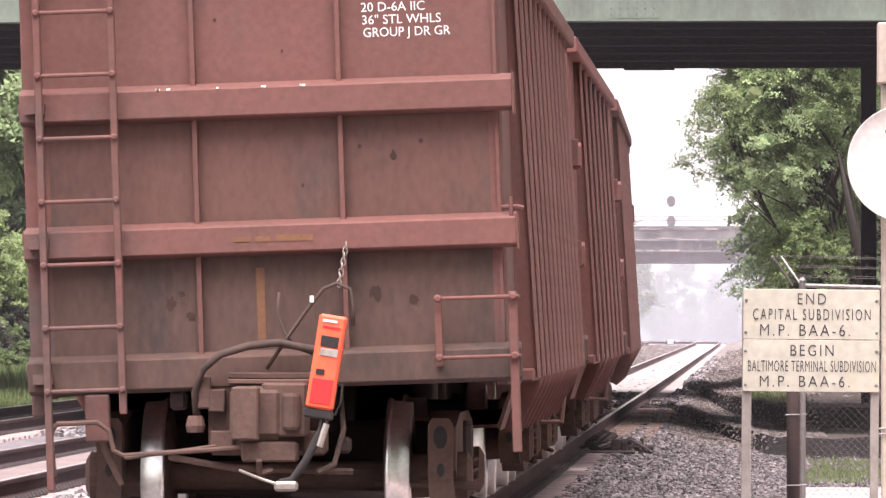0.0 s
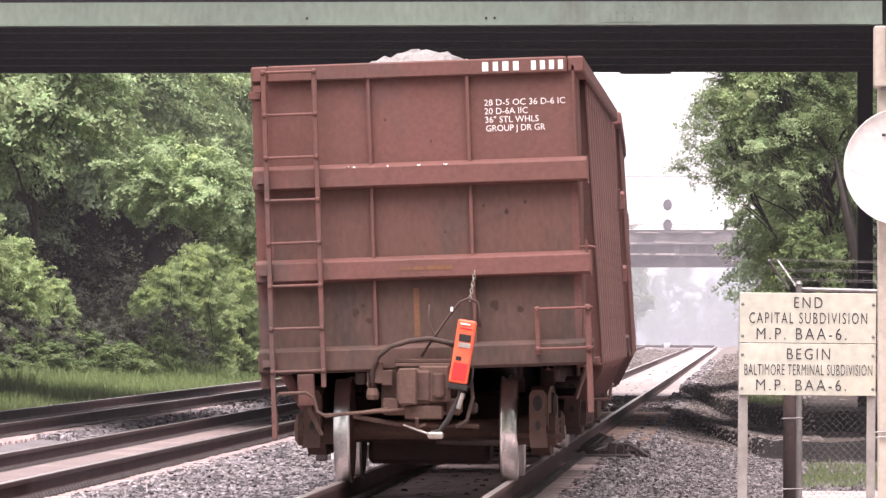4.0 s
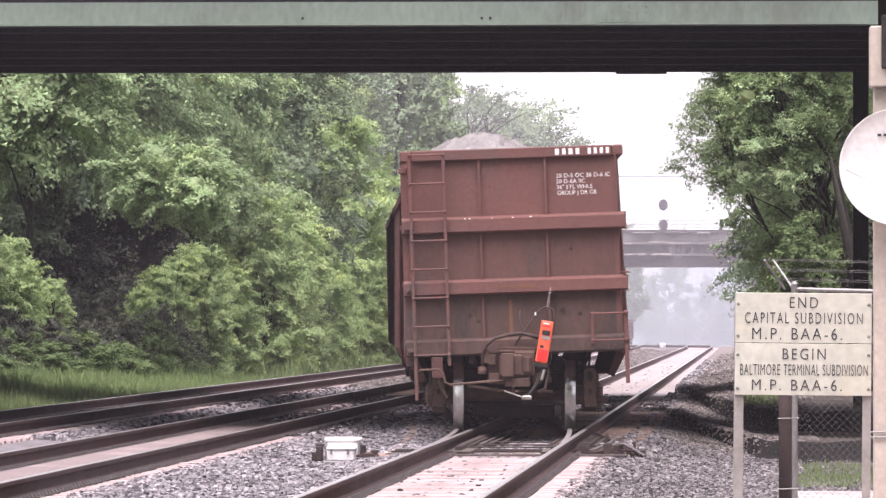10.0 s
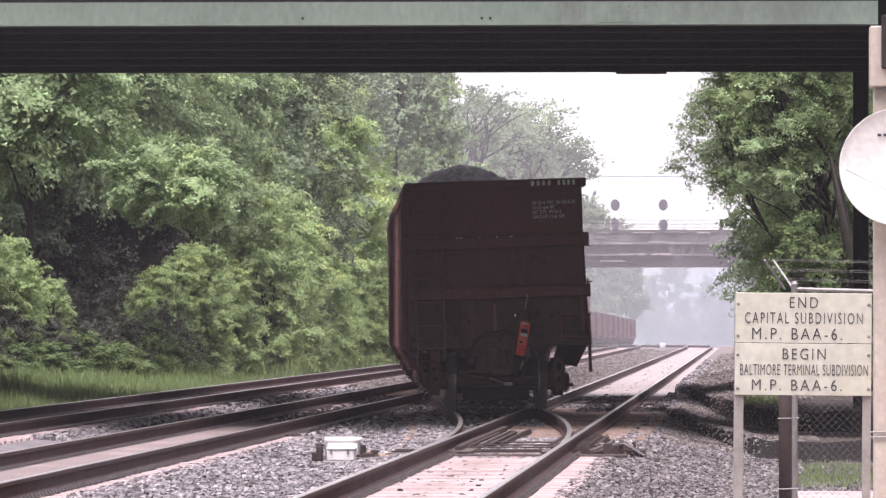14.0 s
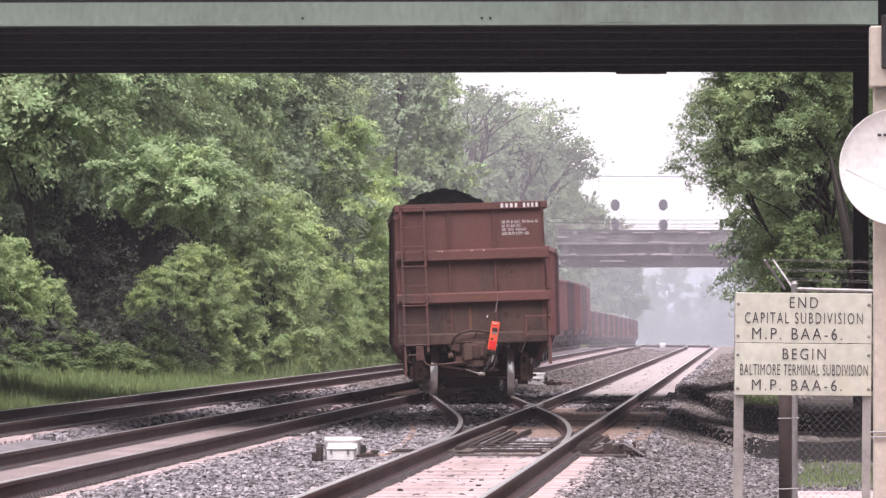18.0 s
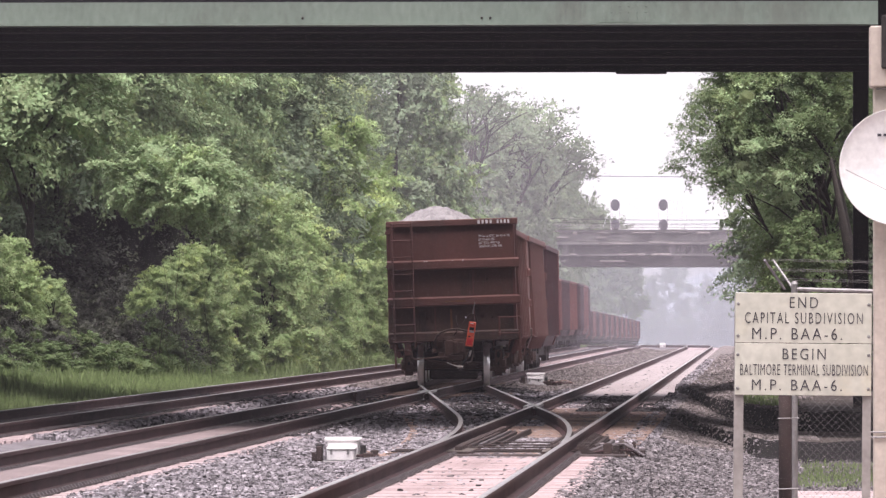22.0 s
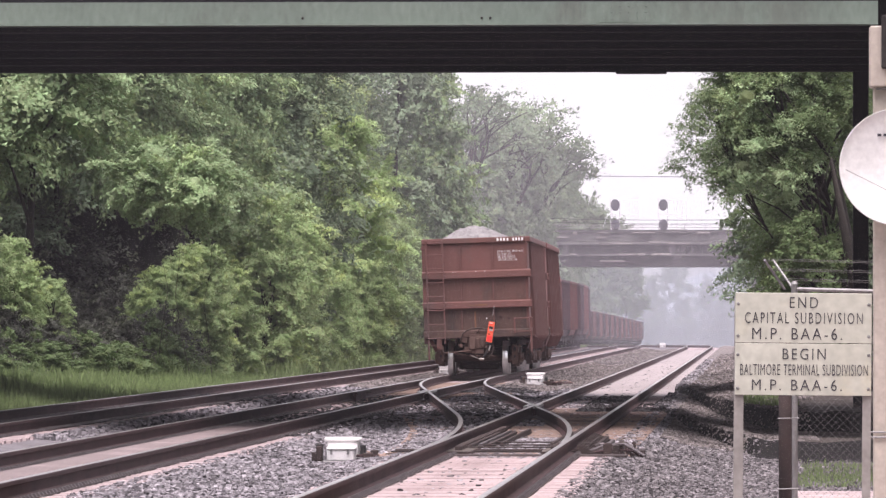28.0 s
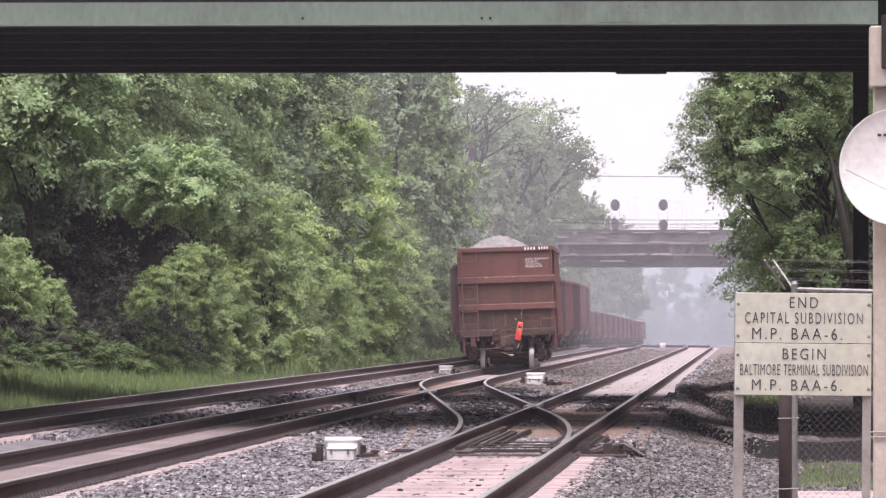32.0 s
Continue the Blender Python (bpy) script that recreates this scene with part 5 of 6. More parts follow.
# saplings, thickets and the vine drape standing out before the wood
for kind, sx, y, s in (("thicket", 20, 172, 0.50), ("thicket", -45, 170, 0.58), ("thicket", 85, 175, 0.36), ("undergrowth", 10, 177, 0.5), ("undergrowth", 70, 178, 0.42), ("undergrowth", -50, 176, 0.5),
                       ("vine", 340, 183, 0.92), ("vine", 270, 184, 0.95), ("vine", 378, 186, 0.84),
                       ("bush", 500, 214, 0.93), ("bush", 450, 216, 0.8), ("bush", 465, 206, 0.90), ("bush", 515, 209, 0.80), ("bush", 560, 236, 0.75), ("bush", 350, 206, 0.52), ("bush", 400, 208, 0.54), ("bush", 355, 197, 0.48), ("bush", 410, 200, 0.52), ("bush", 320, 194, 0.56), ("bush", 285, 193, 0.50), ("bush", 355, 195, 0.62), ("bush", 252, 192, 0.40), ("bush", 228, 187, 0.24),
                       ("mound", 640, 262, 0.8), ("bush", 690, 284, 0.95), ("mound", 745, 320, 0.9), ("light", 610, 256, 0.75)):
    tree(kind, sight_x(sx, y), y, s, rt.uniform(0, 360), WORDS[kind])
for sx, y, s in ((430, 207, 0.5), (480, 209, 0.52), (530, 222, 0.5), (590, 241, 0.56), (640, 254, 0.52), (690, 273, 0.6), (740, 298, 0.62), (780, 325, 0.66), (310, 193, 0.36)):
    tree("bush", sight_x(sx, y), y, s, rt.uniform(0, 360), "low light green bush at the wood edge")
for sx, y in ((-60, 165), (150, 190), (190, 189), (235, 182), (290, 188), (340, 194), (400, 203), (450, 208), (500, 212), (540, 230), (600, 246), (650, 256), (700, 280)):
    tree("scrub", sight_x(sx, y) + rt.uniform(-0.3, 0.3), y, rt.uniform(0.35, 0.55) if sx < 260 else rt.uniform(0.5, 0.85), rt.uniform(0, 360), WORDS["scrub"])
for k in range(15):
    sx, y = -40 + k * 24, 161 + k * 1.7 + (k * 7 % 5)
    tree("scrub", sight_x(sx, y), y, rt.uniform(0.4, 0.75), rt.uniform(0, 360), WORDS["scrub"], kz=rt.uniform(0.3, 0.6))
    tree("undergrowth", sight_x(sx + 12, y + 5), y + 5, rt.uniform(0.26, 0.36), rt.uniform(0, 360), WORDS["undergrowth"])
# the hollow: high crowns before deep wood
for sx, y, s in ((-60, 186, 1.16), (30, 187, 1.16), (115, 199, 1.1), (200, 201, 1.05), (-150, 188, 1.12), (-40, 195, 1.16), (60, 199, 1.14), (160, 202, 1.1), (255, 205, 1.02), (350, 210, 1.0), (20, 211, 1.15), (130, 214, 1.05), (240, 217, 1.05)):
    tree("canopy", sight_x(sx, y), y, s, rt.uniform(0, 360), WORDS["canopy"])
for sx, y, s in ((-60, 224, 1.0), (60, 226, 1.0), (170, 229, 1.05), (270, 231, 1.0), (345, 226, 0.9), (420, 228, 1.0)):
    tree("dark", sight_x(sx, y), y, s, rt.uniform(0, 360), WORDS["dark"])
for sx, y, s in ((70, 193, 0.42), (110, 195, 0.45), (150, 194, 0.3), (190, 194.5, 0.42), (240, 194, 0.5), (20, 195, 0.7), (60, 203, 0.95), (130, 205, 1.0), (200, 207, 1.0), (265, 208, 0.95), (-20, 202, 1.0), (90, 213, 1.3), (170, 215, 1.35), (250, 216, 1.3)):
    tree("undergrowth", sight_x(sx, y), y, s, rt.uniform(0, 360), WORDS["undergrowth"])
# an invented steep near-black bank at the back of the hollow, in place of its shade
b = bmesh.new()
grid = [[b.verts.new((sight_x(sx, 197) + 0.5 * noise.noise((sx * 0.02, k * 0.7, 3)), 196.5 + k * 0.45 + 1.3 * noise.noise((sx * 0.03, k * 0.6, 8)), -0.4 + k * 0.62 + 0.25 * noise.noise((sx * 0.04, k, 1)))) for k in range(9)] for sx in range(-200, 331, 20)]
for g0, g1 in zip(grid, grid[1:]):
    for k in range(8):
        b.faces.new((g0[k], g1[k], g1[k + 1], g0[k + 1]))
setting("earth_bank", b, M_SHADESOIL, "added near-black bank standing in for the hollow's shade", "ground", smooth=True)
# leaves over the bank, their dark colour standing in for shade
dark_leaf_v, dark_leaf_f = [], []
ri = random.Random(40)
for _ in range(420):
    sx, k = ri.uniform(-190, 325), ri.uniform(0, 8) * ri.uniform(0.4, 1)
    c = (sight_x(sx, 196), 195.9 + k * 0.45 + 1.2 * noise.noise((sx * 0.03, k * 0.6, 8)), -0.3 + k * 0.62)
    sprays(dark_leaf_v, dark_leaf_f, ri, c, ri.uniform(0.25, 0.6), 70, 0.06, 0.8, 0.3, Vector((0, -0.6, 0.2)))
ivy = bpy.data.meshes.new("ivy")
ivy.from_pydata(dark_leaf_v, [], dark_leaf_f)
ivy.materials.append(M_SHADELEAF)
tagged(new("ivy", ivy), "leaf sprays over the bank, coloured dark for the hollow's shade", "ivy", kind="stuff")
y = 222.0
while y < 300:
    k = rt.choice(("tall", "dark", "tall"))
    tree(k, -22.6 + rt.uniform(-1.2, 1.2), y, rt.uniform(0.9, 1.08), rt.uniform(0, 360), WORDS[k])
    k = rt.choice(("light", "light", "tall"))
    tree(k, -19.0 + rt.uniform(-1.4, 0.8), y + 4, rt.uniform(0.72, 1.0), rt.uniform(0, 360), WORDS[k])
    y += 8.5
for sx, y in ((-140, 196), (-170, 206), (-110, 214)):
    tree("dark", sight_x(sx, y), y, 1.0, rt.uniform(0, 360), WORDS["dark"])
for y in (165, 182, 199, 216, 233, 250, 267, 284):
    tree("far_dark", -27.5 + rt.uniform(-1, 1), y, rt.uniform(0.9, 1.05), rt.uniform(0, 360), "tall dark tree deep in the wood")
y = 300.0
while y < 640:
    k = rt.choice(("far_tall", "far_dark"))
    s = 1.0 if y < 360 else 0.66
    x = -21.5 + bend(y) * 1.1
    tree(k, x + rt.uniform(-1.5, 1.0), y, s * rt.uniform(0.85, 1.05), rt.uniform(0, 360), WORDS[k])
    tree("far_bush", x + 3.6 + rt.uniform(-0.6, 0.4), y + 4, rt.uniform(0.7, 1.0), rt.uniform(0, 360), WORDS["far_bush"])
    tree("far_dark", x - 6 + rt.uniform(-1.5, 1.5), y + 5, s * rt.uniform(0.95, 1.1), rt.uniform(0, 360), WORDS["far_dark"])
    y += 10.5
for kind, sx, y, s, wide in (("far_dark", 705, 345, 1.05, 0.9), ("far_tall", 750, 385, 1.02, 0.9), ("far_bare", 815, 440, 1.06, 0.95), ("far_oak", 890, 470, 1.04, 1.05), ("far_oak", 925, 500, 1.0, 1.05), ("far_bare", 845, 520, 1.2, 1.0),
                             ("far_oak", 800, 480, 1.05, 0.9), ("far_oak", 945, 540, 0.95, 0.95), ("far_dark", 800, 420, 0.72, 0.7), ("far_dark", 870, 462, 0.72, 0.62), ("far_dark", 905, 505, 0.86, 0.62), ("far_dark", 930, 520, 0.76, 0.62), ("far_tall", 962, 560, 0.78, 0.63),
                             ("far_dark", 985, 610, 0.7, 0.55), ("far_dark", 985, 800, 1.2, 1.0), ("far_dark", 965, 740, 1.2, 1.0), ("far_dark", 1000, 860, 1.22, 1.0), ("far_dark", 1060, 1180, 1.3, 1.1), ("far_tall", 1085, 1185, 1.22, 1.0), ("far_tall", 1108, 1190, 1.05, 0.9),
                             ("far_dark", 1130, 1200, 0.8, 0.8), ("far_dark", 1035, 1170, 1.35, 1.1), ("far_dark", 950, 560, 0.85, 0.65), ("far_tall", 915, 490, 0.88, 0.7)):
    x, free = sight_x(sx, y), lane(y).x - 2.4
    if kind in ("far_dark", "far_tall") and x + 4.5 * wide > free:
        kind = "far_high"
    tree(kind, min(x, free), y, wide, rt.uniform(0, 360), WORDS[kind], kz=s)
# past the far bridge
for k in range(13):
    y = 680 + k * 44
    tree("far_dark", -30 + rt.uniform(-3, 3), y, rt.uniform(0.7, 0.9), rt.uniform(0, 360), WORDS["far_dark"])
    tree("far_tall", 4 + rt.uniform(-2, 6), y, rt.uniform(0.6, 0.85), rt.uniform(0, 360), WORDS["far_tall"])
for k in range(9):
    tree("far_dark", -34 + k * 5.2 + rt.uniform(-1, 1), 1280 + rt.uniform(-40, 40), rt.uniform(0.6, 1.1), rt.uniform(0, 360), WORDS["far_dark"])


# the trees on the other side, past the bridge
def bridge_tree(words, x, y, h, sp, low, lobes, lobe, per, size, seed, lean, leaf, loose=0.2, thin=1.0):
    me, cl = crown_mesh("crown", seed, h, sp, low, lobes, lobe, per, size, leaf, loose)
    t = thing("tree", words, "tree", "trees beside the bridge column", pose(x, y, ground_z(x, y)))
    shared("crown", me, t, pose(lean, 0, 0))
    b = bmesh.new()
    tube(b, [(0.9, 0, -0.4), (0.75, 0, 1.5), (0.5, 0.1, 3), (0.1, 0, 5), (lean, 0, h * 0.9)], [q * thin for q in (0.16, 0.14, 0.12, 0.09, 0.03)], 8)
    for c, r in cl[:26]:
        z = max(1.6, c[2] - 1.4)
        f = min(1, z / (h * 0.9))
        a = Vector((0.9 + (lean - 0.9) * f, 0, z))
        c = Vector((c[0] + lean, c[1], c[2]))
        tube(b, [a, a.lerp(c, 0.5) + Vector((0, 0, 0.2)), c], [0.05 * thin, 0.035 * thin, 0.012 * thin], 5)
    part("trunk", b, M_BARK, t, smooth=True)


bridge_tree("leafy green tree beside the bridge column", 1.95, 163, 9.4, 2.45, 5.0, 50, 0.70, 2600, 0.031, 207, -1.0, M_LEAF4, 0.4)
bridge_tree("drooping green tree below the bridge deck", 1.75, 167, 6.2, 1.3, 2.2, 24, 0.7, 2400, 0.032, 211, -0.4, M_LEAF4, 0.25)
bridge_tree("shaded green tree behind the bridge column", 2.6, 170, 10.8, 2.0, 1.0, 34, 1.0, 1200, 0.045, 202, -0.4, M_LEAF3)
bridge_tree("dark green tree in the shade by the line", 3.4, 178, 9.8, 2.3, 0.6, 30, 1.1, 1000, 0.05, 203, -0.5, M_LEAF3)
bridge_tree("low bushy green tree by the fence", 1.85, 160, 3.6, 1.2, 0.9, 14, 0.55, 2400, 0.032, 209, -0.5, M_LEAF4)
bridge_tree("broad dark tree filling in behind the column", 2.1, 174, 10.5, 2.1, 2.6, 40, 1.0, 1200, 0.05, 215, -0.8, M_LEAF3)
bridge_tree("light feathery bough of a locust tree over the line", 1.4, 162, 6.7, 1.0, 4.5, 24, 0.36, 1900, 0.027, 219, -2.35, M_LEAF, 0.7, 0.3)
bridge_tree("light green locust tree beside the bridge column", 1.9, 161.5, 8.2, 1.5, 4.2, 26, 0.5, 2000, 0.03, 223, -1.55, M_LEAF, 0.5, 0.6)
# unseen trees added behind the camera and beside the line to hold back low sky light
for k in range(14):
    tree("far_dark", -46 + k * 6, -75 + rt.uniform(-3, 2), rt.uniform(0.9, 1.1), rt.uniform(0, 360), "unseen tree added behind the camera to block low light")
for k in range(5):
    tree("far_tall", 6.6 + rt.uniform(-0.2, 0.5), 22 + k * 15.5, rt.uniform(0.85, 1.0), rt.uniform(0, 360), "unseen tree added beside the line to block side light")
    tree("far_dark", 10.5 + rt.uniform(-0.5, 1), 30 + k * 14, rt.uniform(0.9, 1.0), rt.uniform(0, 360), "unseen tree added beside the line to block side light")
    tree("far_tall", -23 + rt.uniform(-2, 1), 42 + k * 12, rt.uniform(0.8, 1.0), rt.uniform(0, 360), "unseen tree added beside the line to block side light")


# ---- ties ----
def tie_mesh(name, half, wide, material):
    b = bmesh.new()
    v = box(b, -half, half, -wide, wide, -0.36, -0.183)
    for w in v:
        if w.co.z > -0.3:
            w.co.y *= 0.86
    return mesh_of(name, b, material)


ME_TIE, ME_TIMBER = tie_mesh("concrete_tie", 1.30, 0.135, M_CONCRETE), tie_mesh("timber_tie", 1.30, 0.115, M_TIMBER)
rk = random.Random(8)


def tie_row(track, x, y0, y1, me, name):
    n = round((y1 - y0) / 0.61)
    for i in range(n):
        y = y0 + (y1 - y0) * i / n
        shared(name, me, track, pose(x + rk.uniform(-0.02, 0.02), y, rk.uniform(-0.006, 0.006), 0, rk.uniform(-0.15, 0.15), rk.uniform(-0.6, 0.6)))


def long_ties(track, y0, y1, ends):
    """Turnout timbers, longer as the rails part."""
    n = round((y1 - y0) / 0.56)
    for i in range(n):
        y = y0 + (y1 - y0) * i / n
        a, c = ends(y)
        k = (c - a) / 2.6
        shared("timber_tie", ME_TIMBER, track, pose((a + c) / 2, y, rk.uniform(-0.008, 0.004), 0, 0, rk.uniform(-0.8, 0.8)) @ Matrix.Diagonal((k, 1, 1, 1)))


def tie_rest(track, x, y0, y1):
    b = bmesh.new()
    n = round((y1 - y0) / 0.61)
    for i in range(n):
        y = y0 + (y1 - y0) * i / n
        c = x + bend(y)
        z = -drop(y)
        box(b, c - 1.3, c + 1.3, y - 0.13, y + 0.13, z - 0.3, z - 0.183)
    ob = part("far_ties", b, M_CONCRETE, track)
    tagged(ob, kind="stuff")


tie_row(tracks[TRACK_A], TRACK_A, 48, 82.2, ME_TIE, "concrete_tie")
long_ties(tracks[TRACK_A], 82.2, 127, lambda y: (line_a(y).x - 1.5, TRACK_A + 1.5))
tie_row(tracks[TRACK_A], TRACK_A, 127, 210, ME_TIE, "concrete_tie")
tie_rest(tracks[TRACK_A], TRACK_A, 210, 450)
tie_row(tracks[TRACK_B], TRACK_B, 54, 136, ME_TIE, "concrete_tie")
long_ties(tracks[TRACK_B], 136, 182, lambda y: (TRACK_B - 1.3, line_a(y).x + 1.35))
long_ties(cross_a, 127.3, 135.8, lambda y: (line_a(y).x - 1.3, line_a(y).x + 1.3))
tie_row(tracks[TRACK_B], TRACK_B, 182, 196, ME_TIE, "concrete_tie")
tie_rest(tracks[TRACK_B], TRACK_B, 196, 450)
tie_row(tracks[TRACK_C], TRACK_C, 82, 210, ME_TIE, "concrete_tie")
tie_rest(tracks[TRACK_C], TRACK_C, 210, 700)


def fines(track, x, y0, y1, material=M_FINES):
    """Stone dust packed between the ties, almost level with their tops."""
    b = bmesh.new()
    half, top = (0.62, -0.172) if material is M_GRITFINES else (1.26, -0.1905 if material is M_FINES else -0.176)
    box(b, x - half, x + half, y0, y1, -0.26, top)
    part("packed_fines", b, material, track, "pale stone dust packed between the ties")


fines(tracks[TRACK_A], TRACK_A, 48, 82.2)
fines(tracks[TRACK_A], TRACK_A, 147, 400, M_FARFINES)
fines(tracks[TRACK_B], TRACK_B, 54, 110, M_GRITFINES)


def clip_rows(track, x, y0, y1):
    """Dark pads along the foot of each rail, and a spring clip on every tie."""
    for o in (-GAUGE / 2, GAUGE / 2):
        for s in (-1, 1):
            c = x + o + s * 0.115
            b = bmesh.new()
            prism(b, [(c - 0.055, -0.19), (c + 0.055, -0.19), (c + 0.05, -0.172), (c - 0.05, -0.172)], y0, y1)
            part("rail_pad", b, M_BLACKIRON, track)
            b = bmesh.new()
            n = round((y1 - y0) / 0.61)
            for i in range(n):
                y = y0 + (y1 - y0) * (i + 0.5) / n
                for dy in (-0.1525, 0.1525):
                    prism(b, [(c - 0.04, -0.172), (c + 0.045, -0.172), (c + 0.02, -0.14), (c - 0.015, -0.142)], y + dy - 0.03, y + dy + 0.03)
            tagged(part("rail_clips", b, M_CLIP, track, "row of steel spring clips"), kind="stuff")


clip_rows(tracks[TRACK_A], TRACK_A, 48, 84)
clip_rows(tracks[TRACK_B], TRACK_B, 54, 130)
clip_rows(tracks[TRACK_C], TRACK_C, 82, 150)


# ---- loose stones ----
def stones(name, spans, label, material=M_STONES, seed=4):
    rng = np.random.default_rng(seed)
    shape = np.array([(-1, -1, -1), (1, -1, -1), (1, 1, -1), (-1, 1, -1), (-0.8, -0.8, 1), (0.8, -0.8, 1), (0.8, 0.8, 1), (-0.8, 0.8, 1)], float) * 0.64
    tri = np.array([(0, 1, 5, 4), (1, 2, 6, 5), (2, 3, 7, 6), (3, 0, 4, 7), (4, 5, 6, 7)])
    vs, fs = [], []
    k = 0
    for x0, x1, y0, y1, count, r0, r1 in spans:
        for _ in range(count):
            y = y0 + (y1 - y0) * rng.random() ** 1.3
            x = rng.uniform(x0, x1)
            r = rng.uniform(r0, r1)
            p = shape * rng.uniform(0.6, 1.2, (8, 1)) * r * np.array((1, 1, 0.8)) + rng.uniform(-0.28, 0.28, (8, 3)) * r
            a = rng.uniform(0, 6.28)
            c, s = math.cos(a), math.sin(a)
            q = np.stack((p[:, 0] * c - p[:, 1] * s + x, p[:, 0] * s + p[:, 1] * c + y, p[:, 2] + ground_z(x, y) + r * 0.25 + (0.03 if material is M_GRIT else 0)), 1)
            vs.append(q)
            fs.append(tri + k)
            k += 8
    me = bpy.data.meshes.new(name)
    me.from_pydata(np.concatenate(vs).tolist(), [], np.concatenate(fs).tolist())
    me.materials.append(material)
    return tagged(new(name, me), label, "ballast", kind="stuff")


stones("ballast_stones", ((-6.3, -4.05, 55, 95, 21000, 0.017, 0.042), (-6.3, -4.05, 95, 150, 5000, 0.03, 0.06), (-1.75, -1.0, 95, 150, 2200, 0.02, 0.045), (-1.0, 0.9, 97, 150, 900, 0.015, 0.035),
                          (-10.1, -8.6, 95, 170, 5000, 0.03, 0.06), (-6.2, -4.2, 150, 180, 900, 0.03, 0.06), (-1.6, -0.9, 150, 260, 1200, 0.04, 0.07),
                          (-4.4, -1.5, 82, 128, 4500, 0.015, 0.032), (-4.3, -2.3, 80.5, 84, 700, 0.02, 0.04), (-3.7, -2.2, 54, 84, 250, 0.02, 0.04),
                          (-3.6, -2.25, 83.5, 94, 3600, 0.03, 0.05), (-4.6, -3.9, 83.5, 100, 1800, 0.03, 0.055), (-2.1, -1.4, 83.5, 92, 1500, 0.03, 0.05), (-5.0, -3.2, 105, 112, 900, 0.03, 0.05), (-3.6, -2.3, 128, 146, 900, 0.03, 0.05), (-3.6, -2.3, 148, 250, 130, 0.035, 0.06)), "loose grey crushed stones of the ballast")
stones("trackside_stones", ((-1.8, 0.5, 55, 97, 22000, 0.015, 0.037), (-1.0, 1.6, 74, 95, 2500, 0.012, 0.03)), "dull grey crushed stones beside the tracks", M_STONESDULL, 14)
stones("dirt_grit", ((-1.25, 1.0, 97, 125, 9000, 0.014, 0.034), (-1.25, 1.2, 125, 180, 7000, 0.02, 0.045), (-1.2, 1.2, 180, 300, 4000, 0.03, 0.07), (-6.3, -4.15, 165, 260, 9000, 0.02, 0.05), (-6.3, -4.15, 260, 410, 5000, 0.03, 0.07), (-10.1, -8.6, 170, 300, 4000, 0.03, 0.06)), "brown grit and small stones on the dirt slope", M_GRIT, 9)
stones("oily_ballast", ((-5.7, -4.75, 120, 134, 5000, 0.02, 0.055), (-6.7, -5.9, 155, 172, 3000, 0.03, 0.06), (-9.6, -8.3, 150, 172, 3500, 0.03, 0.06), (-6.6, -5.6, 114, 130, 4000, 0.02, 0.045), (-3.15, -2.3, 133, 147, 3000, 0.025, 0.055), (-2.15, -1.45, 122, 134, 1500, 0.02, 0.045),
                        (-4.5, -3.75, 112, 126, 3500, 0.02, 0.05), (-3.75, -3.3, 84.5, 100, 1200, 0.015, 0.035), (-7.6, -6.7, 118, 150, 2500, 0.02, 0.045), (-5.5, -4.4, 116, 130, 1500, 0.03, 0.07), (-6.1, -5.1, 155, 170, 900, 0.04, 0.08), (-3.1, -2.3, 122, 140, 1500, 0.03, 0.06), (-8.0, -6.8, 108, 150, 1500, 0.03, 0.05),
                        (-6.5, -6.1, 95, 135, 800, 0.03, 0.06), (-4.0, -3.5, 84, 92, 500, 0.02, 0.045), (-3.5, -2.4, 58, 80, 60, 0.02, 0.04), (-10.6, -8.7, 130, 170, 700, 0.03, 0.06)), "oil-blackened ballast stones by the switches", M_SOOTSTONE, 5)


# ---- grass ----
def blades(name, spans, label):
    rng = np.random.default_rng(6)
    vs, fs = [], []
    k = 0
    for x0, x1, y0, y1, count, h0, h1, w in spans:
        for _ in range(count):
            x, y = rng.uniform(x0, x1), y0 + (y1 - y0) * rng.random() ** 1.2
            h = rng.uniform(h0, h1) * (0.55 + 0.9 * max(0, 0.5 + noise.noise((x * 0.8, y * 0.22, 3))))
            a = rng.uniform(0, 6.28)
            dx, dy = math.cos(a) * w, math.sin(a) * w
            lx, ly = rng.uniform(-0.35, 0.35, 2) * h
            z = ground_z(x, y)
            vs += [(x - dx, y - dy, z), (x + dx, y + dy, z), (x + lx * 0.4 + dx * 0.7, y + ly * 0.4 + dy * 0.7, z + h * 0.6), (x + lx, y + ly, z + h)]
            fs += [(k, k + 1, k + 2), (k, k + 2, k + 3)]
            k += 4
    me = bpy.data.meshes.new(name)
    me.from_pydata(vs, [], fs)
    me.materials.append(M_GRASS)
    return tagged(new(name, me), label, "grass", kind="stuff")


blades("verge_grass", ((-17.5, -13.1, 105, 200, 36000, 0.05, 0.24, 0.014), (-18.5, -15.2, 140, 215, 9000, 0.12, 0.42, 0.016), (-18.5, -13.2, 200, 400, 24000, 0.12, 0.5, 0.028)), "long green grass between the track and the wood")
blades("fence_grass", ((0.5, 2.6, 79, 86, 1500, 0.02, 0.08, 0.008), (0.7, 2.6, 82, 92, 1800, 0.02, 0.09, 0.008), (-0.1, 0.9, 118, 130, 1000, 0.05, 0.2, 0.015)), "short green grass tufts by the fence")

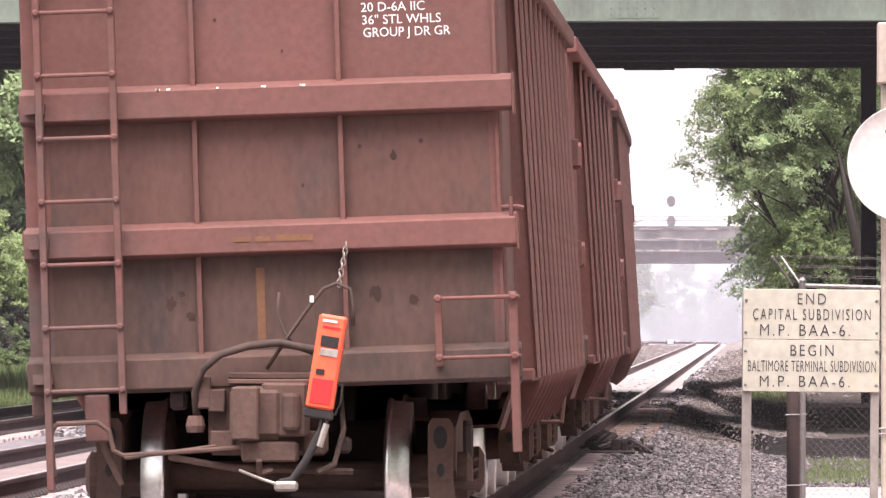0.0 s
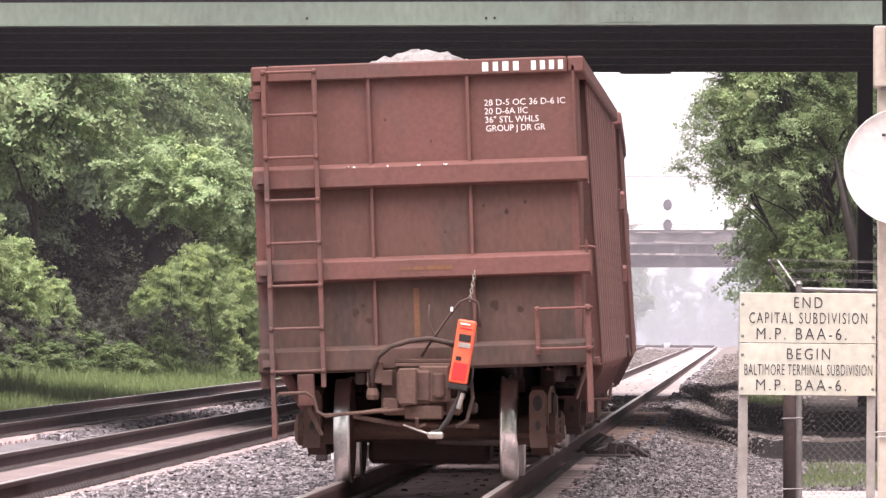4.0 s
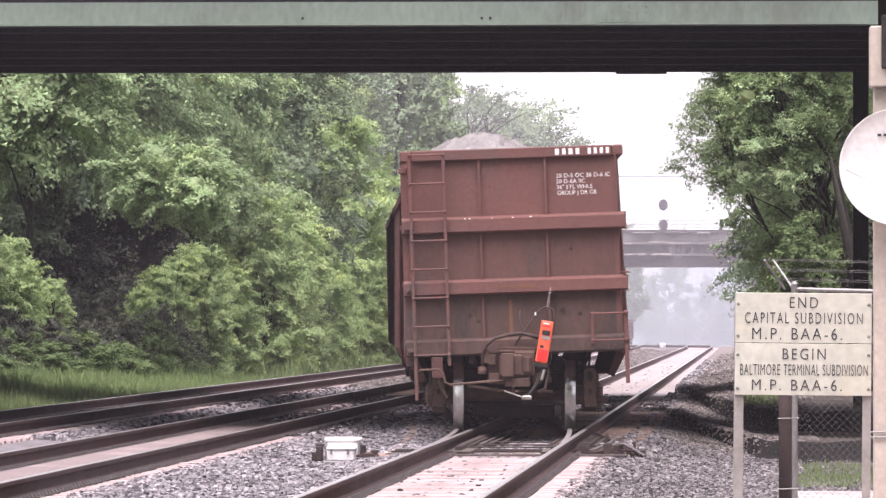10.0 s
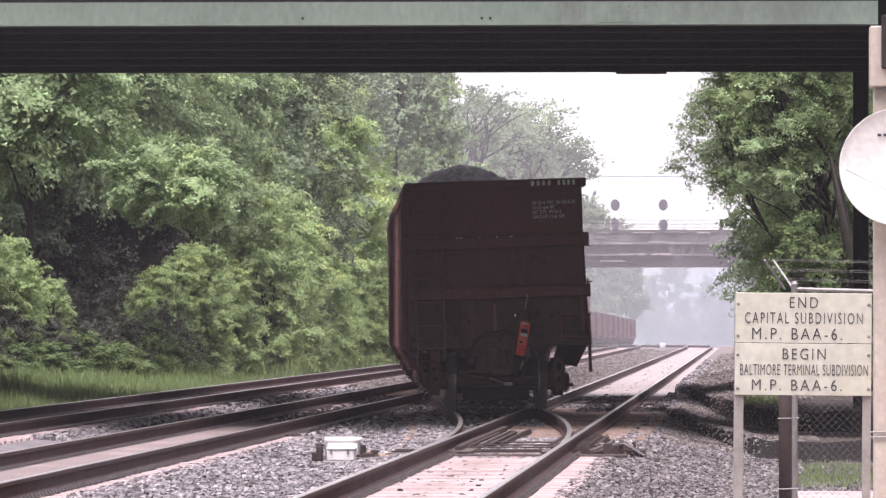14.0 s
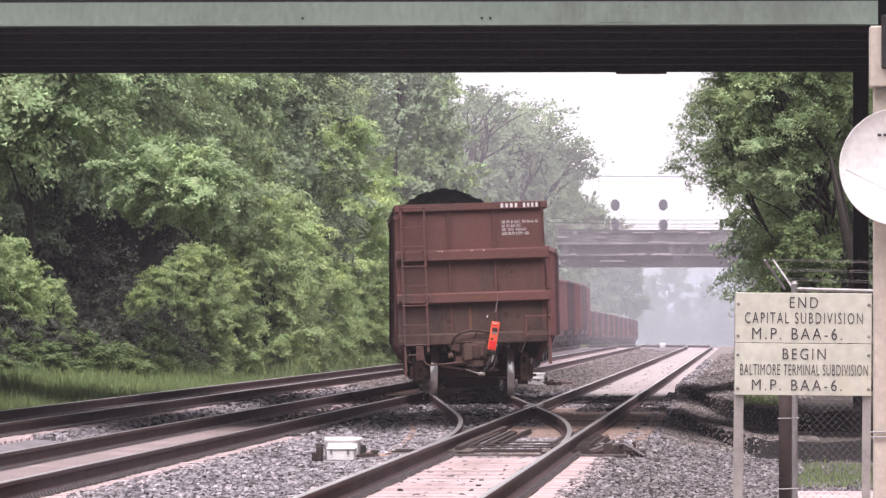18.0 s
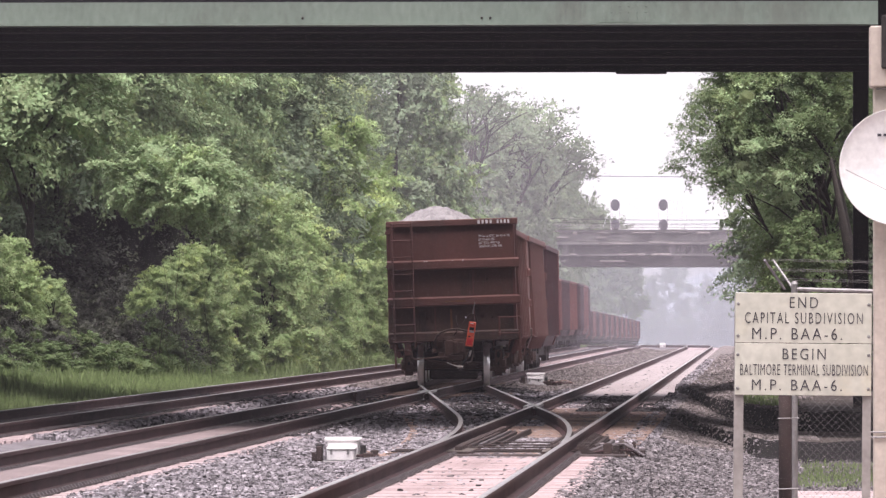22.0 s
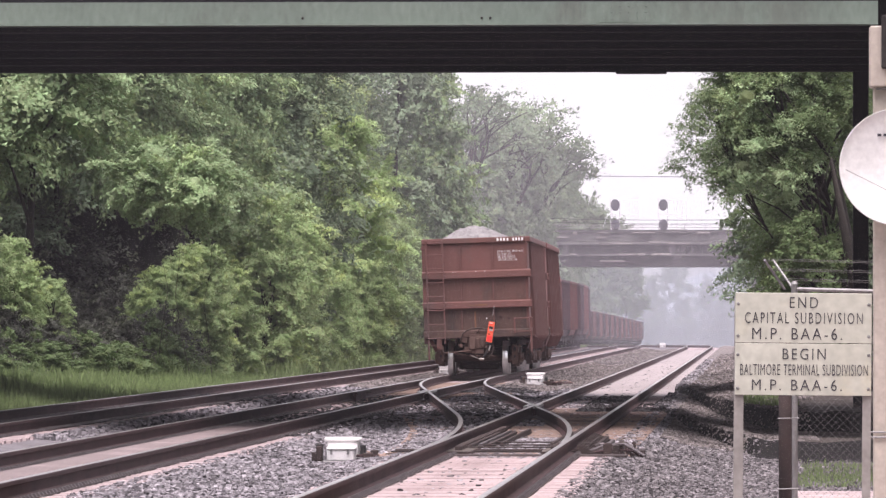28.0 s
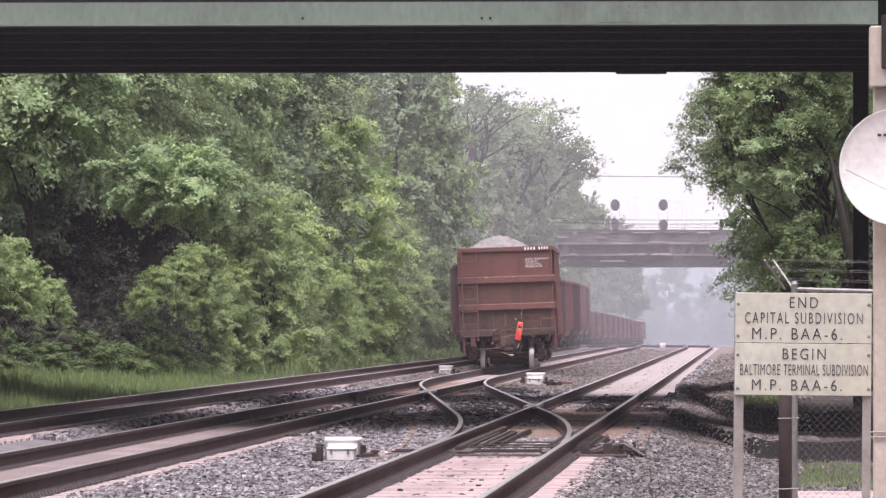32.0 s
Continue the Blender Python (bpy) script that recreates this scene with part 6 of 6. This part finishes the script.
# ---- dish, cabinet and pole beside the line ----
def dish_pole():
    Z = 52.0
    k = Z / 12000
    def at(sx, sy):
        return (sx - 1324) * k, 1.42 - (sy - 571.5) * k
    cx, cz = at(1588, 297)
    x0 = at(1546, 0)[0]
    t = thing("dish_pole", "beige equipment pole carrying a cabinet and a white dish", "equipment pole", at=pose(x0 + 0.16, Z, -0.52))
    def local(x, z):
        return x - x0 - 0.16, z + 0.52
    b = bmesh.new()
    lx, lz = local(x0, at(0, 155)[1])
    box(b, -0.16, 0.12, 0.12, 0.34, 0, lz + 0.1, bevel=0.012)
    part("pole", b, M_BEIGE, t, "square beige pole")
    b = bmesh.new()
    a0, c0 = local(at(1539, 0)[0], at(0, 155)[1])
    box(b, a0, a0 + 0.5, 0.0, 0.36, c0, c0 + 0.47, bevel=0.012)
    cab = part("cabinet", b, M_BEIGE, t, "beige metal cabinet")
    b = bmesh.new()
    box(b, a0 + 0.09, a0 + 0.3, -0.05, 0.0, c0 + 0.14, c0 + 0.55, bevel=0.01)
    part("vent_cover", b, M_BLACK, cab, "dark louvred cover")
    b = bmesh.new()
    box(b, a0 + 0.05, a0 + 0.42, 0.05, 0.3, c0 - 0.02, c0, bevel=0.004)
    part("base_flange", b, M_GALV, cab)
    # the dish: a shallow bowl with a rolled rim
    dx, dz = local(cx, cz)
    R = 103 * k
    b = bmesh.new()
    prof = [(-0.085 + 0.10 * (1 - (r / R) ** 2), max(r, 0.002)) for r in (0.0, R * 0.2, R * 0.4, R * 0.6, R * 0.8, R * 0.97)]
    prof += [(-0.10, R), (-0.085, R * 1.005), (-0.07, R * 0.985)]
    prof += [(-0.06 + 0.10 * (1 - (r / R) ** 2), max(r, 0.002)) for r in (R * 0.8, R * 0.5, R * 0.2, 0.0)]
    lathe(b, prof, 56, "y", (dx, -0.06, dz))
    di = part("dish", b, M_DISH, t, "round white dish antenna", smooth=True)
    b = bmesh.new()
    tube(b, [(dx + 0.05, 0.0, dz), (dx + 0.05, 0.2, dz)], 0.05, 10)
    part("mount", b, M_GALV, di)
    b = bmesh.new()
    tube(b, [(dx - 0.40, -0.165, dz - 0.02), (dx + 0.0, -0.145, dz - 0.22)], 0.0025, 5)
    part("seam_wire", b, M_GALV, di)
    for i in range(4):
        b = bmesh.new()
        box(b, dx - 0.155 + i * 0.045, dx - 0.125 + i * 0.045, -0.1, -0.094, dz + 0.235, dz + 0.255)
        part("printed_mark", b, M_LETTER, di, "small grey printed mark")
    b = bmesh.new()
    tube(b, [(-0.02, 0.1, dz - R + 0.02), (-0.04, 0.08, dz - R - 0.10), (0.0, 0.06, dz - R - 0.16), (0.05, 0.08, dz - R - 0.12)], 0.01, 6)
    part("cable", b, M_BLACK, t)
    b = bmesh.new()
    tube(b, [(-0.02, 0.09, 0.1), (-0.02, 0.09, 2.0)], 0.014, 6)
    part("conduit", b, M_GALV, t)
    b = bmesh.new()
    box(b, 0.03, 0.09, 0.06, 0.12, 1.78, 1.92, bevel=0.008)
    part("meter_box", b, M_BLACK, t)
    for z in (1.06, 1.10):
        b = bmesh.new()
        tube(b, [(-0.18, 0.1, z), (0.15, 0.1, z)], 0.008, 6)
        part("band", b, M_GALV, t)


dish_pole()


# ---- fence with barbed wire ----
def fence():
    Z = 68.0
    k = Z / 12000
    def at(sx, sy):
        return (sx - 1324) * k, 1.42 - (sy - 571.5) * k
    x0, zt = at(1406, 512)
    x1 = x0 + 4.2
    t = thing("chain_link_fence", "galvanised chain-link fence topped with barbed wire", "fence", at=pose(0, Z, 0))
    base = -0.52
    for i, x in enumerate((x0, x0 + 2.1, x1)):
        b = bmesh.new()
        tube(b, [(x, 0, base - 0.1), (x, 0, zt + 0.06)], 0.034, 10)
        tube(b, [(x, 0, zt + 0.05), (x, 0, zt + 0.08)], [0.042, 0.02], 10)
        part("post", b, M_GALV, t)
        for s in (-1, 1):
            b = bmesh.new()
            px0 = x - 0.10 if s < 0 else x - 0.01
            tube(b, [(px0, s * 0.05, zt), (px0 - 0.20, s * 0.30, zt + 0.29)], 0.013, 6)
            part("barb_arm", b, M_GALV, t)
    b = bmesh.new()
    tube(b, [(x0, 0, zt), (x1, 0, zt - 0.12)], 0.021, 8)
    part("top_rail", b, M_GALV, t)
    for s in (-1, 1):
        for i in range(3):
            f = 0.3 + 0.34 * i
            b = bmesh.new()
            y, z = s * (0.05 + 0.25 * f), zt + 0.29 * f + (0.02 if s > 0 else 0)
            pts = [(x0 - 0.08 - 0.2 * f + (x1 - x0 + 0.3) * j / 8, y, z - 0.02 * math.sin(math.pi * j / 4) ** 2 - 0.03 * j / 8) for j in range(9)]
            tube(b, pts, 0.0022, 4)
            for j in range(30):
                xx = x0 - 0.2 + 0.14 * j
                tube(b, [(xx, y - 0.012, z - 0.02), (xx + 0.01, y + 0.01, z + 0.008)], 0.0014, 3)
            part("barbed_wire", b, M_WIRE, t)
    b = bmesh.new()
    h = zt - base
    n = int((x1 - x0 + h) / 0.075)
    for i in range(n):
        u = i * 0.075
        for s in (0, 1):
            a0, a1 = max(0, u - h), min(u, x1 - x0)
            if a1 <= a0:
                continue
            pa, pb = (a0, u - a0), (a1, u - a1)
            if s:
                pa, pb = (x1 - x0 - pa[0], pa[1]), (x1 - x0 - pb[0], pb[1])
            tube(b, [(x0 + pa[0], 0.02, base + pa[1]), (x0 + pb[0], 0.024, base + pb[1])], 0.0014, 3)
    tagged(part("wire_mesh", b, M_WIRE, t, "thin diamond wire mesh"), kind="stuff")
    xb = at(1389, 0)[0]
    q = thing("bollard", "thick dark pipe bollard beside the fence post", "bollard", at=pose(xb, Z - 0.6, -0.56))
    b = bmesh.new()
    tube(b, [(0, 0, 0), (0, 0, 2.15)], 0.066, 16)
    part("pipe", b, M_BLACKIRON, q, smooth=True)
    b = bmesh.new()
    tube(b, [(0, 0, 2.15), (0, 0, 2.19)], [0.066, 0.03], 16)
    part("cap", b, M_BLACKIRON, q)
    for z in (0.33, 1.03, 1.5):
        b = bmesh.new()
        tube(b, [(-0.075, -0.075, z), (0.14, -0.075, z + 0.005)], 0.006, 5)
        part("tie_wire", b, M_GALV, q)


fence()
b = bmesh.new()
box(b, 0.38, 12, -20, 76.5, -0.62, -0.475, bevel=0.02)
setting("pavement", b, M_CONCRETE, "pale pinkish concrete path at the edge of the gravel", "path")


# ---- switch machines ----
def switch_machine(x, y, s=1.0, words="white steel switch machine box on the ballast"):
    t = thing("switch_machine", words, "switch machine", "switch machines", pose(x, y, ground_z(x, y) - 0.02) @ Matrix.Diagonal((s, s, s, 1)))
    b = bmesh.new()
    box(b, -0.30, 0.30, -0.38, 0.38, 0.0, 0.05, bevel=0.01)
    part("base_plate", b, M_GALV, t)
    b = bmesh.new()
    box(b, -0.20, 0.22, -0.06, 0.34, 0.05, 0.31, bevel=0.02)
    part("gear_case", b, M_WHITEBOX, t)
    b = bmesh.new()
    box(b, -0.23, 0.25, -0.09, 0.37, 0.31, 0.36, bevel=0.015)
    part("lid", b, M_WHITEBOX, t)
    b = bmesh.new()
    box(b, -0.17, 0.18, -0.36, -0.07, 0.05, 0.20, bevel=0.02)
    m = part("motor_case", b, M_WHITEBOX, t)
    b = bmesh.new()
    box(b, -0.19, 0.20, -0.38, -0.05, 0.20, 0.235, bevel=0.012)
    part("motor_lid", b, M_WHITEBOX, m)
    b = bmesh.new()
    lathe(b, [(0.05, 0.05), (0.26, 0.05), (0.28, 0.03)], 12, "z", (-0.30, 0.05, 0))
    part("hand_throw", b, M_BLACK, t)
    b = bmesh.new()
    box(b, 0.24, 0.31, -0.05, 0.2, 0.08, 0.26, bevel=0.015)
    part("terminal_box", b, M_BLACK, t)
    for dy in (-0.2, -0.05, 0.15):
        b = bmesh.new()
        tube(b, [(0.2, dy, 0.12), (0.95, dy, 0.10)], 0.018, 6)
        part("throw_rod", b, M_RAILSIDE, t)
    b = bmesh.new()
    tube(b, [(0.25, 0.3, 0.18), (0.5, 0.35, 0.12), (0.75, 0.3, 0.17), (1.0, 0.3, 0.08)], 0.012, 6)
    part("cable", b, M_TIMBER, t)
    for x, y, z, w, h in ((-0.34, -0.2, 0.05, 0.05, 0.12), (-0.28, -0.3, 0.05, 0.04, 0.2), (0.36, -0.25, 0.04, 0.07, 0.12), (0.5, -0.1, 0.03, 0.06, 0.1), (0.42, 0.2, 0.05, 0.05, 0.14), (0.62, 0.05, 0.03, 0.05, 0.12)):
        b = bmesh.new()
        box(b, x - w, x + w, y - 0.06, y + 0.06, z, z + h, bevel=0.012)
        part("lock_fitting", b, M_BLACKIRON, t)
    for x in (-0.12, 0.1):
        b = bmesh.new()
        box(b, x - 0.015, x + 0.015, -0.395, -0.38, 0.14, 0.20)
        part("hasp", b, M_GALV, m)


switch_machine(-4.95, 82.6, 0.92)
switch_machine(-5.62, 179, 1.05)
switch_machine(-9.55, 214, 0.95)
switch_machine(-6.3, 500, 1.05, "small white switch machine box far up the line")


# ---- turnout ironwork ----
def turnout_iron():
    t = thing("switch_rods", "greasy switch rods and fittings across the rails", "switch gear", at=pose(0, 83, 0))
    for dy in (-0.4, 0.6):
        b = bmesh.new()
        tube(b, [(-4.35, dy, -0.15), (-1.55, dy + 0.02, -0.15)], 0.013, 6)
        part("rod", b, M_BLACKIRON, t)
    for x, dy, w, h in ((-1.8, 0.2, 0.16, 0.12), (-1.5, 0.6, 0.12, 0.17), (-1.66, -0.5, 0.2, 0.08), (-1.4, 0.1, 0.1, 0.1), (-1.95, 0.9, 0.2, 0.1)):
        b = bmesh.new()
        box(b, x - w / 2, x + w / 2, dy - 0.14, dy + 0.14, -0.27, -0.27 + h, bevel=0.02)
        part("fitting", b, M_BLACKIRON, t)
    b = bmesh.new()
    tube(b, [(-1.9, -0.5, -0.16), (-1.6, -0.6, -0.12), (-1.4, -0.4, -0.14), (-1.3, 0.1, -0.24)], 0.014, 6)
    part("crank", b, M_RAILSIDE, t)
    b = bmesh.new()
    box(b, -4.15, -1.45, -1.9, -1.0, -0.19, -0.168, bevel=0.004)
    part("gauge_plate", b, M_BLACKIRON, t, "black steel plate across the tie")
    for i in range(26):
        y = -0.6 + i * 0.62
        for q in (-1, 1):
            x = TRACK_A + q * (GAUGE / 2 - 0.17)
            b = bmesh.new()
            box(b, x - 0.17, x + 0.17, y - 0.10, y + 0.10, -0.19, -0.145)
            box(b, x - 0.05, x + 0.04, y - 0.06, y + 0.06, -0.145, -0.075, bevel=0.01)
            pl = part("slide_plate", b, M_BLACKIRON, t)
            if i < 18:
                b = bmesh.new()
                box(b, x - 0.15, x + 0.15, y - 0.085, y - 0.055, -0.145, -0.132)
                part("worn_strip", b, M_SILVER, pl)
            # braces outside the stock rail
            if i < 16:
                x = TRACK_A + q * (GAUGE / 2 + 0.19)
                b = bmesh.new()
                prism(b, [(x - q * 0.10, -0.19), (x + q * 0.16, -0.19), (x + q * 0.12, -0.15), (x - q * 0.09, -0.06)][::q], y - 0.05, y + 0.05)
                part("rail_brace", b, M_BLACKIRON, t)
    # heel bars, fillers and stretcher irons lying along the points
    for x, y0, y1, z, w, mt in ((-3.56, 0.4, 9, -0.085, 0.03, M_BLACKIRON), (-3.46, 0.8, 12, -0.10, 0.03, M_BLACKIRON), (-3.37, 1.6, 14, -0.105, 0.028, M_CLIP), (-3.27, 2.0, 13, -0.11, 0.03, M_BLACKIRON), (-3.16, 3.2, 16, -0.115, 0.028, M_BLACKIRON),
                                (-2.5, 3.0, 12, -0.115, 0.03, M_BLACKIRON), (-2.4, 1.0, 11, -0.105, 0.03, M_CLIP), (-2.3, 0.6, 10, -0.09, 0.03, M_BLACKIRON),
                                (-2.0, 0.5, 8, -0.10, 0.03, M_BLACKIRON), (-1.9, 1.0, 9, -0.11, 0.03, M_BLACKIRON), (-1.78, 1.0, 7, -0.12, 0.03, M_CLIP), (-1.66, 1.5, 7, -0.13, 0.03, M_BLACKIRON)):
        b = bmesh.new()
        k = (y1 - y0) * 0.06
        lo, hi = (-0.2, z)
        prism(b, [(x - w, lo), (x + w, lo), (x + w * 0.7, hi), (x - w * 0.7, hi)], y0 + k, y1 - k)
        part("heel_bar", b, mt, t)
    for y in (0.9, 2.4, 4.4):
        b = bmesh.new()
        tube(b, [(-3.6, y, -0.12), (-2.28, y, -0.12)], 0.01, 6)
        part("rod", b, M_BLACKIRON, t)
    rn = random.Random(21)
    for k in range(26):
        x, y = -1.6 + rn.gauss(0, 0.17), rn.gauss(0.4, 0.8)
        w, h = rn.uniform(0.02, 0.055), rn.uniform(0.0, 0.09)
        z = ground_z(x, 83 + y)
        b = bmesh.new()
        box(b, x - w, x + w, y - w, y + w, z - 0.05, z + 0.08 + h, bevel=0.012)
        part("fitting", b, M_BLACKIRON if k % 4 else M_CLIP, t)
    for k in range(5):
        b = bmesh.new()
        a = rn.uniform(-0.5, 0.5)
        tube(b, [(-2.0, a, -0.17), (-1.75, a + 0.2, -0.08), (-1.5, a + 0.1, -0.06), (-1.25, a - 0.2, -0.2)], 0.016, 6)
        part("bond_cable", b, M_BLACK if k % 2 else M_CLIP, t)
    for x, y in ((TRACK_A - GAUGE / 2, 67.5), (TRACK_A + GAUGE / 2, 68.8), (TRACK_B + GAUGE / 2, 67.2)):
        j = thing("rail_joint_block", "small dark clamp block on the rail", "rail fitting", "rail clamps", pose(x - 0.07, y, 0))
        b = bmesh.new()
        box(b, -0.06, 0.06, -0.22, 0.22, -0.19, -0.05, bevel=0.015)
        part("block", b, M_BLACKIRON, j)
        b = bmesh.new()
        tube(b, [(-0.08, -0.2, -0.16), (-0.1, 0, -0.08), (-0.08, 0.2, -0.16)], 0.012, 6)
        part("bond_wire", b, M_SILVER, j)
    # frogs: solid castings where the rails cross, with guard rails opposite
    for y, rail, guard, words in ((116.5, TRACK_A - GAUGE / 2, TRACK_A + GAUGE / 2, "polished cast frog where two rails cross"),
                                  (140.4, TRACK_B + GAUGE / 2, TRACK_B - GAUGE / 2, "farther cast frog where two rails cross")):
        f = thing("frog", words, "frog casting", "frogs", pose(rail, y, 0))
        b = bmesh.new()
        box(b, -0.16, 0.16, -1.6, 1.6, -0.17, -0.03, bevel=0.01)
        part("casting", b, M_RAILSIDE, f)
        for s in (-1, 1):
            b = bmesh.new()
            prism(b, [(s * 0.05, -0.03), (s * 0.12, -0.03), (s * 0.12, 0.012), (s * 0.05, 0.012)][::s], -1.8, 1.8)
            part("wing_rail", b, M_RAILTOP, f)
        g = thing("guard_rail", "short rusty guard rail inside the running rail", "guard rail", "guard rails", pose(guard, y, 0))
        b = bmesh.new()
        q = 0.10 if guard < rail else -0.10
        tube(b, [(q * 1.8, -2.6, -0.03), (q, -1.8, -0.03), (q, 1.8, -0.03), (q * 1.8, 2.6, -0.03)], 0.035, 6)
        box(b, q - 0.03, q + 0.03, -1.8, 1.8, -0.19, -0.03)
        part("bar", b, M_RAILSIDE, g)


turnout_iron()


# ---- wires across the sky, sticks on the ground ----
for z, y in ((15.2, 600), (11.3, 596), (10.9, 592)):
    b = bmesh.new()
    tube(b, [(-34 + i * 4.0, y, z - 0.9 * math.sin(math.pi * i / 14) + 0.004 * i) for i in range(15)], 0.028, 5)
    c = thing("overhead_cable", "thin dark overhead cable across the line", "cable", "overhead cables")
    part("wire", b, M_BLACK, c)
    for x in (-34, 22):
        b = bmesh.new()
        tube(b, [(x, y, ground_z(x, y) - 0.3), (x, y, z + 0.4)], [0.14, 0.10], 8)
        part("mast", b, M_BARK, c)
rs = random.Random(12)
for i in range(16):
    x, y = rs.uniform(-0.9, 1.6), rs.uniform(74, 128)
    a, l = rs.uniform(0, 6.28), rs.uniform(0.1, 0.35)
    s = thing("stick", "pale dry stick lying on the ground", "stick", "fallen sticks", pose(x, y, ground_z(x, y) + 0.01))
    b = bmesh.new()
    tube(b, [(0, 0, 0), (math.cos(a) * l * 0.5, math.sin(a) * l * 0.5, 0.03), (math.cos(a) * l, math.sin(a) * l, 0.01)], [0.012, 0.01, 0.005], 5)
    part("twig", b, M_POSTGREY, s)

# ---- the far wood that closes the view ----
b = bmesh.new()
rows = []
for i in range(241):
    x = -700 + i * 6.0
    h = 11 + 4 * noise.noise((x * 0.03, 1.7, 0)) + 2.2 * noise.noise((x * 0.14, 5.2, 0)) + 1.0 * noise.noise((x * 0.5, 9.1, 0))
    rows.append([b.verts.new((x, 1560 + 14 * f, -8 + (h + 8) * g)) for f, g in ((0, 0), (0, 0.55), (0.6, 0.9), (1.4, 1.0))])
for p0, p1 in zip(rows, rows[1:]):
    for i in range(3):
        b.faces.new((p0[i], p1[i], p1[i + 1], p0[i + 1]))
setting("backdrop", b, M_FARWOOD, "far wood coloured pale blue-grey in place of haze", "distance", smooth=True)

# ---- haze over the line ----
# the sheet at y 62 is added to lift the blacks like lens glare
THIN, SMOKY = (0.75, 0.71, 0.78), (0.45, 0.49, 0.53)
for y, share, top, tone in ((62, 0.022, 16, THIN), (186, 0.016, 24, THIN), (262, 0.075, 28, THIN), (400, 0.15, 34, THIN),
                            (720, 0.10, 9.4, SMOKY), (1060, 0.26, 13.4, SMOKY), (1230, 0.6, 15.0, SMOKY)):
    b = bmesh.new()
    w = y * 0.09 + 12
    vv = [b.verts.new(q) for q in ((-w - y * 0.07, y, -6), (w, y, -6), (w, y, top), (-w - y * 0.07, y, top))]
    b.faces.new(vv)
    tagged(new("haze", mesh_of("haze", b, veil("haze_%d" % y, share, tone))), "thin pale sheet standing in for haze and lens glare", "haze", kind="stuff")

# ---- motions, last ----
def run(t):
    """Way of the trailing end along the line: a train that slowly gathers speed."""
    return 40.74 + 4.80 * t + 0.0128 * t * t


def car_pose(n, t):
    """A car stands with its two trucks on the lane."""
    rear = run(t) + PITCH * n
    a, b = lane(rear + 1.80), lane(rear + 2 * HALF - 1.80)
    d = (b - a).normalized()
    side = d.cross(Vector((0, 0, 1))).normalized()
    up = side.cross(d)
    m = Matrix((side, d, up)).transposed().to_4x4()
    m.translation = (a + b) / 2
    return m


def motions():
    for n, car in enumerate(CARS):
        gap = 1.0 if n < 12 else 2.0
        walk(car, [(i * gap, car_pose(n, i * gap)) for i in range(int(32 / gap) + 1)])
    for w, y in WHEELS:
        walk(w, [(i / 10, pose(0, y, 0.457, -math.degrees((run(i / 10) - run(0)) / 0.457), 0, 0)) for i in range(321)])


motions()
